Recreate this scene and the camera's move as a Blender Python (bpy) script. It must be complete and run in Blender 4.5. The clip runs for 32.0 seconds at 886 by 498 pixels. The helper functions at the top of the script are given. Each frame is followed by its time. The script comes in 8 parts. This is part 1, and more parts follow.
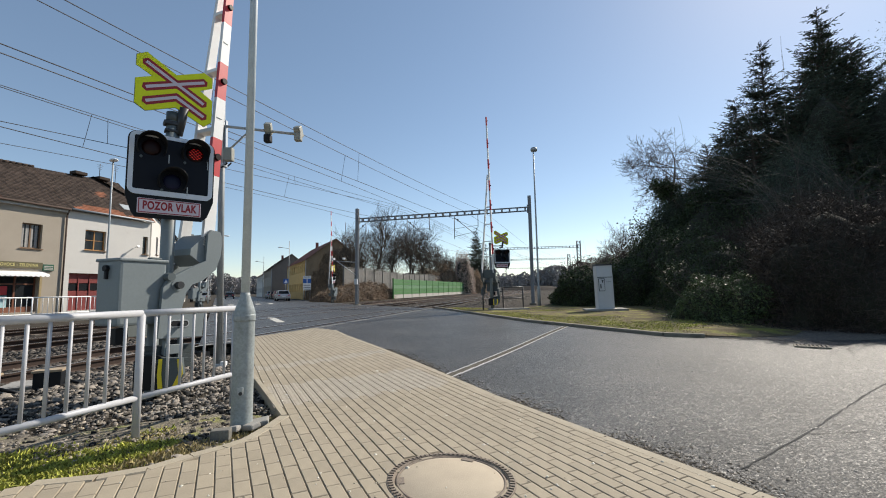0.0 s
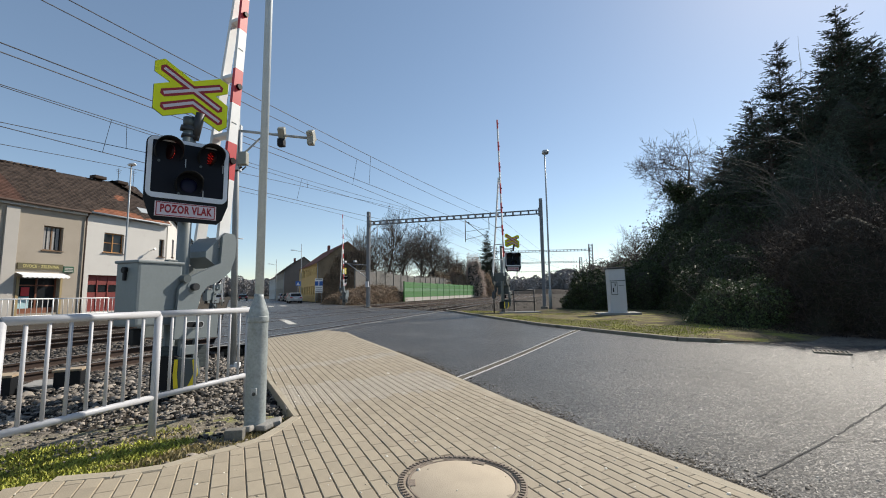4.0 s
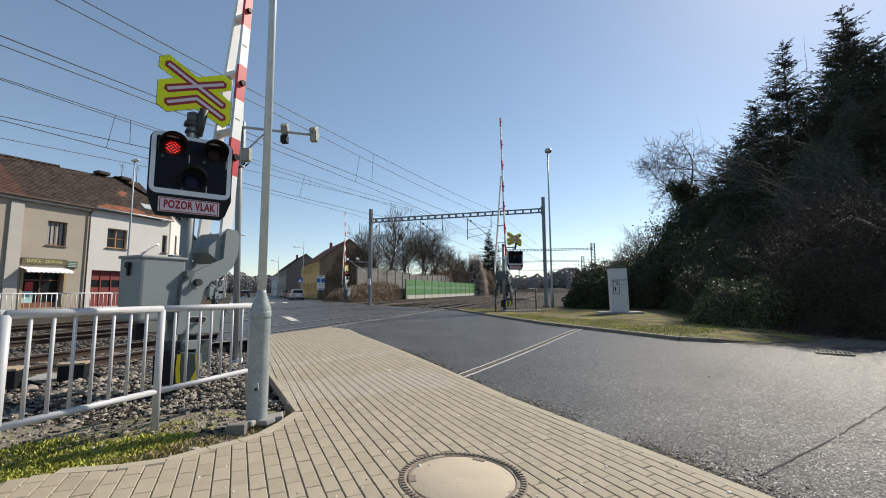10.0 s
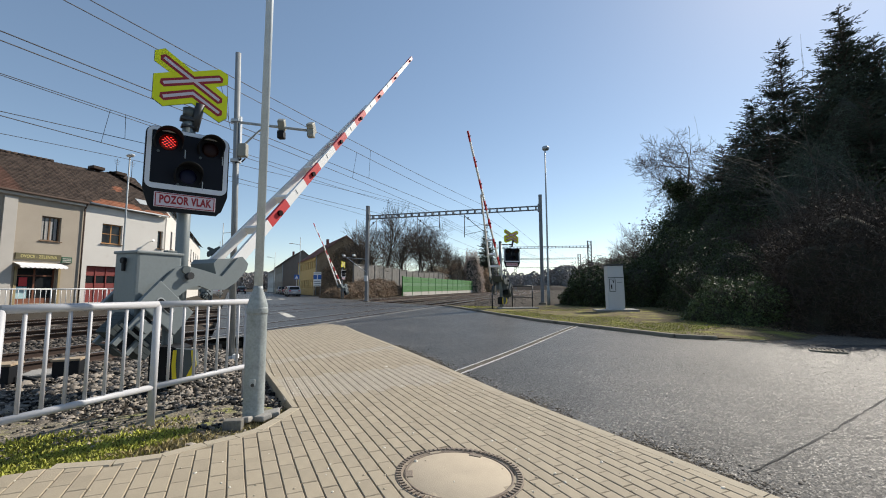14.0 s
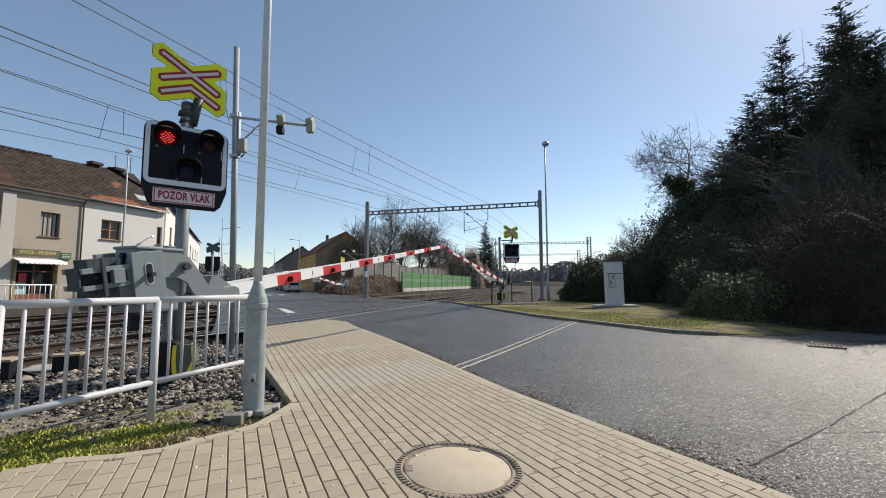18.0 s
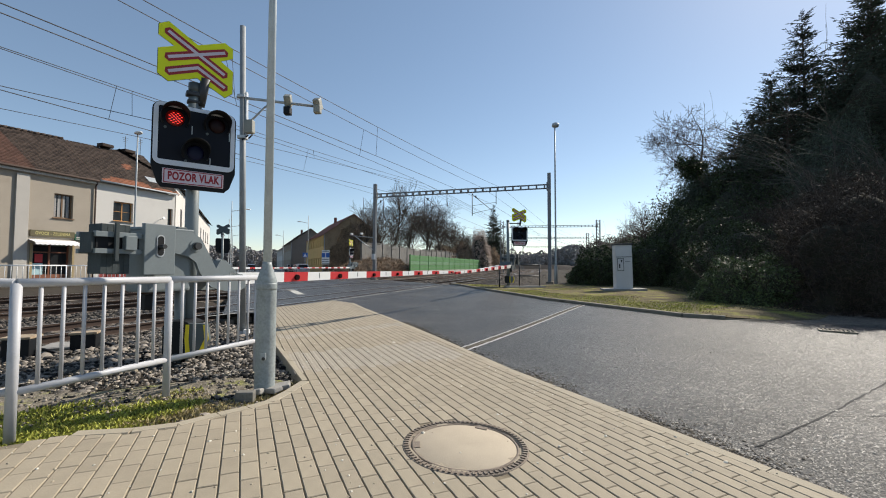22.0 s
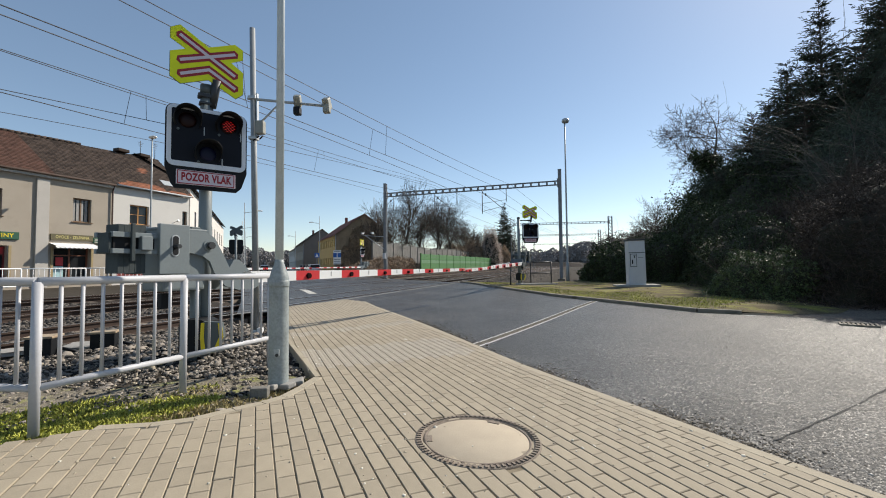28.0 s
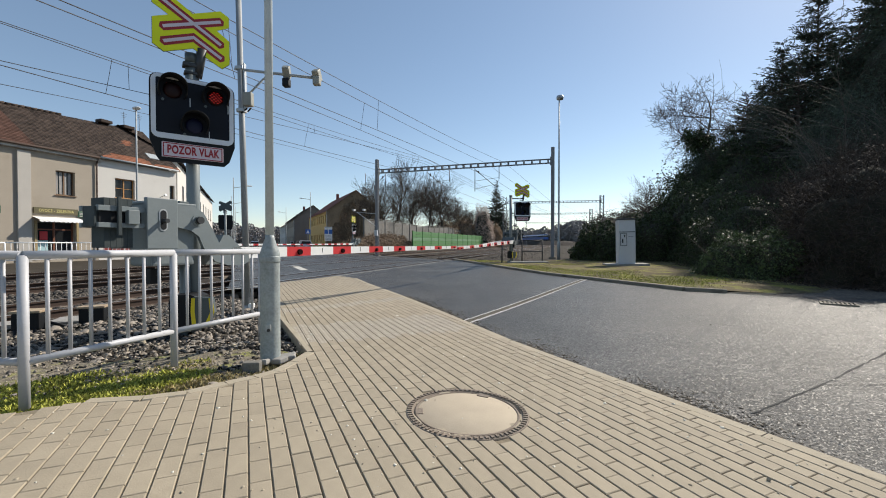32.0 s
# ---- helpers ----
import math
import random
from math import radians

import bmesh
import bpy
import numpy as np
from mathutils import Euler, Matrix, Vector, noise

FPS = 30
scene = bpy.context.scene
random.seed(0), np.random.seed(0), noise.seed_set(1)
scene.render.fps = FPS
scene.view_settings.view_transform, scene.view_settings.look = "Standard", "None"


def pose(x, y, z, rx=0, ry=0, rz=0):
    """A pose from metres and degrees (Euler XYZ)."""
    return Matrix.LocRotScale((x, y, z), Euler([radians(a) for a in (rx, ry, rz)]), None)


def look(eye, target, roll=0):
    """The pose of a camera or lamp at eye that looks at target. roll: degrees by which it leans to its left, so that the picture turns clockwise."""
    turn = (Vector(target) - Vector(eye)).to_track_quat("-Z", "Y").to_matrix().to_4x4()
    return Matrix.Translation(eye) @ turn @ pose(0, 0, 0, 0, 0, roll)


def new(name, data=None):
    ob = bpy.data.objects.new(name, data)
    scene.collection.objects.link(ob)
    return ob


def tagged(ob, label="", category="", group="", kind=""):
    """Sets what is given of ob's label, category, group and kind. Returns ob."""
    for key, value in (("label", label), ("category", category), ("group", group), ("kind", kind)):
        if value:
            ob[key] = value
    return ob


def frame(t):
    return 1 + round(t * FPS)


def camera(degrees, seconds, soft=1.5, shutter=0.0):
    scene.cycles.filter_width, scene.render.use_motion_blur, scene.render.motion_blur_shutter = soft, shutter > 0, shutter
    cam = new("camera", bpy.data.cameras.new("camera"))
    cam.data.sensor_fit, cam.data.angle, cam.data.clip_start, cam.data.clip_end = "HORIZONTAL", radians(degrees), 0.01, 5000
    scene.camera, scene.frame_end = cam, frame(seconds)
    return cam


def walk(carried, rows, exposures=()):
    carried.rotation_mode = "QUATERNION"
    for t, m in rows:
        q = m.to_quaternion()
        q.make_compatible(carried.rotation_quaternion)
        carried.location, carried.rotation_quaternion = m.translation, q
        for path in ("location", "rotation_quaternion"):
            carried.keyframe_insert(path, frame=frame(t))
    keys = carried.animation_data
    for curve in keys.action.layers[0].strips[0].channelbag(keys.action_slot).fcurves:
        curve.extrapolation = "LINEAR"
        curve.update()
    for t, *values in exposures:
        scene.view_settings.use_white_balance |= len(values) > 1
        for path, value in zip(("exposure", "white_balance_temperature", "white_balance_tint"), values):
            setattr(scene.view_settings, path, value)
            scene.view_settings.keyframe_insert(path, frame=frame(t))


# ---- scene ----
cam = camera(94.42, 32.0, soft=1.0)
# seconds, eye, target, roll
PATH = [
    (0, (0.02, -0.301, 1.238), (0.074, 1.688, 1.434), -1.0),
    (0.5, (0.018, -0.304, 1.238), (0.072, 1.686, 1.433), -1.0),
    (1, (0.019, -0.297, 1.235), (0.073, 1.692, 1.432), -1.0),
    (1.5, (0.02, -0.303, 1.231), (0.073, 1.687, 1.431), -1.1),
    (2, (0.019, -0.301, 1.233), (0.068, 1.688, 1.436), -1.1),
    (2.5, (0.019, -0.301, 1.233), (0.059, 1.687, 1.441), -1.1),
    (3, (0.018, -0.309, 1.235), (0.046, 1.68, 1.446), -1.0),
    (3.5, (0.017, -0.31, 1.235), (0.031, 1.679, 1.446), -0.9),
    (5.5, (0.011, -0.311, 1.226), (-0.005, 1.678, 1.44), -0.4),
    (6, (0.008, -0.315, 1.226), (-0.008, 1.673, 1.439), -0.4),
    (6.5, (0.008, -0.316, 1.228), (-0.008, 1.672, 1.441), -0.4),
    (7, (0.012, -0.313, 1.227), (-0.004, 1.676, 1.438), -0.4),
    (7.5, (0.008, -0.312, 1.223), (-0.009, 1.677, 1.432), -0.4),
    (8, (0.004, -0.315, 1.226), (-0.011, 1.674, 1.435), -0.3),
    (8.5, (0.01, -0.316, 1.227), (-0.006, 1.673, 1.435), -0.3),
    (9, (0.011, -0.316, 1.227), (-0.001, 1.673, 1.435), -0.3),
    (9.5, (0.012, -0.312, 1.227), (0.002, 1.677, 1.431), -0.3),
    (10, (0.014, -0.314, 1.226), (0.006, 1.676, 1.428), -0.3),
    (10.5, (0.013, -0.313, 1.222), (0.005, 1.677, 1.421), -0.2),
    (11, (0.01, -0.315, 1.225), (0.002, 1.675, 1.422), -0.2),
    (11.5, (0.011, -0.314, 1.223), (0.003, 1.677, 1.42), -0.2),
    (12, (0.008, -0.317, 1.223), (0.002, 1.673, 1.418), -0.2),
    (12.5, (0.011, -0.316, 1.222), (0.008, 1.675, 1.414), -0.2),
    (13, (0.012, -0.311, 1.219), (0.013, 1.68, 1.408), -0.2),
    (13.5, (0.011, -0.313, 1.219), (0.015, 1.678, 1.407), -0.1),
    (14, (0.01, -0.313, 1.221), (0.017, 1.679, 1.409), -0.1),
    (14.5, (0.011, -0.312, 1.218), (0.018, 1.679, 1.409), -0.1),
    (16.5, (0.008, -0.311, 1.217), (0.016, 1.68, 1.401), -0.1),
    (17, (0.008, -0.309, 1.216), (0.016, 1.683, 1.397), -0.1),
    (17.5, (0.01, -0.31, 1.217), (0.018, 1.683, 1.391), -0.2),
    (18, (0.01, -0.31, 1.216), (0.019, 1.683, 1.384), -0.1),
    (18.5, (0.009, -0.306, 1.213), (0.016, 1.688, 1.371), -0.0),
    (19, (0.012, -0.303, 1.21), (0.013, 1.692, 1.354), -0.0),
    (19.5, (0.011, -0.308, 1.209), (0.004, 1.688, 1.338), -0.0),
    (20, (0.011, -0.304, 1.209), (-0.003, 1.693, 1.324), -0.0),
    (20.5, (0.01, -0.306, 1.206), (-0.01, 1.691, 1.31), 0.0),
    (21, (0.011, -0.305, 1.207), (-0.013, 1.692, 1.303), 0.1),
    (21.5, (0.012, -0.306, 1.207), (-0.014, 1.692, 1.296), 0.2),
    (22, (0.01, -0.304, 1.204), (-0.019, 1.694, 1.289), 0.2),
    (22.5, (0.008, -0.307, 1.205), (-0.024, 1.691, 1.288), 0.2),
    (23, (0.01, -0.302, 1.203), (-0.026, 1.695, 1.286), 0.2),
    (23.5, (0.011, -0.305, 1.206), (-0.029, 1.692, 1.29), 0.1),
    (24, (0.017, -0.308, 1.202), (-0.029, 1.69, 1.288), 0.0),
    (24.5, (0.012, -0.309, 1.202), (-0.042, 1.689, 1.288), -0.0),
    (25, (0.01, -0.309, 1.198), (-0.051, 1.688, 1.282), -0.1),
    (25.5, (0.012, -0.309, 1.19), (-0.056, 1.688, 1.272), -0.1),
    (27.5, (0.009, -0.307, 1.176), (-0.071, 1.69, 1.255), -0.4),
    (28, (0.016, -0.302, 1.173), (-0.065, 1.695, 1.252), -0.5),
    (28.5, (0.014, -0.3, 1.171), (-0.066, 1.697, 1.247), -0.5),
    (29, (0.009, -0.304, 1.173), (-0.067, 1.694, 1.247), -0.4),
    (29.5, (0.01, -0.302, 1.178), (-0.058, 1.696, 1.247), -0.4),
    (30, (0.013, -0.305, 1.179), (-0.046, 1.693, 1.239), -0.3),
    (30.5, (0.015, -0.301, 1.176), (-0.034, 1.698, 1.221), -0.2),
    (31, (0.015, -0.301, 1.173), (-0.028, 1.699, 1.197), -0.1),
    (31.5, (0.014, -0.299, 1.17), (-0.026, 1.7, 1.168), 0.0),
    (32, (0.016, -0.301, 1.167), (-0.026, 1.698, 1.137), 0.0),
]

walk(cam, [(t, look(e, g, r)) for t, e, g, r in PATH])

# ---------------------------------------------------------------- light
SUN_AZ, SUN_EL = 49.0, 39.0     # degrees: azimuth from +y towards +x, elevation
world = bpy.data.worlds.new("sky")
scene.world = world
world.use_nodes = True
wn = world.node_tree
sky = wn.nodes.new("ShaderNodeTexSky")
sky.sky_type = "NISHITA"
sky.sun_disc = False
sky.sun_elevation = radians(SUN_EL)
sky.sun_rotation = radians(SUN_AZ)
sky.air_density, sky.dust_density, sky.ozone_density = 0.95, 0.42, 0.6
sky.altitude = 900
bg = wn.nodes["Background"]
bg.inputs["Strength"].default_value = 0.12
tint = wn.nodes.new("ShaderNodeHueSaturation")
tint.inputs["Hue"].default_value, tint.inputs["Saturation"].default_value, tint.inputs["Value"].default_value = 0.4965, 1.02, 1.03
wn.links.new(sky.outputs[0], tint.inputs["Color"])
haze = wn.nodes.new("ShaderNodeMix")
haze.data_type = "RGBA"
haze.inputs["Factor"].default_value = 0.16
haze.inputs[7].default_value = (2.2, 3.2, 4.6, 1)
wn.links.new(tint.outputs[0], haze.inputs[6])
wn.links.new(haze.outputs[2], bg.inputs[0])
sun = new("sun", bpy.data.lights.new("sun", "SUN"))
sun.data.energy, sun.data.angle, sun.data.color = 5.0, radians(0.5), (1.0, 0.95, 0.87)
SD = Vector((math.sin(radians(SUN_AZ)) * math.cos(radians(SUN_EL)), math.cos(radians(SUN_AZ)) * math.cos(radians(SUN_EL)), math.sin(radians(SUN_EL))))
sun.matrix_world = look(SD * 100, (0, 0, 0))
scene.view_settings.exposure = 0.25
scene.view_settings.use_white_balance = True
scene.view_settings.white_balance_temperature = 6850

from mathutils.geometry import tessellate_polygon


# ---------------------------------------------------------------- materials
def material(name, color, rough=0.7, metal=0.0, vary=0.15, scale=6.0, fine=60.0, bump=0.15, spec=0.5, island=0.0, stain=None, stain_scale=1.2, stain_at=0.55, objrand=0.0, transmission=0.0, emit=None, coat=0.0, speck=0.0, speck_scale=110.0, chips=None, chip_scale=70.0):
    m = bpy.data.materials.new(name)
    m.use_nodes = True
    nt = m.node_tree
    N, L = nt.nodes, nt.links
    b = N["Principled BSDF"]
    b.inputs["Roughness"].default_value = rough
    b.inputs["Metallic"].default_value = metal
    b.inputs["Specular IOR Level"].default_value = spec
    b.inputs["Coat Weight"].default_value = coat
    b.inputs["Transmission Weight"].default_value = transmission
    tc = N.new("ShaderNodeTexCoord")
    n1 = N.new("ShaderNodeTexNoise")
    n1.inputs["Scale"].default_value = scale
    n1.inputs["Detail"].default_value = 5.0
    n1.inputs["Roughness"].default_value = 0.6
    n2 = N.new("ShaderNodeTexNoise")
    n2.inputs["Scale"].default_value = fine
    n2.inputs["Detail"].default_value = 3.0
    L.new(tc.outputs["Object"], n1.inputs["Vector"])
    L.new(tc.outputs["Object"], n2.inputs["Vector"])
    add = N.new("ShaderNodeMath")
    add.operation = "ADD"
    L.new(n1.outputs["Fac"], add.inputs[0])
    L.new(n2.outputs["Fac"], add.inputs[1])
    src = add.outputs[0]
    if objrand or island:
        rnd = N.new("ShaderNodeObjectInfo").outputs["Random"] if objrand else N.new("ShaderNodeNewGeometry").outputs["Random Per Island"]
        mr = N.new("ShaderNodeMath")
        mr.operation = "MULTIPLY_ADD"
        L.new(rnd, mr.inputs[0])
        mr.inputs[1].default_value = objrand or island
        L.new(src, mr.inputs[2])
        off = N.new("ShaderNodeMath")
        off.operation = "SUBTRACT"
        L.new(mr.outputs[0], off.inputs[0])
        off.inputs[1].default_value = (objrand or island) / 2
        src = off.outputs[0]
    mp = N.new("ShaderNodeMapRange")
    mp.inputs["From Min"].default_value, mp.inputs["From Max"].default_value = 0.6, 1.4
    mp.inputs["To Min"].default_value, mp.inputs["To Max"].default_value = 1 - vary, 1 + vary
    mp.clamp = False
    L.new(src, mp.inputs["Value"])
    mul = N.new("ShaderNodeVectorMath")
    mul.operation = "SCALE"
    mul.inputs[0].default_value = color[:3]
    L.new(mp.outputs[0], mul.inputs["Scale"])
    col = mul.outputs[0]
    if stain:
        n3 = N.new("ShaderNodeTexNoise")
        n3.inputs["Scale"].default_value = stain_scale
        n3.inputs["Detail"].default_value = 8.0
        n3.inputs["Roughness"].default_value = 0.65
        L.new(tc.outputs["Object"], n3.inputs["Vector"])
        rp = N.new("ShaderNodeMapRange")
        rp.inputs["From Min"].default_value, rp.inputs["From Max"].default_value = stain_at, stain_at + 0.12
        L.new(n3.outputs["Fac"], rp.inputs["Value"])
        mx = N.new("ShaderNodeMix")
        mx.data_type = "RGBA"
        L.new(rp.outputs[0], mx.inputs["Factor"])
        L.new(col, mx.inputs[6])
        mx.inputs[7].default_value = (*stain, 1)
        col = mx.outputs[2]
    if speck:
        vo = N.new("ShaderNodeTexVoronoi")
        vo.inputs["Scale"].default_value = speck_scale
        L.new(tc.outputs["Object"], vo.inputs["Vector"])
        sp = N.new("ShaderNodeSeparateColor")
        L.new(vo.outputs["Color"], sp.inputs[0])
        sr = N.new("ShaderNodeMapRange")
        sr.inputs["To Min"].default_value, sr.inputs["To Max"].default_value = 1 - speck, 1 + speck
        L.new(sp.outputs[0], sr.inputs["Value"])
        sm = N.new("ShaderNodeVectorMath")
        sm.operation = "SCALE"
        L.new(col, sm.inputs[0])
        L.new(sr.outputs[0], sm.inputs["Scale"])
        col = sm.outputs[0]
    if chips:
        # bare pale stone chips where the binder has worn off
        cv = N.new("ShaderNodeTexVoronoi")
        cv.inputs["Scale"].default_value = chip_scale
        L.new(tc.outputs["Object"], cv.inputs["Vector"])
        cs = N.new("ShaderNodeSeparateColor")
        L.new(cv.outputs["Color"], cs.inputs[0])
        wn_ = N.new("ShaderNodeTexNoise")
        wn_.inputs["Scale"].default_value = 0.55
        wn_.inputs["Detail"].default_value = 4.0
        L.new(tc.outputs["Object"], wn_.inputs["Vector"])
        th = N.new("ShaderNodeMapRange")
        th.inputs["From Min"].default_value, th.inputs["From Max"].default_value = 0.38, 0.62
        th.inputs["To Min"].default_value, th.inputs["To Max"].default_value = 0.96, 0.80
        sx = N.new("ShaderNodeSeparateXYZ")
        L.new(tc.outputs["Object"], sx.inputs[0])
        wear = N.new("ShaderNodeMapRange")
        wear.inputs["From Min"].default_value, wear.inputs["From Max"].default_value = 1.5, 6.0
        wear.inputs["To Min"].default_value, wear.inputs["To Max"].default_value = -0.10, 0.10
        L.new(sx.outputs[0], wear.inputs["Value"])
        ws = N.new("ShaderNodeMath")
        ws.operation = "ADD"
        L.new(wn_.outputs["Fac"], ws.inputs[0])
        L.new(wear.outputs[0], ws.inputs[1])
        L.new(ws.outputs[0], th.inputs["Value"])
        gt = N.new("ShaderNodeMath")
        gt.operation = "GREATER_THAN"
        L.new(cs.outputs[1], gt.inputs[0])
        L.new(th.outputs[0], gt.inputs[1])
        cx = N.new("ShaderNodeMix")
        cx.data_type = "RGBA"
        L.new(gt.outputs[0], cx.inputs["Factor"])
        L.new(col, cx.inputs[6])
        cx.inputs[7].default_value = (*chips, 1)
        col = cx.outputs[2]
    L.new(col, b.inputs["Base Color"])
    if chips:
        # each chip of stone lies at its own slant and glints towards the sun
        b.inputs["Roughness"].default_value = 0.42
        tilt = N.new("ShaderNodeVectorMath")
        tilt.operation = "MULTIPLY_ADD"
        fv = N.new("ShaderNodeTexVoronoi")
        fv.inputs["Scale"].default_value = 140.0
        L.new(tc.outputs["Object"], fv.inputs["Vector"])
        L.new(fv.outputs["Color"], tilt.inputs[0])
        tilt.inputs[1].default_value = (0.9, 0.9, 0.0)
        tilt.inputs[2].default_value = (-0.45, -0.45, 1.0)
        unit = N.new("ShaderNodeVectorMath")
        unit.operation = "NORMALIZE"
        L.new(tilt.outputs[0], unit.inputs[0])
        L.new(unit.outputs[0], b.inputs["Normal"])
    elif bump:
        bp = N.new("ShaderNodeBump")
        bp.inputs["Strength"].default_value = bump
        bp.inputs["Distance"].default_value = 0.01
        L.new(add.outputs[0], bp.inputs["Height"])
        L.new(bp.outputs[0], b.inputs["Normal"])
    if emit:
        b.inputs["Emission Color"].default_value = (*emit[:3], 1)
        b.inputs["Emission Strength"].default_value = emit[3]
    return m


M_EARTH = material("earth_gravel", (0.056, 0.048, 0.039), 0.95, spec=0.08, vary=0.45, scale=3, fine=90, bump=0.5, stain=(0.07, 0.058, 0.042))
M_ASPHALT = material("asphalt", (0.060, 0.059, 0.057), 0.72, vary=0.3, scale=1.1, fine=70, bump=1.0, spec=0.13, stain=(0.078, 0.075, 0.071), stain_scale=0.4, stain_at=0.5, speck=0.5, speck_scale=95, chips=(0.21, 0.20, 0.185), chip_scale=62)
M_PAVER = material("concrete_paver", (0.315, 0.266, 0.193), 0.85, vary=0.12, scale=9, fine=140, bump=0.25, objrand=0.5, stain=(0.30, 0.25, 0.175), stain_scale=5, stain_at=0.62)
M_PAVERJ = material("concrete_paver_far", (0.315, 0.266, 0.193), 0.85, vary=0.12, scale=9, fine=140, bump=0.25, island=0.5, stain=(0.30, 0.25, 0.175), stain_scale=5, stain_at=0.62)
M_JOINT = material("joint_sand", (0.19, 0.155, 0.105), 0.95, vary=0.35, scale=12, fine=150, bump=0.4)
M_TACT = material("tactile_paver", (0.36, 0.315, 0.25), 0.85, vary=0.12, scale=9, fine=140, bump=0.25, island=0.35)
M_KERB = material("kerb_concrete", (0.36, 0.31, 0.23), 0.88, vary=0.16, scale=4, fine=120, bump=0.3, island=0.2)
M_RKERB = material("worn_kerb_concrete", (0.21, 0.185, 0.145), 0.9, vary=0.3, scale=3, fine=90, bump=0.4, stain=(0.11, 0.095, 0.07), stain_scale=2, stain_at=0.55)
M_CONC = material("concrete", (0.30, 0.285, 0.26), 0.88, vary=0.2, scale=5, fine=80, bump=0.35)
M_IRON = material("cast_iron", (0.19, 0.15, 0.115), 0.8, 0.0, vary=0.3, scale=20, fine=150, bump=0.5)
M_COVER = material("cover_concrete", (0.40, 0.335, 0.25), 0.85, vary=0.12, scale=5, fine=120, bump=0.2, stain=(0.25, 0.2, 0.16), stain_scale=3, stain_at=0.66)
M_GALV = material("galvanised_steel", (0.42, 0.44, 0.455), 0.5, 0.55, vary=0.14, scale=14, fine=70, bump=0.05)
M_GALVD = material("weathered_galvanised_steel", (0.36, 0.385, 0.395), 0.5, 0.1, vary=0.2, scale=9, fine=60, bump=0.08)
M_POLE = material("blue_grey_galvanised_pole", (0.265, 0.295, 0.295), 0.5, 0.0, vary=0.28, scale=9, fine=45, bump=0.12, stain=(0.17, 0.19, 0.18), stain_scale=6, stain_at=0.58)
M_MASTS = material("dull_grey_mast_steel", (0.20, 0.205, 0.215), 0.6, 0.1, vary=0.2, scale=5, fine=60, bump=0.08)
M_GREY = material("grey_machine_paint", (0.170, 0.198, 0.206), 0.5, vary=0.08, scale=3, fine=40, bump=0.05)
M_GREYD = material("dark_grey_machine_paint", (0.075, 0.093, 0.097), 0.5, vary=0.1, scale=3, fine=40, bump=0.05)
M_BLACK = material("black_plastic", (0.008, 0.009, 0.011), 0.6, spec=0.25, vary=0.15, scale=5, fine=60, bump=0.03)
M_BOARD = material("black_signal_board", (0.005, 0.007, 0.013), 0.6, spec=0.2, vary=0.1, scale=4, fine=50, bump=0.03)
M_RUBBER = material("black_rubber", (0.02, 0.02, 0.02), 0.8, vary=0.2, scale=8, fine=80, bump=0.2)
M_WHITE = material("white_paint", (0.78, 0.78, 0.77), 0.5, vary=0.05, scale=4, fine=40, bump=0.03)
M_FRAME = material("white_reflective_film", (0.62, 0.66, 0.72), 0.45, vary=0.05, scale=5, fine=60, bump=0.0)
M_RED = material("red_reflective_film", (0.55, 0.035, 0.04), 0.45, vary=0.08, scale=5, fine=60, bump=0.0)
M_SRED = material("sign_red", (0.30, 0.012, 0.02), 0.5, vary=0.08, scale=5, fine=60, bump=0.0)
M_SWHITE = material("sign_white", (0.62, 0.55, 0.60), 0.5, vary=0.04, scale=5, fine=60, bump=0.0)
M_YELL = material("fluorescent_yellow", (0.72, 0.78, 0.0), 0.5, vary=0.05, scale=3, fine=50, bump=0.0)
M_YSTRIPE = material("yellow_plastic", (0.8, 0.62, 0.02), 0.5, vary=0.06, scale=5, fine=50, bump=0.03)
M_RAIL = material("rusty_rail_side", (0.060, 0.038, 0.029), 0.85, 0.2, vary=0.3, scale=12, fine=90, bump=0.3)
M_RAILTOP = material("polished_rail_head", (0.45, 0.43, 0.41), 0.28, 0.85, vary=0.1, scale=8, fine=60, bump=0.05)
M_SLEEPER = material("sleeper_concrete", (0.19, 0.155, 0.12), 0.9, vary=0.3, scale=5, fine=90, bump=0.4, island=0.5)
M_BALLAST = material("ballast_bed", (0.050, 0.041, 0.034), 0.95, spec=0.08, vary=0.55, scale=9, fine=40, bump=1.0)
M_STONE = material("ballast_stone", (0.066, 0.056, 0.047), 0.9, vary=0.5, scale=9, fine=60, bump=0.4, island=2.2)
M_RUBBLE = material("rubble_stone", (0.135, 0.118, 0.10), 0.9, vary=0.5, scale=9, fine=60, bump=0.4, island=2.3)
M_SHAFT = material("pale_galvanised_shaft", (0.47, 0.53, 0.56), 0.5, 0.0, vary=0.14, scale=9, fine=60, bump=0.08)
M_BEIGE = material("beige_render", (0.36, 0.31, 0.25), 0.92, vary=0.1, scale=0.7, fine=60, bump=0.25, stain=(0.315, 0.27, 0.215), stain_scale=0.5, stain_at=0.55)
M_PALE = material("pale_render", (0.45, 0.42, 0.38), 0.92, vary=0.08, scale=1.2, fine=60, bump=0.2)
M_WHITEW = material("white_render", (0.60, 0.575, 0.535), 0.92, vary=0.06, scale=0.8, fine=60, bump=0.2, stain=(0.53, 0.50, 0.46), stain_scale=0.5, stain_at=0.58)
M_YELLOWW = material("yellow_render", (0.56, 0.40, 0.165), 0.92, vary=0.1, scale=0.8, fine=60, bump=0.2)
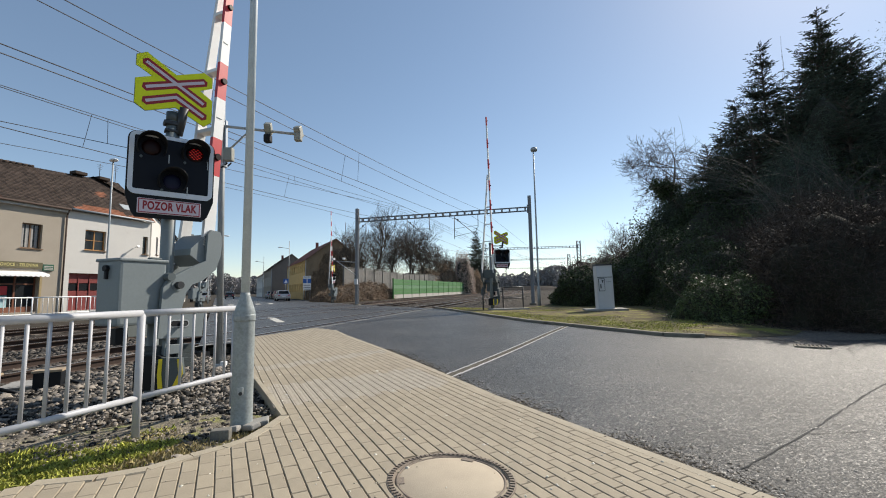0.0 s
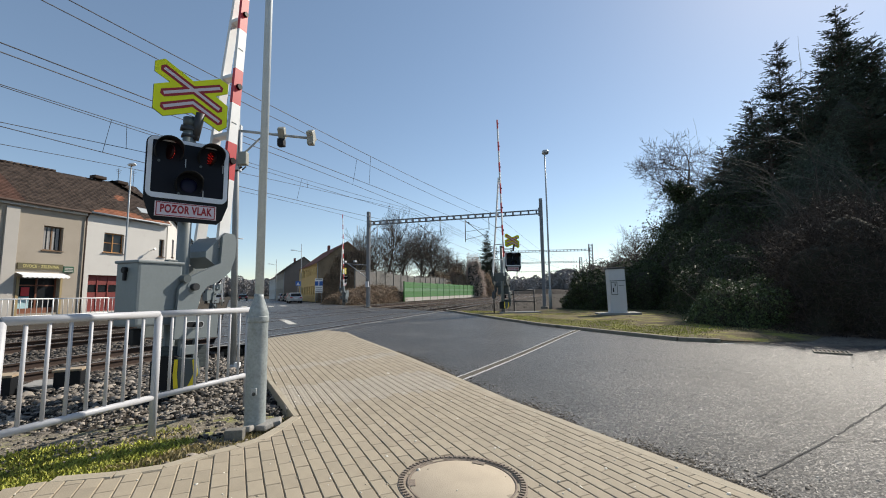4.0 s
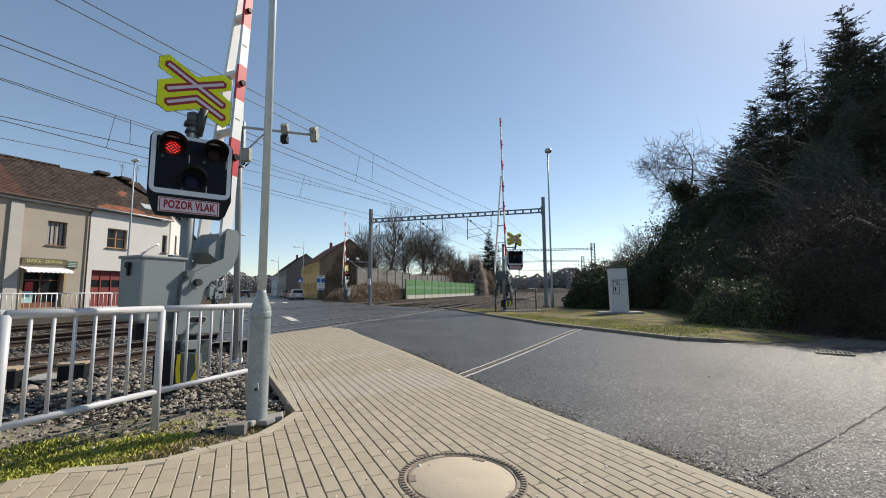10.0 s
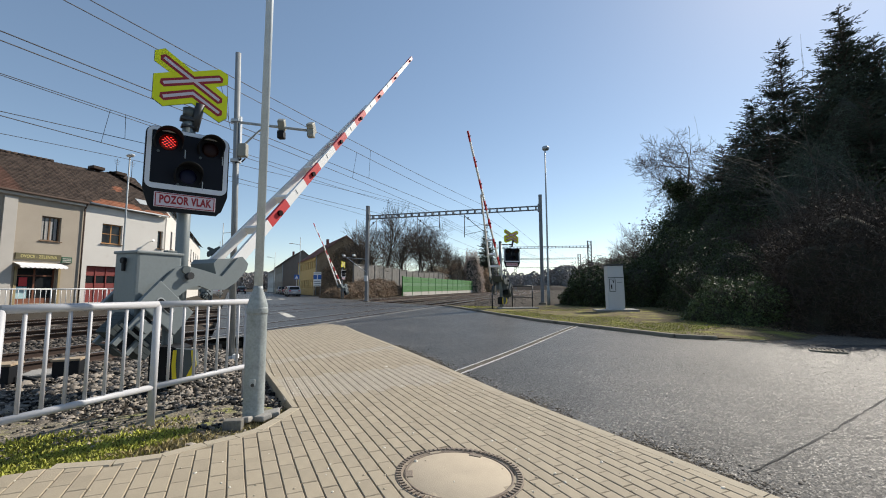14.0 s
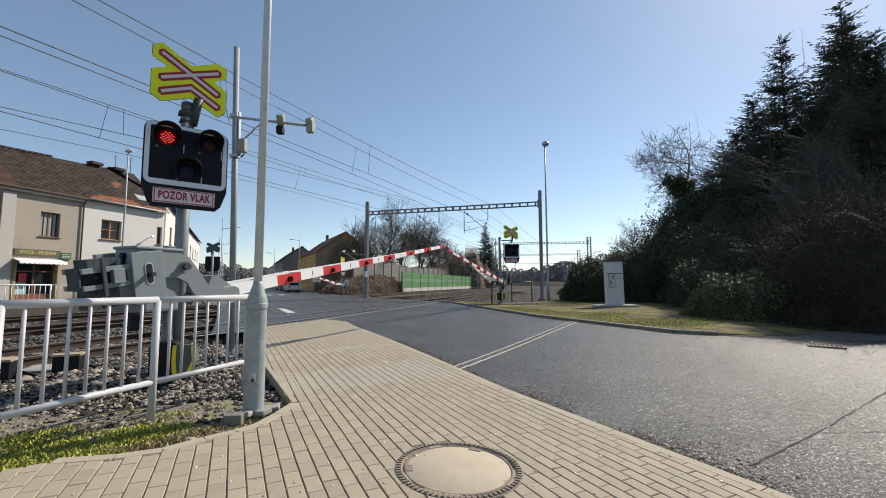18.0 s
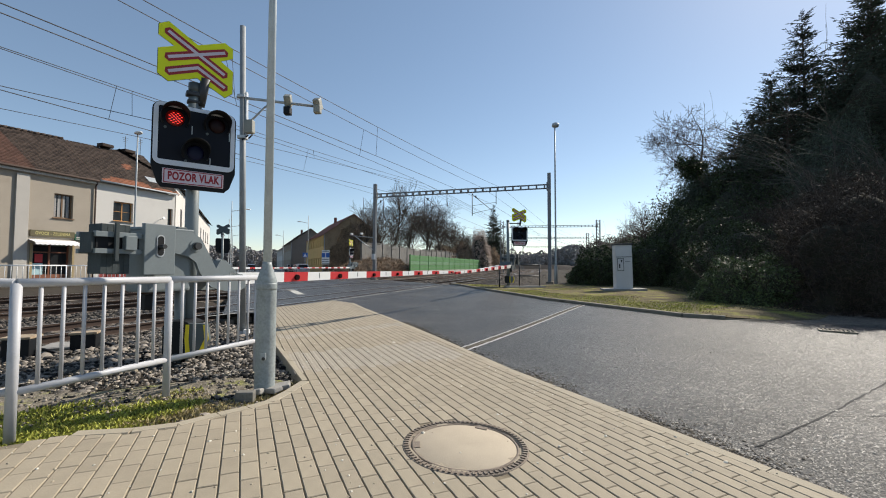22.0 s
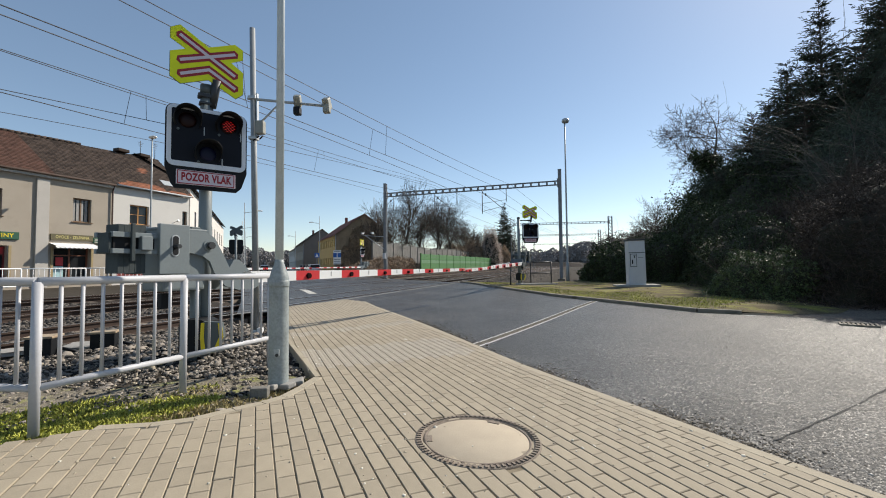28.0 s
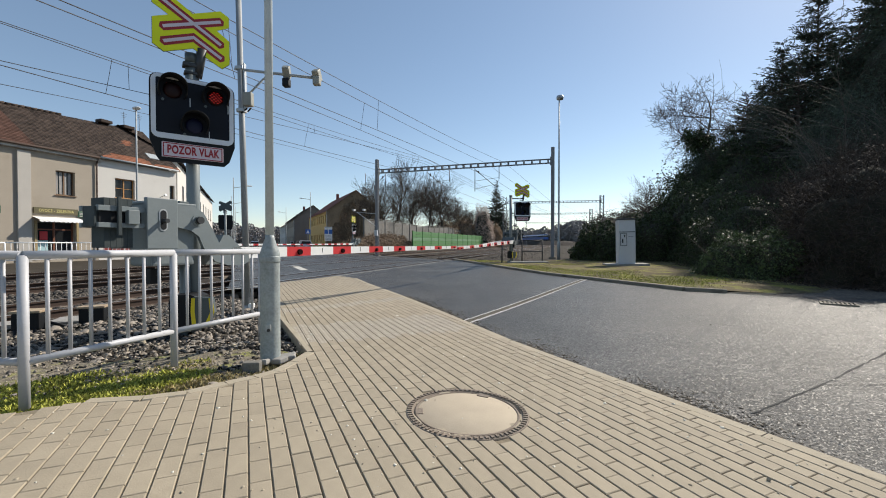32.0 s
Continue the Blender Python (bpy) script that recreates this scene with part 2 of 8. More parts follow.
M_TILE = material("brown_roof_tile", (0.052, 0.038, 0.031), 0.9, vary=0.4, scale=3, fine=40, bump=0.3, island=1.0, stain=(0.15, 0.12, 0.095), stain_scale=4.0, stain_at=0.68, spec=0.2)
M_TILEO = material("orange_roof_tile", (0.24, 0.085, 0.04), 0.85, vary=0.25, scale=3, fine=40, bump=0.3, island=0.7)
M_TILER = material("red_roof", (0.20, 0.07, 0.055), 0.8, vary=0.2, scale=3, fine=40, bump=0.3)
M_WOOD = material("brown_timber", (0.17, 0.10, 0.055), 0.7, vary=0.25, scale=5, fine=60, bump=0.2)
M_OWOOD = material("orange_varnished_timber", (0.42, 0.20, 0.06), 0.5, vary=0.2, scale=5, fine=60, bump=0.1)
M_GLASS = material("window_glass", (0.02, 0.022, 0.024), 0.06, vary=0.1, scale=1, fine=3, bump=0.0, spec=0.4)
M_CURT = material("grey_curtain", (0.30, 0.29, 0.28), 0.9, vary=0.2, scale=6, fine=30, bump=0.2)
M_GREEN = material("green_noise_panel", (0.075, 0.20, 0.06), 0.55, vary=0.12, scale=1.5, fine=30, bump=0.1)
M_GREENT = material("pale_green_glass", (0.16, 0.28, 0.15), 0.3, vary=0.08, scale=1.5, fine=30, bump=0.05)
M_GRASS = material("grass", (0.36, 0.37, 0.07), 0.9, vary=0.4, scale=2, fine=60, bump=0.3, island=1.2)
M_GRASSD = material("dry_grass", (0.34, 0.28, 0.13), 0.9, vary=0.4, scale=2, fine=60, bump=0.3, island=1.0)
M_TURF = material("patchy_turf", (0.13, 0.105, 0.062), 0.95, spec=0.1, vary=0.5, scale=1.2, fine=80, bump=0.8, stain=(0.22, 0.21, 0.055), stain_scale=1.3, stain_at=0.49, speck=0.35, speck_scale=40)
M_BARK = material("bark", (0.085, 0.07, 0.055), 0.95, vary=0.3, scale=8, fine=50, bump=0.5)
M_TWIG = material("bare_twigs", (0.065, 0.050, 0.041), 0.95, vary=0.3, scale=3, fine=30, bump=0.0, island=0.8)
M_NEEDLE = material("conifer_needles", (0.058, 0.078, 0.053), 0.8, vary=0.35, scale=1.5, fine=20, bump=0.0, island=1.2)
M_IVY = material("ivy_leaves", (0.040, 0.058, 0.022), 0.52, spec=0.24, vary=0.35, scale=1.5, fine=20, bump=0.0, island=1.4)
# lighter copy of the ivy: sunlight on the mound put into its colour
M_IVYLIT = material("sunlit_tone_ivy_leaves", (0.075, 0.105, 0.042), 0.5, spec=0.28, vary=0.35, scale=1.5, fine=20, bump=0.0, island=1.4)
# one dark colour stands in for the shade inside a bush
M_LEAFCORE = material("leaf_shade_dark", (0.030, 0.030, 0.018), 0.95, vary=0.4, scale=2, fine=20, bump=0.6)
M_BRUSH = material("brown_brush", (0.048, 0.035, 0.026), 0.9, vary=0.4, scale=2, fine=30, bump=0.3, island=1.2)
M_CAB = material("pale_grey_cabinet_paint", (0.55, 0.56, 0.58), 0.6, vary=0.06, scale=3, fine=50, bump=0.05, stain=(0.45, 0.44, 0.43), stain_scale=2, stain_at=0.62)
M_DARKM = material("dark_steel", (0.05, 0.052, 0.055), 0.5, 0.5, vary=0.15, scale=8, fine=60, bump=0.05)
M_WIRE = material("contact_wire", (0.06, 0.055, 0.055), 0.6, 0.5, vary=0.1, scale=8, fine=60, bump=0.0)
M_SHOPR = material("dark_red_paint", (0.19, 0.028, 0.024), 0.6, vary=0.1, scale=3, fine=40, bump=0.1)
M_SIGNBRN = material("olive_sign_board", (0.10, 0.085, 0.04), 0.6, vary=0.1, scale=3, fine=40, bump=0.05)
M_GOLD = material("gold_lettering", (0.48, 0.42, 0.16), 0.6, vary=0.05, scale=3, fine=40, bump=0.0)
M_DKGREEN = material("dark_green_sign", (0.02, 0.09, 0.05), 0.5, vary=0.08, scale=3, fine=40, bump=0.0)
M_BLUE = material("blue_sign", (0.03, 0.12, 0.42), 0.5, vary=0.05, scale=3, fine=40, bump=0.0)
M_CARDK = material("dark_car_paint", (0.03, 0.032, 0.04), 0.25, 0.3, vary=0.05, scale=3, fine=40, bump=0.0, coat=0.6)
M_CARSI = material("silver_car_paint", (0.45, 0.46, 0.48), 0.3, 0.5, vary=0.05, scale=3, fine=40, bump=0.0, coat=0.6)
M_CARRD = material("red_car_paint", (0.30, 0.02, 0.02), 0.3, 0.2, vary=0.05, scale=3, fine=40, bump=0.0, coat=0.6)
M_TRAIN = material("blue_train_paint", (0.03, 0.09, 0.28), 0.4, vary=0.06, scale=1, fine=20, bump=0.0)
M_LENSR = material("dark_red_lens", (0.012, 0.0015, 0.002), 0.4, spec=0.2, vary=0.1, scale=5, fine=60, bump=0.0)
M_LENSB = material("dark_blue_lens", (0.006, 0.009, 0.035), 0.4, spec=0.2, vary=0.1, scale=5, fine=60, bump=0.0)
M_LENSON = material("lit_red_lens", (0.10, 0.004, 0.004), 0.3, vary=0.1, scale=5, fine=60, bump=0.0, emit=(1.0, 0.02, 0.01, 0.02))
M_LED = material("red_leds", (0.6, 0.02, 0.01), 0.3, vary=0.0, scale=5, fine=60, bump=0.0, emit=(1.0, 0.05, 0.04, 1.7))
M_LED2 = material("dim_red_leds", (0.5, 0.02, 0.01), 0.3, vary=0.0, scale=5, fine=60, bump=0.0, emit=(1.0, 0.03, 0.03, 0.28))


# ---------------------------------------------------------------- mesh helpers
def finish(bm, name, mats, smooth=False):
    me = bpy.data.meshes.new(name)
    bm.to_mesh(me)
    bm.free()
    for m in mats if isinstance(mats, (list, tuple)) else [mats]:
        me.materials.append(m)
    if smooth:
        me.polygons.foreach_set("use_smooth", [True] * len(me.polygons))
    return me


def part(name, bm, mat, parent=None, label="", smooth=False):
    ob = new(name, bm if isinstance(bm, bpy.types.Mesh) else finish(bm, name, mat, smooth))
    if parent is not None:
        ob.parent = parent
    if label:
        ob["label"] = label
    return ob


def thing(name, m, label, category, group="", kind=""):
    ob = new(name)
    ob.empty_display_size = 0.2
    ob.matrix_basis = m
    return tagged(ob, label, category, group, kind)


def box(bm, c, s, rot=None, bevel=0.0):
    """A box at centre c of size s."""
    m = Matrix.Translation(c) @ (rot.to_4x4() if rot is not None else Matrix()) @ Matrix.Diagonal((*s, 1))
    made = bmesh.ops.create_cube(bm, size=1, matrix=m)["verts"]
    if bevel:
        es = list({e for v in made for e in v.link_edges})
        bmesh.ops.bevel(bm, geom=es, offset=bevel, segments=2, profile=0.6, affect="EDGES")
    return bm


def tube(bm, a, b, r0, r1=None, seg=12, cap=True):
    """A round bar from a to b."""
    a, b = Vector(a), Vector(b)
    d = b - a
    r1 = r0 if r1 is None else r1
    q = d.to_track_quat("Z", "Y")
    ring = [q @ Vector((math.cos(2 * math.pi * i / seg), math.sin(2 * math.pi * i / seg), 0)) for i in range(seg)]
    lo = [bm.verts.new(a + v * r0) for v in ring]
    hi = [bm.verts.new(b + v * r1) for v in ring]
    for i in range(seg):
        f = bm.faces.new((lo[i], lo[(i + 1) % seg], hi[(i + 1) % seg], hi[i]))
        f.smooth = seg > 5
    if cap:
        bm.faces.new(lo[::-1])
        bm.faces.new(hi)
    return bm


def lathe(bm, prof, seg=20, base=(0, 0, 0)):
    """A turned shape about z: rows of (radius, z)."""
    rings = []
    for r, z in prof:
        rings.append([bm.verts.new((base[0] + r * math.cos(2 * math.pi * i / seg), base[1] + r * math.sin(2 * math.pi * i / seg), base[2] + z)) for i in range(seg)])
    for p, q in zip(rings, rings[1:]):
        for i in range(seg):
            bm.faces.new((p[i], p[(i + 1) % seg], q[(i + 1) % seg], q[i])).smooth = True
    bm.faces.new(rings[0][::-1])
    bm.faces.new(rings[-1])
    return bm


def prism(bm, pts, frm, depth):
    """A plate: outline pts in (a, b) laid by frm(a, b, c) with c from 0 to depth."""
    lo = [bm.verts.new(frm(a, b, 0)) for a, b in pts]
    hi = [bm.verts.new(frm(a, b, depth)) for a, b in pts]
    n = len(pts)
    made = []
    for a, b, c in tessellate_polygon([[Vector((p[0], p[1], 0)) for p in pts]]):
        made.append(bm.faces.new((lo[a], lo[b], lo[c])))
        made.append(bm.faces.new((hi[c], hi[b], hi[a])))
    for i in range(n):
        made.append(bm.faces.new((lo[i], lo[(i + 1) % n], hi[(i + 1) % n], hi[i])))
    bmesh.ops.recalc_face_normals(bm, faces=made)
    return bm


def rounded(w, h, r, n=4, cx=0.0, cy=0.0):
    out = []
    for k, (sx, sy) in enumerate(((1, 1), (-1, 1), (-1, -1), (1, -1))):
        for i in range(n + 1):
            a = math.pi / 2 * (k + i / n)
            out.append((cx + sx * (w / 2 - r) + r * math.cos(a), cy + sy * (h / 2 - r) + r * math.sin(a)))
    return out


def smoothstep(a, b, x):
    t = min(1.0, max(0.0, (x - a) / (b - a)))
    return t * t * (3 - 2 * t)


# ---------------------------------------------------------------- plan
# u runs along the tracks, v across them to the far side; r along the road, n across it.
UX, UY = 0.292, 0.9564
RX, RY = -0.451, 0.8925


def from_uv(u, v, z=0.0):
    return Vector((UX * u - UY * v, UY * u + UX * v, z))


def to_uv(x, y):
    return (UX * x + UY * y, -UY * x + UX * y)


def from_rn(r, n, z=0.0):
    return Vector((RX * r + RY * n, RY * r - RX * n, z))


def to_rn(x, y):
    return (RX * x + RY * y, RY * x - RX * y)


UV_TURN = math.degrees(math.atan2(UY, UX))      # world angle of the track's direction
RN_TURN = math.degrees(math.atan2(RY, RX))


def surf(x, y):
    """The height of the paving and the road: it falls towards the road beside the crossing and is level beyond."""
    return -0.035 * 4.0 * math.tanh(x / 4.0) * 1.06 * (1 - smoothstep(4.0, 12.0, y))


def uv_pose(u, v, z=0.0, turn=0.0):
    p = from_uv(u, v, z)
    return pose(p.x, p.y, p.z, 0, 0, UV_TURN + turn)


# ---------------------------------------------------------------- ground
def axis(fine, step, far, grow=1.5):
    a, s = [], step
    x = 0.0
    while x < far:
        a.append(x)
        if x >= fine:
            s *= grow
        x += s
    a.append(far)
    return sorted({-k for k in a} | set(a))


def build_ground():
    bm = bmesh.new()
    xs, ys = axis(24, 0.6, 3000), axis(30, 0.6, 3000)
    def level(x, y):
        # the track bed lies lower than the road
        v = to_uv(x, y)[1]
        k = smoothstep(5.8, 7.0, v) * (1 - smoothstep(21.2, 22.4, v))
        return (surf(x, y) - 0.10) * (1 - k) - 0.26 * k
    grid = [[bm.verts.new((x, y, level(x, y))) for x in xs] for y in ys]
    for j in range(len(ys) - 1):
        for i in range(len(xs) - 1):
            bm.faces.new((grid[j][i], grid[j][i + 1], grid[j + 1][i + 1], grid[j + 1][i]))
    tagged(part("ground", bm, M_EARTH, None, smooth=True), "grey-brown stony earth beside the railway", "ground", kind="structure")


build_ground()
ROAD_R = [(-60, 60.0), (3.2, 60.0), (3.5, 13.0), (4.3, 11.6), (5.4, 10.4), (6.3, 9.6), (8.0, 9.55), (11.5, 9.75), (15.7, 10.6), (23.3, 12.3), (32, 11.2), (45, 10.4), (140, 10.4)]


def road_right(r):
    for (r0, n0), (r1, n1) in zip(ROAD_R, ROAD_R[1:]):
        if r0 <= r <= r1:
            return n0 + (n1 - n0) * (r - r0) / (r1 - r0)
    return 10.4


def build_road():
    bm = bmesh.new()
    rs = [-60, -30, -15, -8, -5, -3, -2, -1] + [k * 0.25 - 6 for k in range(0, 104)] + [20 + k for k in range(0, 21)] + [45, 50, 60, 80, 110, 140]
    rs = sorted(set(rs) | {k[0] for k in ROAD_R if k[0] > -60})
    rows = []
    for r in rs:
        # the asphalt of the crossing begins where the paving ends
        rows.append([from_rn(r, 2.3 + (road_right(r) - 2.3) * (k / 30) ** (1.0 if road_right(r) < 20 else 2.2)) for k in range(31)])
    vs = [[bm.verts.new((p.x, p.y, surf(p.x, p.y))) for p in row] for row in rows]
    for a, b in zip(vs, vs[1:]):
        for i in range(30):
            bm.faces.new((a[i], a[i + 1], b[i + 1], b[i]))
    # the crossing beside the paving's end
    a, d = from_uv(7.5, 7.95), from_rn(12.0, 2.3)
    b, c = from_rn(130, -1.5), from_rn(130, 2.3)
    steps = 40
    prev = None
    for k in range(steps + 1):
        f = (k / steps) ** 2
        p, q = a.lerp(b, f), d.lerp(c, f)
        cur = [bm.verts.new((*p.lerp(q, j / 4).xy, surf(*p.lerp(q, j / 4).xy))) for j in range(5)]
        if prev:
            for j in range(4):
                bm.faces.new((prev[j], prev[j + 1], cur[j + 1], cur[j]))
        prev = cur
    bmesh.ops.recalc_face_normals(bm, faces=bm.faces[:])
    for f in bm.faces:
        if f.normal.z < 0:
            f.normal_flip()
    tagged(part("road", bm, M_ASPHALT, None, smooth=True), "grey worn asphalt road over the level crossing", "road", kind="structure")


build_road()

# ---------------------------------------------------------------- tracks
TRACKS = (9.18, 13.95, 19.0)


def rail_mesh(length):
    bm = bmesh.new()
    prof = [(-0.07, 0), (0.07, 0), (0.07, 0.012), (0.012, 0.03), (0.012, 0.115), (0.036, 0.125), (0.036, 0.16), (-0.036, 0.16), (-0.036, 0.125), (-0.012, 0.115), (-0.012, 0.03), (-0.07, 0.012)]
    a = [bm.verts.new((0, y, z)) for y, z in prof]
    b = [bm.verts.new((length, y, z)) for y, z in prof]
    n = len(prof)
    for i in range(n):
        f = bm.faces.new((a[i], a[(i + 1) % n], b[(i + 1) % n], b[i]))
        if i == 6:
            f.material_index = 1
    bmesh.ops.recalc_face_normals(bm, faces=bm.faces[:])
    return finish(bm, "rail", [M_RAIL, M_RAILTOP])


CROSS0, CROSS1 = 7.0, 38.0      # the crossing along the tracks


def build_tracks():
    rail = rail_mesh(300)
    bms = bmesh.new()
    box(bms, (0, 0, 0), (0.26, 2.5, 0.14), bevel=0.02)
    sleeper = finish(bms, "sleeper", M_SLEEPER)
    for k, v in enumerate(TRACKS):
        tr = thing("railway_track", uv_pose(0, v, 0), "rusty rails on concrete sleepers in dark ballast", "railway track", "tracks", "structure")
        for s in (-0.7525, 0.7525):
            o = part("rail", rail, None, tr)
            o.location = (-60, s, -0.14)
        far = bmesh.new()
        i = 0
        u = -14.0
        while u < 150:
            w = from_uv(u, v)
            n = to_rn(w.x, w.y)[1]
            if not (-0.8 < n < 11.6):
                if (u < 7 and u > -6) or 24 + k * 4 < u < 44 + 4 * k:
                    part("sleeper", sleeper, None, tr).location = (u, 0, -0.195)
                else:
                    box(far, (u, 0, -0.195), (0.26, 2.5, 0.14))
            u += 0.62
        part("far_sleepers", far, M_SLEEPER, tr)["kind"] = "stuff"
        bm = bmesh.new()
        rows = []
        for u in [-60, -20] + list(range(-16, 60)) + [80, 120, 240]:
            row = []
            for y, z in ((-2.5, -0.17), (-1.6, -0.145), (-0.9, -0.15), (0, -0.17), (0.9, -0.15), (1.6, -0.145), (2.5, -0.17)):
                w = from_uv(u, v + y)
                n = to_rn(w.x, w.y)[1]
                row.append(bm.verts.new((u, y, z - (0.25 if -0.7 < n < 11 else 0.0))))
            rows.append(row)
        for a, b in zip(rows, rows[1:]):
            for i in range(6):
                bm.faces.new((a[i], b[i], b[i + 1], a[i + 1]))
        bmesh.ops.recalc_face_normals(bm, faces=bm.faces[:])
        part("ballast_bed", bm, M_BALLAST, tr)


build_tracks()


# ---------------------------------------------------------------- near paving
def outline_sheet(name, pts, z, mat, label, category, step=0.5, kind="structure"):
    bm = bmesh.new()
    f = bm.faces.new([bm.verts.new((x, y, 0)) for x, y in pts])
    xs, ys = [p[0] for p in pts], [p[1] for p in pts]
    x = math.ceil(min(xs) / step) * step
    while x < max(xs):
        bmesh.ops.bisect_plane(bm, geom=bm.verts[:] + bm.edges[:] + bm.faces[:], plane_co=(x, 0, 0), plane_no=(1, 0, 0))
        x += step
    y = math.ceil(min(ys) / step) * step
    while y < max(ys):
        bmesh.ops.bisect_plane(bm, geom=bm.verts[:] + bm.edges[:] + bm.faces[:], plane_co=(0, y, 0), plane_no=(0, 1, 0))
        y += step
    for v in bm.verts:
        v.co.z = surf(v.co.x, v.co.y) + (z(v.co.x, v.co.y) if callable(z) else z)
    bmesh.ops.recalc_face_normals(bm, faces=bm.faces[:])
    if bm.faces[0].normal.z < 0:
        bmesh.ops.reverse_faces(bm, faces=bm.faces[:])
    return tagged(part(name, bm, mat, None, smooth=True), label, category, kind=kind)


PAVING = [(3.6, -0.75), (2.72, 1.0), (1.99, 2.31), (1.45, 3.27), (0.71, 4.58), (-0.01, 6.12), (-1.08, 8.42), (-2.36, 11.16), (-3.1, 12.9), (-3.98, 13.86), (-4.98, 11.26), (-2.76, 6.08), (-1.40, 3.76), (-1.43, 3.42), (-1.48, 3.14), (-1.58, 2.98), (-1.73, 2.82), (-1.89, 2.60), (-2.12, 2.475), (-2.44, 2.39), (-2.65, 2.23), (-2.75, 2.15), (-3.6, 1.55), (-7.0, 0.2), (-7.0, -6.0), (6.5, -6.0)]
paving = outline_sheet("pavement", PAVING, 0.016, M_JOINT, "sand-filled joints under beige concrete pavers", "pavement")

# ---------------------------------------------------------------- overhead line portals
def portal(m, span, height, label, lattice=False):
    """A portal over the tracks: span along +y from the near mast at the origin."""
    pt = thing("catenary_portal", m, label, "portal", "catenary portals")
    top = height + 1.05
    for v in (0.0, span):
        bm = bmesh.new()
        if lattice:
            for sx in (-0.3, 0.3):
                for sy in (-0.3, 0.3):
                    box(bm, (sx, v + sy, top / 2), (0.09, 0.09, top))
            z = 0.3
            while z < top:
                for s in (-0.3, 0.3):
                    tube(bm, (-0.3, v + s, z), (0.3, v + s, min(top, z + 0.6)), 0.03, seg=4)
                    tube(bm, (s, v - 0.3, z), (s, v + 0.3, min(top, z + 0.6)), 0.03, seg=4)
                z += 0.6
        else:
            for s in (-0.10, 0.10):
                box(bm, (s, v, top / 2 - 0.1), (0.08, 0.26, top + 0.2), bevel=0.01)
            for k in range(17):
                box(bm, (0, v, 0.35 + k * 0.5), (0.14, 0.22, 0.06))
        part("mast", bm, M_MASTS, pt)
        bm = bmesh.new()
        box(bm, (0, v, -0.08), (0.55, 0.55, 0.30), bevel=0.03)
        part("footing", bm, M_RKERB, pt)
    bm = bmesh.new()
    for z in (height - 0.16, height + 0.14):
        for s in (-0.13, 0.13):
            box(bm, (s, span / 2, z), (0.05, span, 0.055))
    k = 0.35
    while k < span - 0.2:
        for s in (-0.13, 0.13):
            box(bm, (s, k, height), (0.045, 0.11, 0.30))
        box(bm, (0, k, height + 0.14), (0.24, 0.05, 0.03))
        k += 0.62
    for s in (0.15, span - 0.15):
        box(bm, (0, s, height), (0.34, 0.10, 0.62))
    part("lattice_beam", bm, M_MASTS, pt)
    return pt


def hanger(pt, v, side, height):
    bm = bmesh.new()
    tube(bm, (0, v, height - 0.1), (0, v, height - 2.1), 0.035, seg=8)
    tube(bm, (0, v, height - 0.3), (0, v + side * 1.7, height - 1.75), 0.028, seg=8)
    tube(bm, (0, v, height - 1.9), (0, v + side * 1.5, height - 1.62), 0.018, seg=6)
    tube(bm, (0, v + side * 2.0, height - 0.1), (0, v + side * 2.0, height - 1.2), 0.03, seg=8)
    tube(bm, (0, v, height - 1.25), (0, v + side * 2.0, height - 1.05), 0.016, seg=6)
    part("cantilever", bm, M_MASTS, pt)
    bm = bmesh.new()
    for k in range(4):
        lathe(bm, [(0.03, 0), (0.08, 0.02), (0.03, 0.05)], 8, (0, v + side * 0.3, height - 0.62 + k * 0.05))
    part("insulator", bm, M_RAIL, pt)


p1 = portal(uv_pose(32.7, 1.76), 15.15, 7.53, "grey steel catenary portal with lattice beam across the tracks")
for v, s in ((6.2, -1), (10.4, -1), (14.3, 1)):
    hanger(p1, v, s, 7.5)
bm = bmesh.new()
box(bm, (-0.22, 15.15, 2.05), (0.14, 0.3, 0.5), bevel=0.02)
part("switch_box", bm, M_CAB, p1)
bm = bmesh.new()
tube(bm, (-0.1, 15.15, 2.6), (-0.5, 16.9, 3.9), 0.03, seg=8)
tube(bm, (-0.1, 15.15, 3.75), (-0.5, 17.3, 3.95), 0.025, seg=8)
part("camera_bracket", bm, M_GALV, p1)
for k in (16.2, 17.2):
    bm = bmesh.new()
    box(bm, (-0.5, k, 4.1), (0.35, 0.16, 0.16), bevel=0.03)
    part("camera", bm, M_CAB, p1)
for x, y, span, h, lab in ((26.6, 73.0, 17.0, 8.6, 0), (33.8, 100.0, 18.0, 8.4, 0), (46.5, 145.0, 20.0, 8.4, 0)):
    portal(pose(x, y, -0.05, 0, 0, UV_TURN + 8), span, h, "distant catenary portal with lattice masts", True)


# ---------------------------------------------------------------- overhead wires
def wire(name, pts, r, label, droppers=None):
    t = thing(name, pose(*pts[0]), label, "overhead wire", "overhead wires")
    o = Vector(pts[0])
    bm = bmesh.new()
    for a, b in zip(pts, pts[1:]):
        tube(bm, Vector(a) - o, Vector(b) - o, r, seg=5, cap=False)
    part("strand", bm, M_WIRE, t)
    for a, b in droppers or ():
        bm = bmesh.new()
        tube(bm, Vector(a) - o, Vector(b) - o, 0.007, seg=4)
        part("dropper", bm, M_WIRE, t)


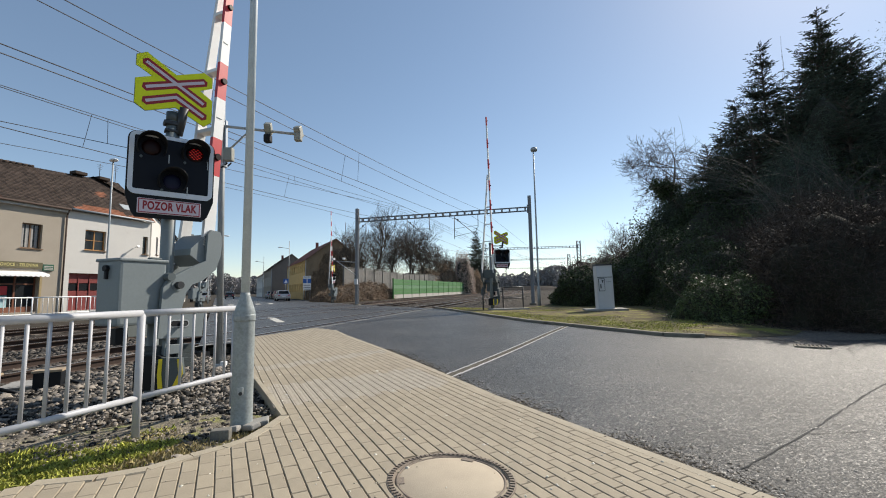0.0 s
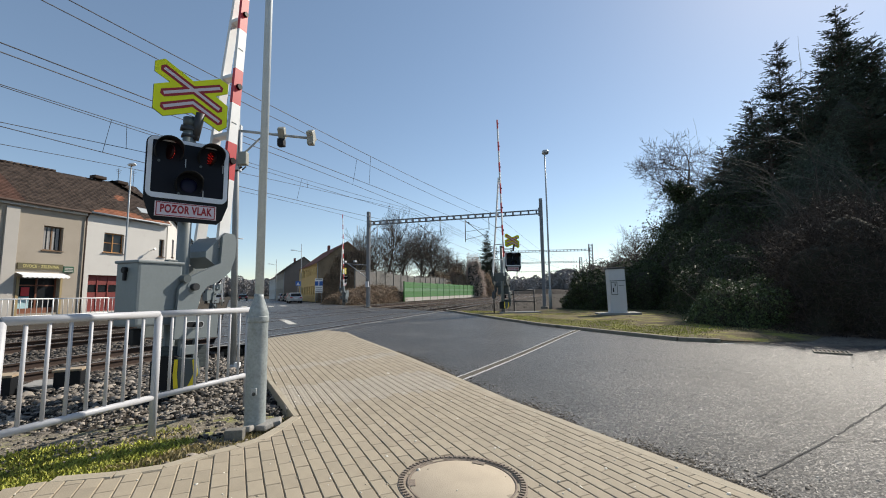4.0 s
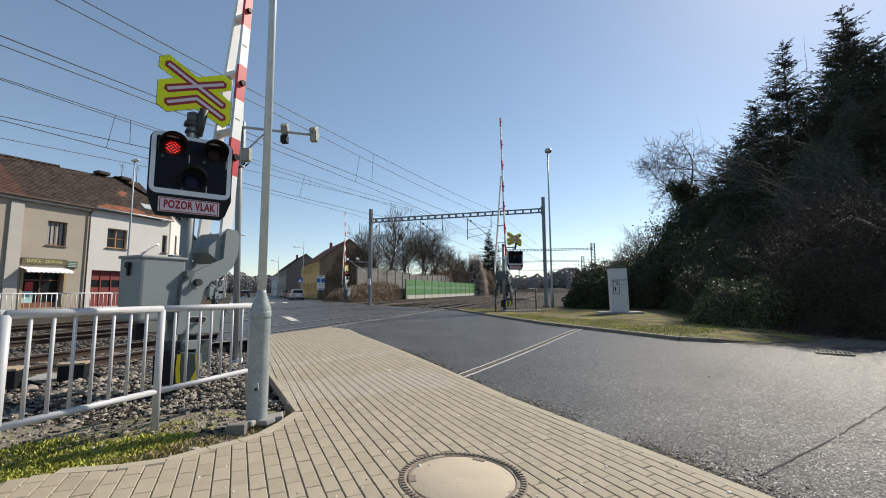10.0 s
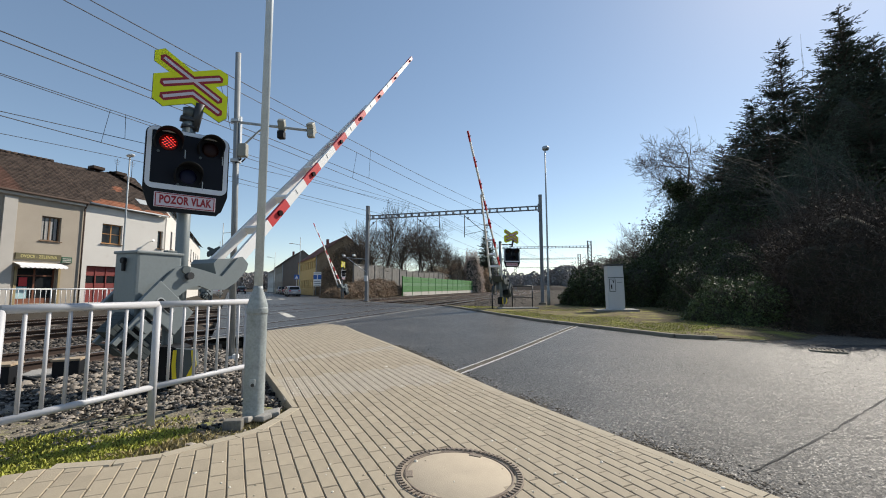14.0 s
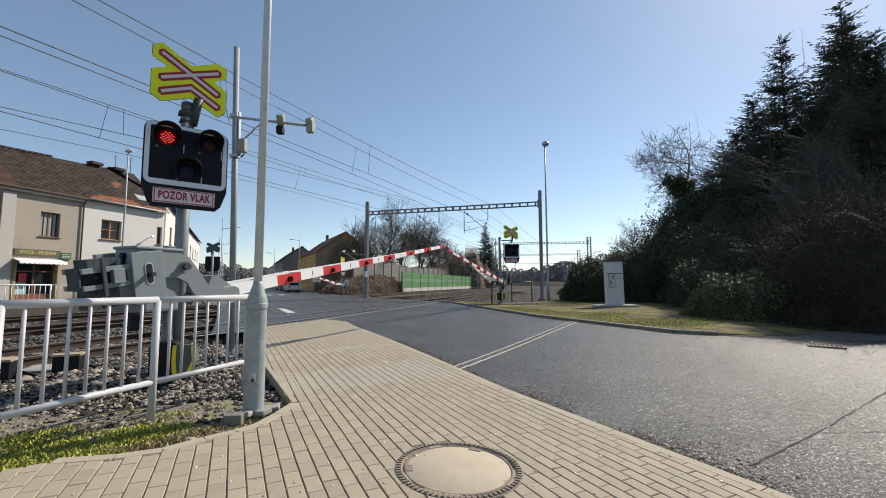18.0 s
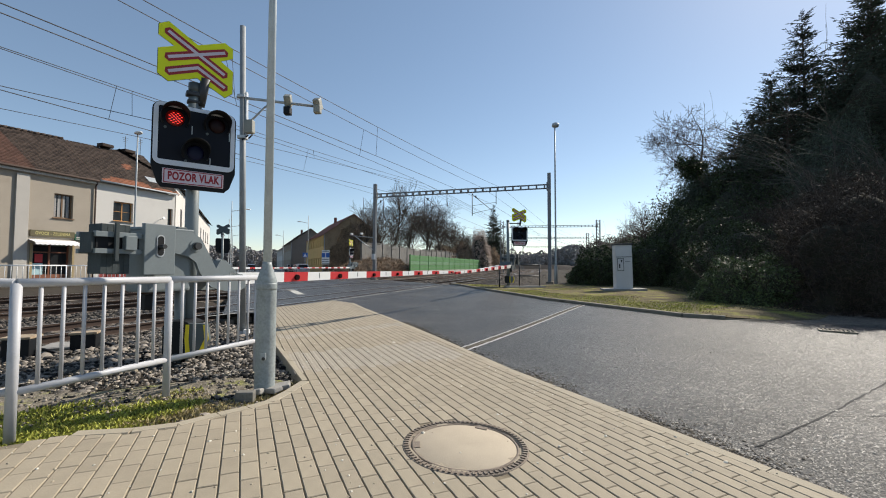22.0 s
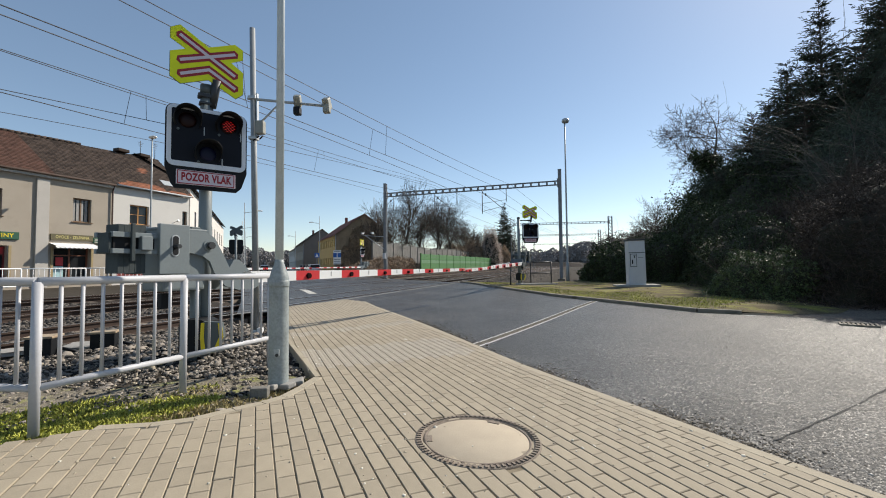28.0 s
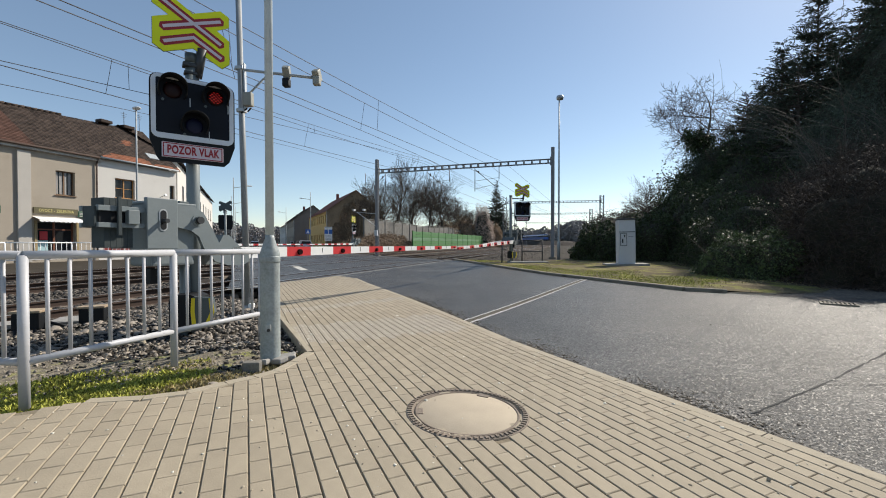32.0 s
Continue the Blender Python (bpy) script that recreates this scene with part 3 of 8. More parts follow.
def curve_pts(a, b, c, n=14):
    """Points on the parabola through three places."""
    out = []
    for k in range(n + 1):
        f = k / n
        out.append(tuple(Vector(a) * (2 * (f - 0.5) * (f - 1)) + Vector(b) * (4 * f * (1 - f)) + Vector(c) * (2 * f * (f - 0.5))))
    return out


def wire_run(name, a, b, c, r, label, low=()):
    """A wire through three places (u, v, z), run on past both ends; low: droppers (the wire beneath, from u, to u)."""
    def at(u, three):
        (u0, v0, z0), (u1, v1, z1), (u2, v2, z2) = three
        l0 = (u - u1) * (u - u2) / ((u0 - u1) * (u0 - u2))
        l1 = (u - u0) * (u - u2) / ((u1 - u0) * (u1 - u2))
        l2 = (u - u0) * (u - u1) / ((u2 - u0) * (u2 - u1))
        return v0 + (v2 - v0) * (u - u0) / (u2 - u0), z0 * l0 + z1 * l1 + z2 * l2
    pts = [from_uv(u, *at(u, (a, b, c))) for u in [-22, -12, -6, -2] + [k * 2.0 for k in range(0, 17)] + [32.7]]
    v2, z2 = at(32.7, (a, b, c))
    pts += [from_uv(55, v2 - 2.0, z2 - 0.8), from_uv(78, v2 - 4.5, z2 - 0.3), from_uv(150, v2 - 14, z2 - 0.3)]
    drops = []
    for below, u, w in low:
        drops.append((from_uv(u, *at(u, (a, b, c))), from_uv(w, *at(w, below))))
    wire(name, [tuple(p) for p in pts], r, label, drops)


WA, WB, WC = [(5.52, 9.18, 7.18), (13, 8.18, 7.13), (32.7, 5.51, 7.61)], [(5.8, 9.6, 7.14), (14, 8.78, 7.16), (32.7, 6.93, 7.61)], [(3.8, 9.18, 5.66), (13.2, 8.3, 5.93), (32.7, 6.48, 6.4)]
WD, WE, WF = [(4.0, 9.6, 5.69), (15.2, 9.52, 6.33), (32.7, 9.38, 6.93)], [(5.78, 13.5, 6.64), (20.5, 12.78, 7.42), (32.7, 12.19, 8.33)], [(6.06, 13.95, 5.81), (20.8, 12.98, 7.18), (32.7, 12.19, 8.08)]
WE2 = [(5.78, 13.5, 6.60), (20.5, 12.9, 7.20), (32.7, 12.4, 7.95)]
WG, WH = [(6.18, 14.2, 5.79), (22.1, 13.78, 6.56), (32.7, 13.51, 7.26)], [(7.96, 18, 6.39), (27.5, 17.06, 7.51), (32.7, 16.8, 7.6)]
wire_run("messenger_wire", *WA, 0.011, "dark messenger wire with droppers above the near track", [(WC, 2.2, 2.2), (WC, 8.4, 8.5), (WC, 15.3, 15.6)])
wire_run("messenger_wire", *WB, 0.011, "dark messenger wire above the near track", [(WD, 2.6, 2.7), (WD, 8.7, 9.4), (WD, 15.5, 16.7)])
wire_run("contact_wire", *WC, 0.011, "dark contact wire above the near track")
wire_run("contact_wire", *WD, 0.011, "dark contact wire above the near track")
wire_run("messenger_wire", *WE, 0.011, "dark messenger wire above the far track", [(WG, 8.5, 8.8), (WF, 8.95, 9.25), (WG, 17.5, 18.4), (WF, 17.9, 18.3)])
wire_run("messenger_wire", *WE2, 0.011, "dark messenger wire above the far track")
wire_run("contact_wire", *WF, 0.011, "dark contact wire above the far track")
wire_run("contact_wire", *WG, 0.013, "dark contact wire above the far track")
wire_run("feeder_wire", *WH, 0.011, "dark feeder wire beyond the far track")


# ---------------------------------------------------------------- lamp poles
def near_pole():
    x, y = -1.72, 3.58
    t = thing("lamp_pole", pose(x, y, surf(x, y) - 0.02), "grey galvanised lamp pole with wide base sleeve", "lamp pole")
    bm = bmesh.new()
    lathe(bm, [(0.092, 0), (0.091, 0.02), (0.089, 0.97), (0.091, 1.02), (0.076, 1.07), (0.043, 1.17), (0.040, 1.2)], 28)
    part("base_sleeve", bm, M_POLE, t, smooth=True)
    bm = bmesh.new()
    tube(bm, (0, 0, 1.15), (0.0, 0, 7.6), 0.039, 0.032, 20)
    part("shaft", bm, M_SHAFT, t)
    bm = bmesh.new()
    lathe(bm, [(0.092, 0), (0.0935, 0.012), (0.0935, 0.05), (0.092, 0.06)], 28, (0, 0, 0.94))
    part("collar", bm, M_POLE, t)
    bm = bmesh.new()
    tube(bm, (0.025, -0.086, 0.31), (0.028, -0.105, 0.31), 0.016, seg=8)
    part("bolt", bm, M_DARKM, t)
    bm = bmesh.new()
    box(bm, (0.02, -0.0875, 0.33), (0.05, 0.014, 0.06), bevel=0.004)
    part("inspection_hatch", bm, M_GALVD, t)
    bm = bmesh.new()
    for a, d, w in ((-0.5, 0.13, 0.10), (0.3, 0.15, 0.12), (-1.6, 0.12, 0.08)):
        box(bm, (d * math.cos(a), d * math.sin(a), 0.02), (w * 1.3, w, 0.05), Euler((0.1, -0.15, a)).to_matrix(), bevel=0.014)
    part("concrete_crust", bm, M_CONC, t, "broken concrete crust round the foot")
    s = thing("concrete_block", pose(x - 0.05, y - 0.26, surf(x, y) - 0.035, 0, 0, 8), "small weathered grey concrete block by the lamp pole", "block")
    bm = bmesh.new()
    box(bm, (0, 0, 0.03), (0.15, 0.09, 0.10), bevel=0.012)
    part("block", bm, material("dark_weathered_concrete", (0.17, 0.16, 0.14), 0.9, vary=0.3, scale=9), s)


near_pole()


def street_lamp(m, h, label, arm=0.0, style="round"):
    t = thing("street_lamp", m, label, "street lamp", "street lamps")
    bm = bmesh.new()
    lathe(bm, [(0.11, 0), (0.11, 1.2), (0.065, 1.35), (0.055, h * 0.6), (0.045, h)], 12)
    part("pole", bm, M_GALVD, t, smooth=True)
    if arm:
        bm = bmesh.new()
        tube(bm, (0, 0, h - 1.3), (arm, 0, h - 1.0), 0.035, seg=8)
        part("arm", bm, M_GALVD, t)
    bm = bmesh.new()
    z = h - 1.0 if arm else h
    lathe(bm, [(0.05, -0.12), (0.20, -0.08), (0.25, 0.04), (0.20, 0.16), (0.06, 0.22)], 14, (arm + 0.1 if arm else 0.05, 0, z))
    if style == "flat":
        for v in bm.verts:
            v.co.y *= 0.9
            v.co.x = (v.co.x - arm) * 1.7 + arm
            v.co.z = z + (v.co.z - z) * 0.5
    part("lantern", bm, M_WHITE if style == "flat" else M_GALV, t, smooth=True)
    return t


street_lamp(pose(7.15, 27.2, 0.0), 10.75, "tall grey street lamp with round lantern")
p = from_uv(20.2, 29.0)
street_lamp(pose(p.x, p.y, 0.0, 0, 0, -30), 10.45, "grey street lamp with white lantern before the houses", 0, "flat")
for x, y, h, tn in ((-24.3, 70.0, 9.9, 165), (-37.5, 92.0, 9.2, 165), (-27.5, 51.0, 9.4, 20), (-37.0, 68.0, 9.0, 20), (-47.0, 88.0, 9.0, 20)):
    street_lamp(pose(x, y, 0.0, 0, 0, tn), h, "grey street lamp with arm beside the far street", 1.6, "flat")


# ---------------------------------------------------------------- camera mast beside the crossing
M_CAMERA = material("greyish_white_camera_plastic", (0.27, 0.27, 0.235), 0.6, vary=0.1, scale=6, fine=50, bump=0.05)
M_WEIGHT = material("dark_blue_grey_cast_iron", (0.048, 0.060, 0.063), 0.7, spec=0.25, vary=0.2, scale=9, fine=60, bump=0.15)


def camera_mast():
    t = thing("camera_mast", pose(-3.61, 6.9, -0.06, 0, -1.3, 0), "grey steel mast with two traffic cameras on a side arm", "mast")
    bm = bmesh.new()
    tube(bm, (0, 0, 0), (0, 0, 5.6), 0.055, 0.048, 16)
    part("pole", bm, material("mid_grey_mast_steel", (0.25, 0.265, 0.27), 0.55, 0.1, vary=0.2, scale=5, fine=60, bump=0.08), t)
    bm = bmesh.new()
    lathe(bm, [(0.075, -0.1), (0.075, 0.10), (0.06, 0.12)], 14)
    part("foot", bm, M_GALVD, t)
    bm = bmesh.new()
    box(bm, (0.10, -0.05, 0.06), (0.09, 0.08, 0.19), bevel=0.01)
    part("cable_cover", bm, M_WHITE, t)
    A = Matrix.Rotation(math.radians(-6), 3, "Z")
    bm = bmesh.new()
    tube(bm, (-0.1, 0, 4.30), A @ Vector((1.46, 0, 4.02)), 0.024, seg=10)
    part("side_arm", bm, M_GALVD, t)
    bm = bmesh.new()
    tube(bm, (0.06, 0, 3.78), A @ Vector((0.42, 0, 4.08)), 0.018, seg=8)
    tube(bm, A @ Vector((0.42, 0, 4.08)), A @ Vector((0.60, 0, 4.19)), 0.018, seg=8)
    part("brace", bm, M_GALVD, t)
    bm = bmesh.new()
    for z in (4.30, 3.56):
        box(bm, (0, 0, z), (0.14, 0.14, 0.06), bevel=0.01)
    box(bm, (0.075, 0, 3.98), (0.02, 0.07, 0.80))
    part("clamp", bm, M_GALV, t)
    for d, tilt in ((0.86, 8), (1.41, -4)):
        q = A @ Vector((d, 0, 4.10 - 0.10 * (d > 1)))
        bm = bmesh.new()
        R = Euler((math.radians(35), 0, math.radians(tilt))).to_matrix()
        box(bm, q + Vector((0, 0, 0.07)), (0.12, 0.15, 0.20), R, bevel=0.02)
        part("camera_housing", bm, M_CAMERA, t)
        bm = bmesh.new()
        box(bm, q + Vector((0, -0.02, -0.12 if d < 1 else -0.03)), (0.12, 0.12, 0.14), None, bevel=0.02)
        part("camera_bracket", bm, M_BLACK if d < 1 else M_CAMERA, t)
    bm = bmesh.new()
    box(bm, (0.14, -0.03, 3.74), (0.15, 0.12, 0.24), bevel=0.02)
    part("junction_box", bm, M_CAMERA, t)
    bm = bmesh.new()
    tube(bm, (0.10, 0.0, 3.6), (0.02, -0.06, 3.5), 0.014, seg=6)
    tube(bm, (0.17, 0.0, 3.6), (0.12, -0.03, 3.53), 0.014, seg=6)
    part("cable", bm, M_BLACK, t)


camera_mast()


# ---------------------------------------------------------------- crossing signal
CROSS = [(-0.425, 0.35), (-0.425, 0.215), (-0.255, 0.12), (-0.425, 0.045), (-0.425, -0.27), (-0.31, -0.345), (0.0, -0.22), (0.325, -0.395), (0.415, -0.315), (0.415, -0.015), (0.265, 0.085), (0.41, 0.165), (0.41, 0.30), (0.31, 0.35), (0.0, 0.215), (-0.32, 0.415)]


def bar_outline(a, b, w, tip):
    a, b = Vector(a), Vector(b)
    d = (b - a).normalized()
    n = Vector((-d.y, d.x)) * w
    return [tuple(p) for p in (a - d * tip, a + n, b + n, b + d * tip, b - n, a - n)]


def chevron(a, m, b, w, tip):
    a, m, b = Vector(a), Vector(m), Vector(b)
    d1, d2 = (m - a).normalized(), (b - m).normalized()
    n1, n2 = Vector((-d1.y, d1.x)), Vector((-d2.y, d2.x))
    k = (n1 + n2) / (1 + n1.dot(n2)) * w
    return [tuple(p) for p in (a - d1 * tip, a + n1 * w, m + k, b + n2 * w, b + d2 * tip, b - n2 * w, m - k, a - n1 * w)]


def letters(body, size, mat, parent, m, extrude=0.002):
    c = bpy.data.curves.new("lettering", "FONT")
    c.body, c.size, c.align_x, c.align_y, c.extrude = body, size, "CENTER", "CENTER", extrude
    c.space_character = 1.10
    c.offset = 0.0055
    o = new("lettering", c)
    dg = bpy.context.evaluated_depsgraph_get()
    me = bpy.data.meshes.new_from_object(o.evaluated_get(dg))
    bpy.data.objects.remove(o)
    me.materials.clear()
    me.materials.append(mat)
    ob = part("lettering", me, mat, parent)
    ob.matrix_basis = m
    return ob


FLASHERS = []


def signal(m, label, lit=True, boot=True):
    """A crossing signal: +x along the board, the board faces -y."""
    t = thing("crossing_signal", m, label, "crossing signal", "crossing signals")
    bm = bmesh.new()
    tube(bm, (0, 0, -0.2), (0, 0, 3.50), 0.078, seg=20)
    part("mast", bm, M_GREY, t)
    bm = bmesh.new()
    tube(bm, (0, 0, 3.48), (0, 0, 3.60), 0.082, seg=20)
    part("mast_cap", bm, M_GREYD, t)
    bm = bmesh.new()
    box(bm, (0, -0.03, 3.44), (0.22, 0.13, 0.05), bevel=0.01)
    box(bm, (0, -0.03, 3.34), (0.19, 0.12, 0.035), bevel=0.01)
    tube(bm, (0.06, -0.04, 3.30), (0.10, -0.10, 3.66), 0.045, 0.06, 10)
    part("clamp", bm, M_DARKM, t)
    # backing board with chamfered foot
    bm = bmesh.new()
    pts = rounded(0.93, 0.80, 0.10, 5)[:12] + [(-0.465, -0.40), (-0.40, -0.60), (-0.36, -0.66), (0.34, -0.66), (0.40, -0.60), (0.465, -0.40)]
    prism(bm, pts, lambda a, b, c: Vector((a, -0.13 - c, 2.83 + b)), 0.03)
    part("backing_board", bm, M_BLACK, t)
    bm = bmesh.new()
    outer, inner = rounded(0.90, 0.775, 0.085, 5), rounded(0.80, 0.665, 0.02, 5)
    lo = [bm.verts.new((a, -0.162, 2.835 + b)) for a, b in outer]
    hi = [bm.verts.new((a, -0.162, 2.845 + b)) for a, b in inner]
    lo2 = [bm.verts.new((a, -0.172, 2.835 + b)) for a, b in outer]
    hi2 = [bm.verts.new((a, -0.172, 2.845 + b)) for a, b in inner]
    n = len(outer)
    for i in range(n):
        j = (i + 1) % n
        bm.faces.new((lo2[i], lo2[j], hi2[j], hi2[i]))
        bm.faces.new((lo[i], lo[j], lo2[j], lo2[i]))
        bm.faces.new((hi2[i], hi2[j], hi[j], hi[i]))
    bmesh.ops.recalc_face_normals(bm, faces=bm.faces[:])
    part("white_border", bm, M_FRAME, t)
    bm = bmesh.new()
    prism(bm, rounded(0.795, 0.66, 0.02, 3), lambda a, b, c: Vector((a, -0.161 - c, 2.845 + b)), 0.006)
    part("dark_panel", bm, M_BOARD, t)
    for k, (x, z) in enumerate(((-0.23, 3.045), (0.235, 3.045), (0.0, 2.645))):
        # hood: a tube cut away below
        bm = bmesh.new()
        seg, L0 = 24, 0.20
        rows = []
        for i in range(seg + 1):
            a = math.radians(-35 + 250 * i / seg)
            dx, dz = math.cos(a), math.sin(a)
            ln = 0.05 + (L0 - 0.05) * smoothstep(-0.6, 0.5, dz)
            rows.append([bm.verts.new((x + r * dx, y, z + r * dz)) for r, y in ((0.160, -0.165), (0.150, -0.175 - ln), (0.144, -0.175 - ln), (0.152, -0.165))])
        for a, b in zip(rows, rows[1:]):
            for i in range(3):
                bm.faces.new((a[i], b[i], b[i + 1], a[i + 1])).smooth = True
        hood = part("hood", bm, M_BLACK, t)
        bm = bmesh.new()
        dome = [(0.100, 0), (0.095, 0.010), (0.078, 0.018), (0.05, 0.024), (0.01, 0.027)]
        lathe(bm, dome, 24)
        if not (lit and k < 2):
            bm.transform(Matrix.Translation((x, -0.166, z)) @ Matrix.Rotation(math.pi / 2, 4, "X"))
            part("lens", bm, M_LENSR if k < 2 else M_LENSB, hood, "dark unlit lens", smooth=True)
            continue
        # two-faced disc, glowing and dark; its added turning about the upright axis imitates flashing
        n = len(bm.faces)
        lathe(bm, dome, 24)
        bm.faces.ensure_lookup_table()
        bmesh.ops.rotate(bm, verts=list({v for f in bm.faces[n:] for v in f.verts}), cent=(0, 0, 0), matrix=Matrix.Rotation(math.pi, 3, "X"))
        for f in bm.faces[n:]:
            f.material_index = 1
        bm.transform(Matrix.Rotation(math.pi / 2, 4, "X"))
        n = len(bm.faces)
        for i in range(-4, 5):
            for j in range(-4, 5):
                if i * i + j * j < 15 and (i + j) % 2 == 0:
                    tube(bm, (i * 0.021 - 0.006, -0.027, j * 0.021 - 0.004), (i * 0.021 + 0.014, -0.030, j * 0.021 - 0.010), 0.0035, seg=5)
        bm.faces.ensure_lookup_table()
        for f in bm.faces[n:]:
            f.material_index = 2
        lamp = part("flip_lamp", finish(bm, "flip_lamp", [M_LENSON if k == 0 else M_LENSR, M_LENSR, M_LED if k == 0 else M_LED2], True), None, hood, "red lamp with rows of LEDs")
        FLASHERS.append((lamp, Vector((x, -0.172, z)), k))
    for x, z in ((-0.33, 2.915), (0.125, 2.915), (-0.105, 2.525)):
        bm = bmesh.new()
        tube(bm, (x, -0.166, z), (x, -0.182, z), 0.016, seg=12)
        part("screw", bm, M_GREYD, t)
    for x, z in ((-0.045, 2.93), (0.385, 2.92), (0.165, 2.545)):
        bm = bmesh.new()
        box(bm, (x, -0.170, z), (0.010, 0.008, 0.11))
        part("hinge_strip", bm, M_GALV, t)
    # warning plate
    bm = bmesh.new()
    box(bm, (-0.01, -0.170, 2.312), (0.67, 0.012, 0.185), bevel=0.004)
    plate = part("warning_plate", bm, M_SWHITE, t, "white plate with red border and lettering")
    bm = bmesh.new()
    for s in (-1, 1):
        box(bm, (-0.01, -0.178, 2.312 + s * 0.080), (0.645, 0.004, 0.010))
        box(bm, (-0.01 + s * 0.3175, -0.178, 2.312), (0.010, 0.004, 0.150))
    part("red_border", bm, M_SRED, plate)
    letters("POZOR VLAK", 0.136, M_SRED, plate, Matrix.Translation((-0.01, -0.178, 2.314)) @ Matrix.Rotation(math.pi / 2, 4, "X") @ Matrix.Diagonal((0.63, 1, 1, 1)))
    # cross sign
    bm = bmesh.new()
    F = lambda c0: (lambda a, b, c: Vector((a, -0.115 - c0 - c, 3.86 + b)))
    prism(bm, CROSS, F(0.0), 0.008)
    cross = part("cross_sign", bm, M_YELL, t, "fluorescent yellow double-track cross sign")
    bm = bmesh.new()
    prism(bm, [(a * 1.012, b * 1.012) for a, b in CROSS], F(-0.008), 0.006)
    part("sign_back", bm, M_GREYD, cross)
    for k, (red, white) in enumerate(((bar_outline((-0.33, -0.045), (0.325, 0.215), 0.052, 0.03), bar_outline((-0.32, -0.041), (0.315, 0.211), 0.019, 0.0)), (bar_outline((-0.335, 0.295), (0.325, -0.10), 0.052, 0.03), bar_outline((-0.325, 0.289), (0.315, -0.094), 0.019, 0.0)), (chevron((-0.325, -0.225), (0.005, -0.085), (0.33, -0.275), 0.052, 0.03), chevron((-0.315, -0.221), (0.005, -0.085), (0.32, -0.269), 0.019, 0.0)))):
        bm = bmesh.new()
        prism(bm, red, F(0.009 + (0.0006 if k == 1 else 0)), 0.002)
        part("red_bar", bm, M_SRED, cross)
        bm = bmesh.new()
        prism(bm, white, F(0.0115 + (0.0006 if k == 1 else 0)), 0.002)
        part("white_bar", bm, M_SWHITE, cross)
    if boot:
        turn = Matrix.Rotation(radians(-30), 4, "Z")
        off = Matrix.Translation((-0.02, -0.34, 0.15)) @ turn @ Matrix.Diagonal((0.88, 1, 0.70, 1))
        bm = bmesh.new()
        prism(bm, [(-0.30, 0), (0.06, 0), (0.06, 0.50), (-0.02, 0.55), (-0.24, 0.55), (-0.30, 0.47)], lambda a, b, c: Vector((a, -0.10 + c, b)), 0.34)
        b = part("foot_cover", bm, M_BLACK, t, "black plastic foot cover with a striped grey flap")
        b.matrix_basis = off
        bm = bmesh.new()
        prism(bm, [(0.0, 0.02), (0.22, 0.02), (0.30, 0.24), (0.27, 0.50), (0.03, 0.52), (-0.01, 0.26)], lambda a, b, c: Vector((a, -0.125 + c, b)), 0.06)
        part("flap", bm, M_GREYD, b)
        for pts in ([(0.01, 0.03), (0.065, 0.03), (0.045, 0.26), (0.05, 0.50), (0.005, 0.50), (-0.005, 0.26)], [(0.17, 0.03), (0.225, 0.03), (0.30, 0.25), (0.275, 0.49), (0.225, 0.49), (0.245, 0.25)]):
            bm = bmesh.new()
            prism(bm, pts, lambda a, bb, c: Vector((a, -0.129 - c, bb)), 0.004)
            part("yellow_stripe", bm, M_YSTRIPE, b)
    return t


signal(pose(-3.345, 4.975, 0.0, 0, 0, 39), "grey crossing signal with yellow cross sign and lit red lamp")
far_signal = signal(pose(3.27, 22.35, 0.18, 0, 0, 12), "grey crossing signal with yellow cross sign and dark lamps", False)
for piece in far_signal.children:
    # the board and the cross hang beside this mast on short arms
    if piece.name.split(".")[0] not in ("mast", "mast_cap", "foot_cover"):
        piece.location.x += 0.62
for z in (3.42, 2.62):
    bm = bmesh.new()
    tube(bm, (0, -0.02, z), (0.62, -0.06, z), 0.03, seg=8)
    part("side_arm", bm, M_GREYD, far_signal)
pc = from_uv(40.3, 23.9)
signal(pose(pc.x, pc.y, -0.05, 0, 0, 75), "grey crossing signal with dark lamps beyond the tracks", False, False)
pd = from_uv(22.9, 24.0)
signal(pose(pd.x, pd.y, -0.05, 0, 0, 205), "crossing signal seen from behind beyond the tracks", False, False)


# ---------------------------------------------------------------- barriers
# local space: x along the lowered boom, y away from the road, z up; the pivot is 1.545 over the base
LAMPS = (1.70, 2.83, 4.0, 5.02, 6.15, 7.25, 8.44)
PIVOT = 1.545


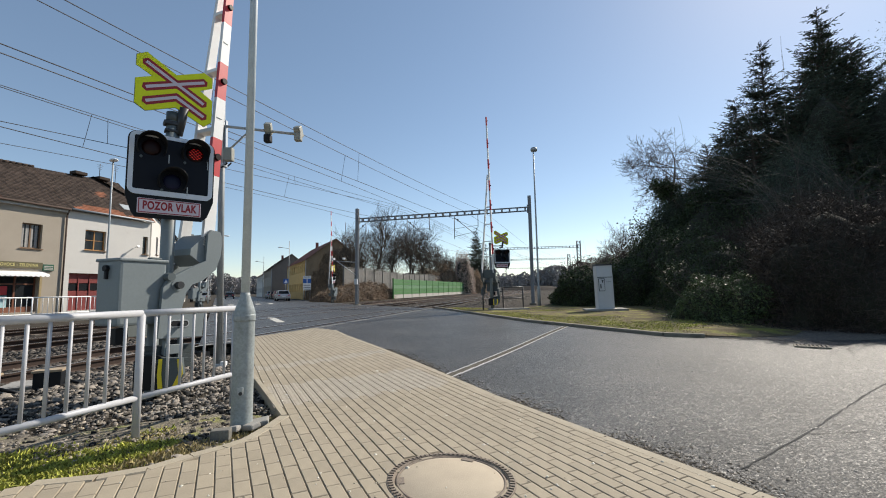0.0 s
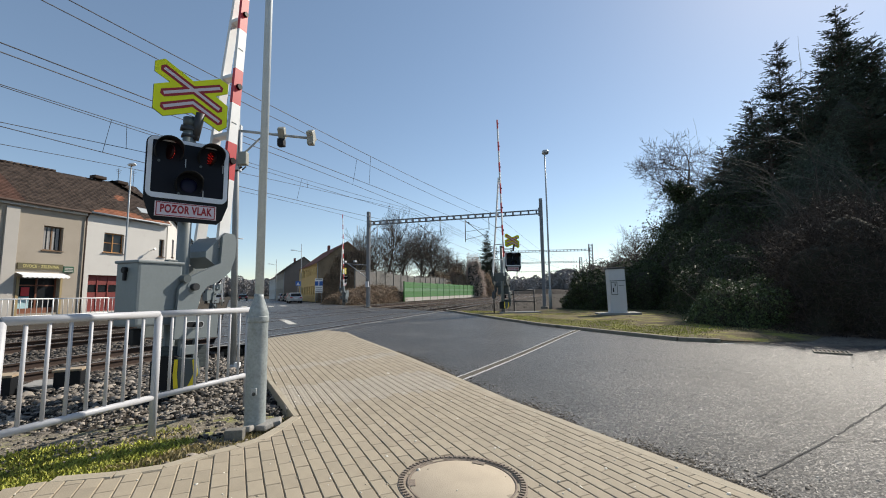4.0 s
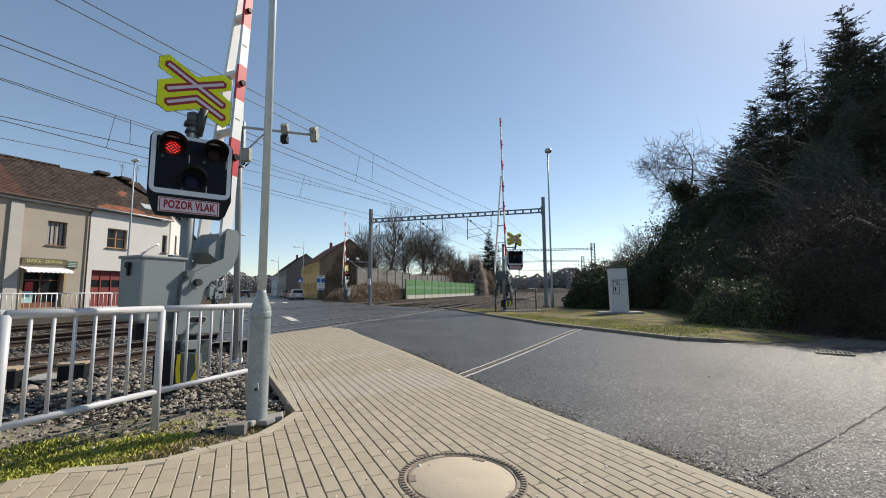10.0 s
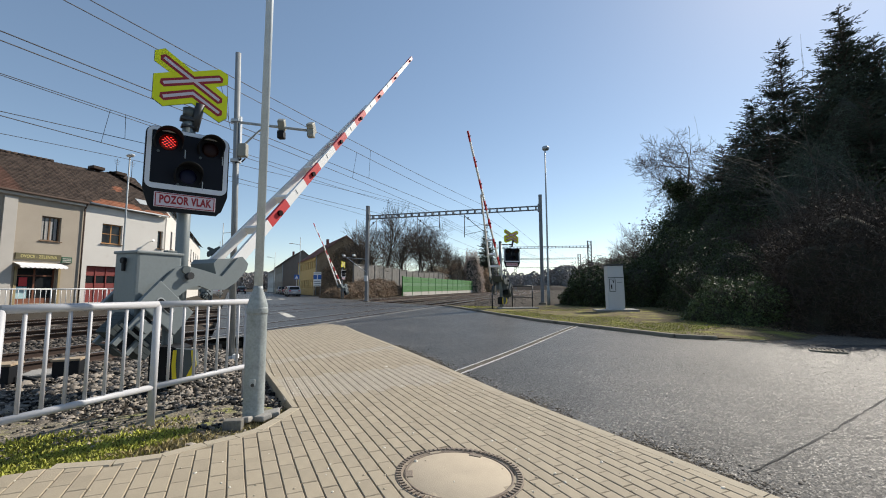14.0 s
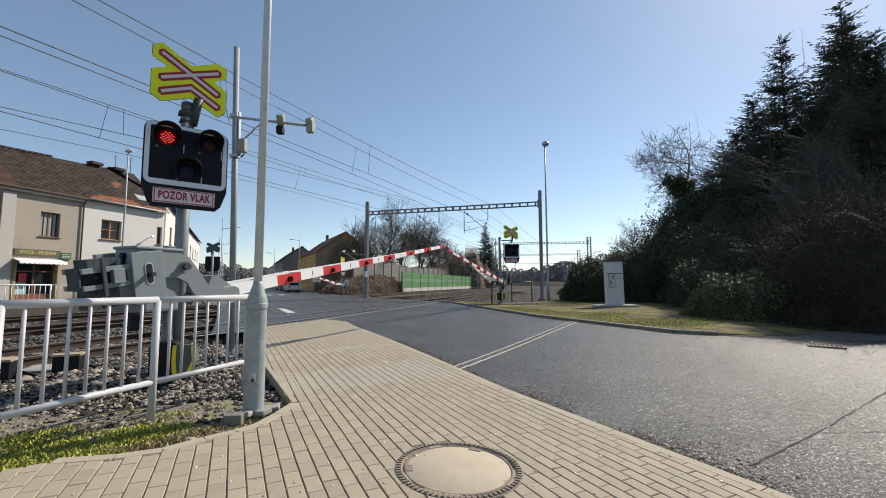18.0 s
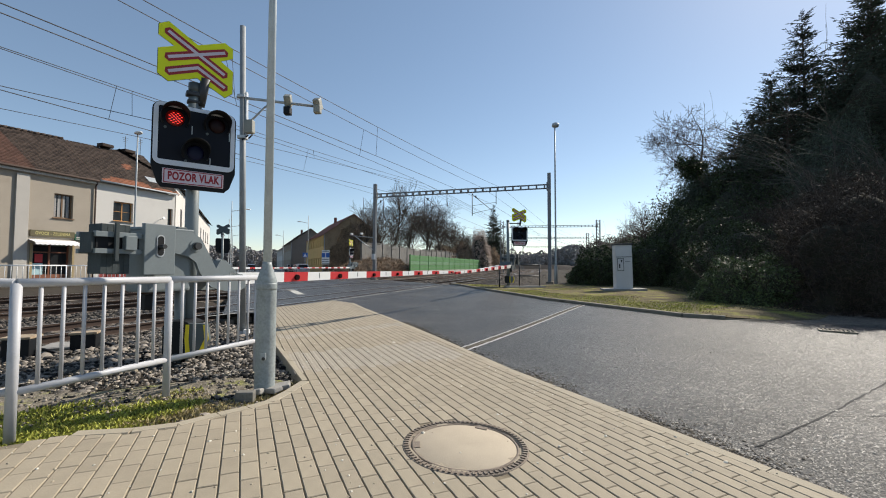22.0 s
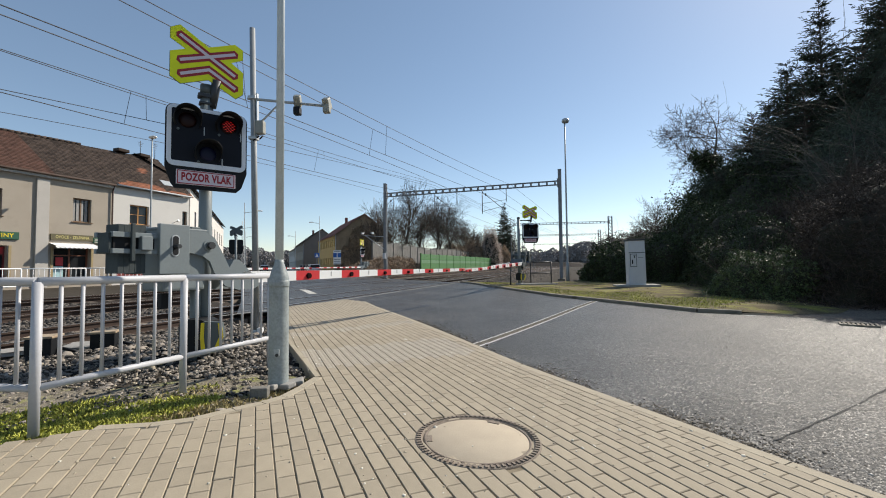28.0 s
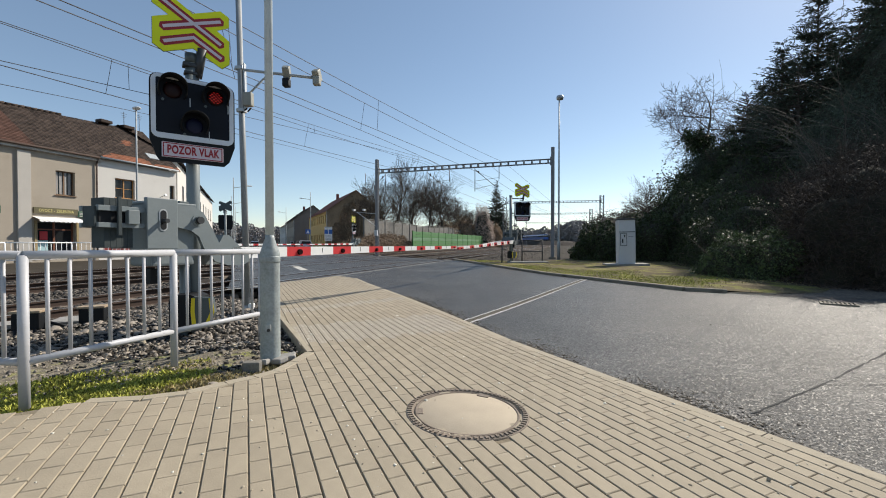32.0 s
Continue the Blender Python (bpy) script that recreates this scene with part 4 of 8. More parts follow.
def barrier(m, label, mirror=1.0):
    """A crossing barrier; returns the thing and its moving arm."""
    t = thing("crossing_barrier", m, label, "crossing barrier", "crossing barriers")
    Y = lambda y: y * mirror
    bm = bmesh.new()
    tube(bm, (-0.10, Y(0.10), -0.1), (-0.10, Y(0.10), 1.30), 0.06, seg=20)
    part("stand", bm, M_GREY, t)
    bm = bmesh.new()
    box(bm, (-0.36, Y(0.11), PIVOT - 0.18), (0.52, 0.40, 0.74), bevel=0.03)
    hs = part("drive_housing", bm, M_GREY, t, "grey painted steel drive housing")
    bm = bmesh.new()
    box(bm, (-0.36, Y(0.11), PIVOT + 0.185), (0.55, 0.43, 0.035), bevel=0.012)
    part("housing_lid", bm, M_GREY, hs)
    bm = bmesh.new()
    tube(bm, (-0.62, Y(0.12), PIVOT + 0.09), (-0.66, Y(0.12), PIVOT + 0.09), 0.035, seg=8)
    box(bm, (-0.635, Y(0.12), PIVOT + 0.04), (0.03, 0.04, 0.14), bevel=0.01)
    part("latch", bm, M_BLACK, hs)
    bm = bmesh.new()
    box(bm, (-0.22, Y(-0.04), PIVOT + 0.21), (0.12, 0.08, 0.04), bevel=0.01)
    part("hinge", bm, M_GREYD, hs)
    bm = bmesh.new()
    box(bm, (-0.48, Y(0.12), PIVOT - 0.67), (0.13, 0.15, 0.18), bevel=0.01)
    part("cable_inlet", bm, M_BLACK, hs)
    bm = bmesh.new()
    tube(bm, (-0.1, Y(-0.18), PIVOT), (-0.1, Y(0.44), PIVOT), 0.05, seg=14)
    part("axle", bm, M_GREYD, t)
    arm_pts = [(-0.42, 0.17), (-0.14, 0.17), (-0.02, 0.10), (0.10, -0.10), (0.24, -0.36), (0.60, -0.36), (0.66, -0.40), (0.66, -0.54), (0.58, -0.58), (0.34, -0.58), (0.14, -0.52), (-0.02, -0.34), (-0.08, -0.20), (-0.18, -0.13), (-0.42, -0.08)]
    bm = bmesh.new()
    for y in (-0.15, 0.36):
        prism(bm, arm_pts, lambda a, b, c: Vector((a, Y(y + c), b)), 0.045)
    tube(bm, (-0.1, Y(-0.16), 0), (-0.1, Y(0.42), 0), 0.075, seg=14)
    arm = part("boom_arm", bm, M_GREY, t, "grey steel rocker carrying the boom and counterweights")
    arm.matrix_basis = pose(0, 0, PIVOT)
    # cross cover between the side plates
    bm = bmesh.new()
    prism(bm, [(0.18, -0.37), (0.30, -0.17), (0.38, -0.17), (0.60, -0.37)], lambda a, b, c: Vector((a, Y(-0.10 + c), b)), 0.45)
    part("cover_plate", bm, M_GREY, arm)
    # slotted plates
    for y in (-0.22, 0.41):
        bm = bmesh.new()
        box(bm, (-0.56, Y(y + 0.03), -0.06), (0.34, 0.06, 0.57), bevel=0.008)
        pl = part("end_plate", bm, M_GREY, arm)
    bm = bmesh.new()
    prism(bm, rounded(0.09, 0.25, 0.044, 5, -0.56, -0.02), lambda a, b, c: Vector((a, Y(-0.223 - c), b)), 0.004)
    part("slot_rim", bm, M_GALV, arm)
    bm = bmesh.new()
    prism(bm, rounded(0.065, 0.22, 0.032, 5, -0.56, -0.02), lambda a, b, c: Vector((a, Y(-0.2275 - c), b)), 0.003)
    part("slot", bm, M_BLACK, arm)
    bm = bmesh.new()
    tube(bm, (-0.565, Y(-0.22), -0.03), (-0.565, Y(-0.31), -0.03), 0.026, seg=8)
    part("bolt", bm, M_DARKM, arm)
    bm = bmesh.new()
    tube(bm, (-0.1, Y(-0.15), 0), (-0.1, Y(-0.22), 0), 0.045, seg=10)
    part("bolt", bm, M_DARKM, arm)
    # counterweights
    for y in (-0.16, 0.14):
        for z, h in ((0.078, 0.055), (-0.095, 0.05)):
            bm = bmesh.new()
            box(bm, (-0.95, Y(y), z), (0.44, 0.05, h), bevel=0.004)
            part("weight_rail", bm, M_GREY, arm)
    bm = bmesh.new()
    box(bm, (-0.95, Y(-0.142), -0.008), (0.40, 0.02, 0.118))
    part("weight_recess", bm, M_BLACK, arm)
    for k in range(5):
        bm = bmesh.new()
        box(bm, (-1.065 + k * 0.054, Y(-0.01), -0.07), (0.053, 0.23, 0.52), bevel=0.004)
        part("counterweight", bm, M_WEIGHT, arm)
    bm = bmesh.new()
    box(bm, (-0.99, Y(-0.20), 0.0), (0.035, 0.03, 0.40), bevel=0.004)
    part("clamp_bar", bm, M_WEIGHT, arm)
    bm = bmesh.new()
    box(bm, (-0.86, Y(-0.19), -0.005), (0.11, 0.07, 0.15), bevel=0.006)
    part("clamp_box", bm, M_GREY, arm)
    bm = bmesh.new()
    box(bm, (-1.18, Y(-0.05), -0.01), (0.02, 0.20, 0.21), bevel=0.004)
    part("weight_end_plate", bm, M_WEIGHT, arm)
    # boom: front beam with bands, rear beam closing in on it
    zc = -0.417
    ends = [0.45]
    for s in LAMPS:
        ends += [s - 0.27 if s < 6 else s - 0.25, s + 0.27 if s < 6 else s + 0.25]
    ends[-1] = 8.66
    for i, (a, b) in enumerate(zip(ends, ends[1:])):
        bm = bmesh.new()
        h0, h1 = 0.17 - 0.011 * a, 0.17 - 0.011 * b
        pts = [(a, -h0 / 2), (b, -h1 / 2), (b, h1 / 2), (a, h0 / 2)]
        prism(bm, pts, lambda p, q, c: Vector((p, Y(-0.10 + c), zc + q)), 0.05)
        part("red_band" if i % 2 else "white_band", bm, M_RED if i % 2 else M_WHITE, arm)
        if i % 2 == 0 and i > 0:
            bm = bmesh.new()
            box(bm, ((a + b) / 2, Y(-0.101), zc + 0.01), (0.012, 0.006, 0.08))
            part("strap", bm, M_GREYD, arm)
    for s in LAMPS:
        bm = bmesh.new()
        r = 0.056 - 0.004 * s
        tube(bm, (s, Y(-0.10), zc - 0.01), (s, Y(-0.135), zc - 0.01), r, r * 0.9, 14)
        part("boom_lamp", bm, M_LENSR, arm)
    bm = bmesh.new()
    v = [bm.verts.new((x, Y(y + w), zc + z)) for x, y, hh in ((0.45, 0.36, 0.075), (5.6, -0.045, 0.05)) for w in (0, 0.05) for z in (-hh, hh)]
    bmesh.ops.convex_hull(bm, input=bm.verts[:])
    part("rear_beam", bm, M_WHITE, arm)
    for s in (1.3, 2.1, 3.0, 3.9):
        y = 0.36 - 0.405 * (s - 0.45) / 5.15
        bm = bmesh.new()
        box(bm, (s, Y((y - 0.05) / 2), zc), (0.05, y + 0.05, 0.12))
        part("spacer", bm, M_WHITE, arm)
    return t, arm


BARRIERS = []


def darker(t):
    """Gives a barrier's grey parts a deeper grey."""
    for o in t.children_recursive:
        if o.data.materials[0] == M_GREY:
            o.data.materials[0] = M_GREYFAR
    return t


M_GREYFAR = material("darker_grey_machine_paint", (0.085, 0.10, 0.104), 0.6, vary=0.15, scale=3, fine=40, bump=0.05)


def boom_pose(theta, mirror=1.0):
    """The arm's pose in its barrier's space: raised by theta degrees."""
    return Matrix.Translation((0, 0, PIVOT)) @ Matrix.Rotation(radians(-theta), 4, "Y")


PHI = 90 - 22.53
BARRIERS.append(barrier(pose(-3.239, 4.882, -0.10, 0, 0, PHI), "grey crossing barrier with red and white boom"))
BARRIERS.append(barrier(pose(3.46, 22.6, 0.05, 0, 0, PHI + 180) @ Matrix.Diagonal((1, 1.45, 1.05, 1)), "grey crossing barrier with red and white boom", -1.0))
darker(BARRIERS[1][0])
BARRIERS.append(barrier(pose(pc.x + 0.2, pc.y + 0.1, -0.10, 0, 0, UV_TURN + 180), "grey crossing barrier beyond the tracks", -1.0))
BARRIERS.append(barrier(pose(pd.x, pd.y, -0.10, 0, 0, UV_TURN), "grey crossing barrier beyond the tracks"))


# ---------------------------------------------------------------- railings
def railing(pts, h, low, step, rad, label, mat, ext=0.0):
    """A tube railing through posts at pts (x, y, ground)."""
    o = Vector(pts[0])
    t = thing("railing", pose(*o), label, "railing", "railings")
    ps = [Vector(p) - o for p in pts]
    for p in ps:
        bm = bmesh.new()
        tube(bm, p - Vector((0, 0, 0.08)), p + Vector((0, 0, h)), rad, seg=14)
        part("post", bm, mat, t)
    for a, b in zip(ps, ps[1:]):
        for z, nm in ((h, "top_rail"), (low, "bottom_rail")):
            bm = bmesh.new()
            tube(bm, a + Vector((0, 0, z)), b + Vector((0, 0, z)), rad if nm == "top_rail" else rad * 0.85, seg=14)
            part(nm, bm, mat, t)
        n = max(2, round((b - a).length / step))
        for k in range(1, n):
            q = a.lerp(b, k / n)
            bm = bmesh.new()
            tube(bm, q + Vector((0, 0, low)), q + Vector((0, 0, h)), rad * 0.42, seg=8)
            part("baluster", bm, mat, t)
    return t


M_RAILING = material("pale_grey_railing_paint", (0.43, 0.435, 0.455), 0.5, 0.0, vary=0.06, scale=8, fine=60, bump=0.03, stain=(0.36, 0.36, 0.36), stain_scale=6, stain_at=0.66)
railing([(-5.05, 2.44, 0.075), (-3.94, 2.40, 0.07), (-2.825, 2.353, 0.06), (-2.496, 3.349, 0.052), (-2.167, 4.345, 0.045)], 1.025, 0.315, 0.135, 0.030, "pale grey tubular railing beside the pavement", M_RAILING)
fp = [from_uv(u, 28.5, 0.12) for u in (-20, -17, -14, -11, -8, -5, -2, 1, 4, 7, 10, 13, 16, 19, 22)]
railing([tuple(p) for p in fp], 1.06, 0.12, 0.24, 0.035, "white steel railing before the shop fronts", M_WHITE)

# ---------------------------------------------------------------- houses
def wall_with_holes(bm, x0, x1, z0, z1, holes, y0, y1):
    """A wall in the x-z plane from y0 (front) to y1, with rectangular openings (x0, x1, z0, z1)."""
    xs = sorted({x0, x1, *[h[0] for h in holes], *[h[1] for h in holes]})
    zs = sorted({z0, z1, *[h[2] for h in holes], *[h[3] for h in holes]})
    inside = lambda x, z: any(h[0] < x < h[1] and h[2] < z < h[3] for h in holes)
    V = {}
    def v(x, y, z):
        k = (round(x, 4), round(y, 4), round(z, 4))
        if k not in V:
            V[k] = bm.verts.new(k)
        return V[k]
    for a, b in zip(xs, xs[1:]):
        for c, d in zip(zs, zs[1:]):
            if inside((a + b) / 2, (c + d) / 2):
                continue
            bm.faces.new((v(a, y0, c), v(b, y0, c), v(b, y0, d), v(a, y0, d)))
            bm.faces.new((v(a, y1, d), v(b, y1, d), v(b, y1, c), v(a, y1, c)))
    for a, b, c, d in holes + [(x0, x1, z0, z1)]:
        bm.faces.new((v(a, y0, c), v(a, y0, d), v(a, y1, d), v(a, y1, c)))
        bm.faces.new((v(b, y0, c), v(b, y1, c), v(b, y1, d), v(b, y0, d)))
        bm.faces.new((v(a, y0, d), v(b, y0, d), v(b, y1, d), v(a, y1, d)))
        bm.faces.new((v(a, y0, c), v(a, y1, c), v(b, y1, c), v(b, y0, c)))
    bmesh.ops.recalc_face_normals(bm, faces=bm.faces[:])
    return bm


def window(parent, x0, x1, z0, z1, y, mat, mullions=1, bars=0, sill=True, curtain=False):
    """A window set back in its opening: frame, panes, sill."""
    w = 0.07
    bm = bmesh.new()
    for x in (x0 + w / 2, x1 - w / 2):
        box(bm, (x, y, (z0 + z1) / 2), (w, 0.06, z1 - z0))
    for z in (z0 + w / 2, z1 - w / 2):
        box(bm, ((x0 + x1) / 2, y, z), (x1 - x0 - 2 * w, 0.06, w))
    f = part("window", bm, mat, parent)
    for k in range(1, mullions + 1):
        bm = bmesh.new()
        box(bm, (x0 + (x1 - x0) * k / (mullions + 1), y, (z0 + z1) / 2), (w * 1.1, 0.06, z1 - z0 - 2 * w))
        part("mullion", bm, mat, f)
    for k in range(1, bars + 1):
        bm = bmesh.new()
        box(bm, ((x0 + x1) / 2, y - 0.002, z0 + (z1 - z0) * k / (bars + 1)), (x1 - x0 - 2 * w, 0.04, 0.035))
        part("glazing_bar", bm, mat, f)
    n = mullions + 1
    for k in range(n):
        bm = bmesh.new()
        a, b = x0 + (x1 - x0) * k / n, x0 + (x1 - x0) * (k + 1) / n
        box(bm, ((a + b) / 2, y + 0.012, (z0 + z1) / 2), (b - a - w, 0.012, z1 - z0 - w))
        part("pane", bm, M_GLASS, f)
    if curtain:
        bm = bmesh.new()
        steps = 24
        rows = []
        for k in range(steps + 1):
            x = x0 + 0.06 + (x1 - x0 - 0.12) * k / steps
            yy = y - 0.005 + 0.006 * math.sin(k * 1.7)
            rows.append((bm.verts.new((x, yy, z0 + 0.08)), bm.verts.new((x, yy, z1 - 0.08))))
        for k, (a, b) in enumerate(zip(rows, rows[1:])):
            if k % 6 < 4:
                bm.faces.new((a[0], b[0], b[1], a[1]))
        part("curtain", bm, M_CURT, f)
    if sill:
        bm = bmesh.new()
        box(bm, ((x0 + x1) / 2, y - 0.16, z0 - 0.03), (x1 - x0 + 0.16, 0.30, 0.05), bevel=0.01)
        part("sill", bm, M_WOOD, f)
    return f


def roof_slope(bm, x0, x1, eave, ridge, depth, y0, rows, per, wave=0.02):
    """Rows of lapped tiles from the eave up to the ridge."""
    n = rows
    for k in range(n):
        f0, f1 = k / n, (k + 1.12) / n
        ya, za = y0 + depth * f0, eave + (ridge - eave) * f0
        yb, zb = y0 + depth * f1, eave + (ridge - eave) * f1
        cols = max(1, int((x1 - x0) / per))
        for c in range(cols):
            a, b = x0 + (x1 - x0) * c / cols, x0 + (x1 - x0) * (c + 1) / cols
            j = random.uniform(-wave, wave)
            q = [bm.verts.new(p) for p in ((a, ya + j, za + 0.07 + j * 0.3), (b - 0.012, ya + j, za + 0.07 + j * 0.3), (b - 0.012, yb, zb + 0.02), (a, yb, zb + 0.02))]
            q2 = [bm.verts.new(p) for p in ((a, ya + j, za + 0.03), (b - 0.012, ya + j, za + 0.03))]
            bm.faces.new(q)
            bm.faces.new((q2[0], q2[1], q[1], q[0]))


M_OCHRE = material("ochre_render", (0.34, 0.26, 0.14), 0.9)
M_CREEP = material("creeper_stained_render", (0.30, 0.22, 0.14), 0.95, vary=0.4, scale=0.8, fine=8, bump=0.3)


def sag(bm):
    """The old ridge sinks away from the white house."""
    for v in bm.verts:
        if v.co.y > -0.3:
            v.co.z -= 0.055 * max(0.0, 26.0 - v.co.x) * min(1.0, (v.co.y + 0.35) / 4.6) * (1.0 if v.co.y < 4.6 else max(0.0, (9.2 - v.co.y) / 4.6))
    return bm


def front_houses():
    # beige house with shop
    X0, X1 = 4.0, 20.22
    t = thing("house", uv_pose(0, 33.0, 0.0), "beige rendered two-storey house with a shop and brown tiled roof", "house", "houses")
    holes = [(17.71, 18.81, 4.38, 6.02), (16.70, 18.80, 0.25, 2.55), (12.9, 14.1, 4.38, 6.02), (12.2, 14.4, 0.25, 2.6), (8.6, 9.8, 4.38, 6.02)]
    bm = bmesh.new()
    wall_with_holes(bm, X0, X1, -0.1, 7.25, holes, 0.0, 0.4)
    wall = part("wall", bm, M_BEIGE, t, "beige rough render")
    bm = bmesh.new()
    box(bm, ((X0 + X1) / 2, 9.0, 3.6), (X1 - X0, 0.3, 7.3))
    box(bm, (X0 + 0.2, 4.7, 3.6), (0.4, 8.3, 7.3))
    part("rear_wall", bm, M_BEIGE, t)
    bm = bmesh.new()
    box(bm, (16.02, -0.06, 3.45), (0.66, 0.12, 7.0), bevel=0.01)
    part("pilaster", bm, M_PALE, t)
    bm = bmesh.new()
    box(bm, ((X0 + X1) / 2, -0.10, 7.17), (X1 - X0, 0.28, 0.20), bevel=0.03)
    part("cornice", bm, M_PALE, t)
    bm = bmesh.new()
    tube(bm, (X0, -0.34, 7.30), (X1 - 0.02, -0.34, 7.30), 0.07, seg=8)
    part("gutter", bm, M_RAIL, t)
    bm = bmesh.new()
    tube(bm, (20.12, -0.30, 7.28), (20.12, -0.10, 6.9), 0.05, seg=8)
    tube(bm, (20.12, -0.10, 6.9), (20.12, -0.10, 0.1), 0.05, seg=8)
    part("downpipe", bm, M_RAIL, t)
    bm = bmesh.new()
    roof_slope(bm, 16.5, X1, 7.30, 11.15, 4.6, -0.35, 26, 0.26)
    part("roof", sag(bm), M_TILE, t, "dark brown worn clay tiles")["kind"] = "stuff"
    bm = bmesh.new()
    roof_slope(bm, X0 - 0.2, 16.5, 7.31, 11.16, 4.6, -0.35, 26, 0.26)
    part("roof", sag(bm), material("red_brown_roof_tile", (0.085, 0.045, 0.034), 0.9, vary=0.3, scale=3, fine=40, bump=0.3, island=0.8, spec=0.2), t, "red-brown clay tiles")["kind"] = "stuff"
    bm = bmesh.new()
    v = [bm.verts.new(p) for p in ((X0 - 0.2, -0.3, 7.27), (X1, -0.3, 7.27), (X1, 4.25, 11.12), (X0 - 0.2, 4.25, 11.12), (X1, 9.2, 7.27), (X0 - 0.2, 9.2, 7.27))]
    bm.faces.new(v[:4])
    bm.faces.new((v[3], v[2], v[4], v[5]))
    bm.faces.new((v[0], v[3], v[5]))
    bmesh.ops.subdivide_edges(bm, edges=bm.edges[:], cuts=7, use_grid_fill=True)
    part("roof_deck", sag(bm), M_WOOD, t)
    bm = bmesh.new()
    for k in range(46):
        tube(bm, (X0 - 0.2 + k * 0.36, 4.25, 11.20), (X0 - 0.2 + k * 0.36 + 0.38, 4.25, 11.23), 0.11, seg=8)
    part("ridge_tiles", sag(bm), M_TILE, t)["kind"] = "stuff"
    window(t, 17.71, 18.81, 4.38, 6.02, 0.22, M_WOOD, 1, 0, curtain=True)
    window(t, 12.9, 14.1, 4.38, 6.02, 0.22, M_WOOD, 1, 0, curtain=True)
    window(t, 8.6, 9.8, 4.38, 6.02, 0.22, M_WOOD, 1, 0, curtain=True)
    for x0, x1, doors in ((16.70, 18.80, M_WOOD), (12.2, 14.4, M_SHOPR)):
        bm = bmesh.new()
        box(bm, ((x0 + x1) / 2, 0.30, 2.05), (x1 - x0, 0.08, 0.08))
        for x in (x0 + 0.04, x0 + (x1 - x0) * 0.48, x1 - 0.04):
            box(bm, (x, 0.30, 1.40), (0.09, 0.08, 2.30))
        box(bm, ((x0 + x1) / 2, 0.30, 0.42), (x1 - x0, 0.07, 0.35))
        d = part("shop_door", bm, material("red_brown_shop_joinery", (0.20, 0.075, 0.04), 0.5) if doors is M_WOOD else doors, t, "glazed timber shop front")
        for k in range(2):
            bm = bmesh.new()
            box(bm, (x0 + (x1 - x0) * (0.25 + 0.5 * k), 0.33, 1.4), ((x1 - x0) * 0.44, 0.01, 2.2))
            part("pane", bm, M_GLASS, d)
        for s in (x0 - 0.11, x1 + 0.11):
            bm = bmesh.new()
            box(bm, (s, -0.02, 1.35), (0.13, 0.06, 2.5))
            part("door_surround", bm, M_OCHRE, t)
    bm = bmesh.new()
    box(bm, (17.15, 0.27, 1.65), (0.42, 0.02, 0.55), bevel=0.004)
    part("poster", bm, M_RED, t, "red poster behind the shop glass")
    bm = bmesh.new()
    box(bm, (17.10, 0.27, 0.95), (0.55, 0.02, 0.75), bevel=0.004)
    part("poster", bm, material("pale_blue_print", (0.35, 0.52, 0.55), 0.6), t, "pale blue poster behind the shop glass")
    # scalloped awning
    bm = bmesh.new()
    rows = []
    for k in range(41):
        x = 16.42 + 2.55 * k / 40
        sc = 0.06 * abs(math.sin(k * math.pi / 4))
        rows.append([bm.verts.new(p) for p in ((x, -0.02, 2.86), (x, -0.75, 2.66), (x, -0.77, 2.56 - sc))])
    for a, b in zip(rows, rows[1:]):
        for i in range(2):
            bm.faces.new((a[i], b[i], b[i + 1], a[i + 1]))
    aw = part("awning", bm, M_WHITE, t, "white scalloped shop awning")
    mod = aw.modifiers.new("thick", "SOLIDIFY")
    mod.thickness = 0.012
    # sign boards: words left as strokes where they cannot be read
    bm = bmesh.new()
    box(bm, (17.70, -0.05, 3.27), (2.44, 0.08, 0.40), bevel=0.01)
    sg = part("shop_sign", bm, M_SIGNBRN, t, "dark olive shop sign with gold lettering")
    letters("OVOCE - ZELENINA", 0.27, M_GOLD, sg, Matrix.Translation((17.70, -0.094, 3.27)) @ Matrix.Rotation(math.pi / 2, 4, "X") @ Matrix.Diagonal((0.74, 1, 1, 1)))
    bm = bmesh.new()
    box(bm, (19.25, -0.05, 3.16), (0.62, 0.10, 0.42), bevel=0.01)
    sg = part("small_sign", bm, M_DKGREEN, t, "dark green sign with pale bars")
    for z in (3.24, 3.13, 3.02):
        bm = bmesh.new()
        box(bm, (19.25, -0.104, z), (0.5, 0.006, 0.05))
        part("bar", bm, M_PALE, sg)
    bm = bmesh.new()
    box(bm, (13.65, -0.05, 3.20), (2.5, 0.08, 0.46), bevel=0.01)
    sg = part("shop_sign", bm, M_DKGREEN, t, "dark green shop sign with yellow lettering")
    letters("POTRAVINY", 0.34, M_YSTRIPE, sg, Matrix.Translation((13.65, -0.094, 3.20)) @ Matrix.Rotation(math.pi / 2, 4, "X"))
    bm = bmesh.new()
    box(bm, (13.3, 0.24, 2.30), (2.0, 0.02, 0.42), bevel=0.004)
    part("poster", bm, M_RED, t, "red panel over the shop door")
    # white house
    X0, X1 = 20.24, 26.35
    t = thing("house", uv_pose(0, 33.0, 0.0), "white rendered two-storey house with orange patches on its tiled roof", "house", "houses")
    holes = [(21.41, 22.85, 4.57, 6.06), (25.75, 26.2, 4.57, 6.06), (20.55, 24.3, 0.2, 2.85)]
    bm = bmesh.new()
    wall_with_holes(bm, X0, X1, -0.1, 7.30, holes, 0.0, 0.4)
    part("wall", bm, M_WHITEW, t, "white smooth render")
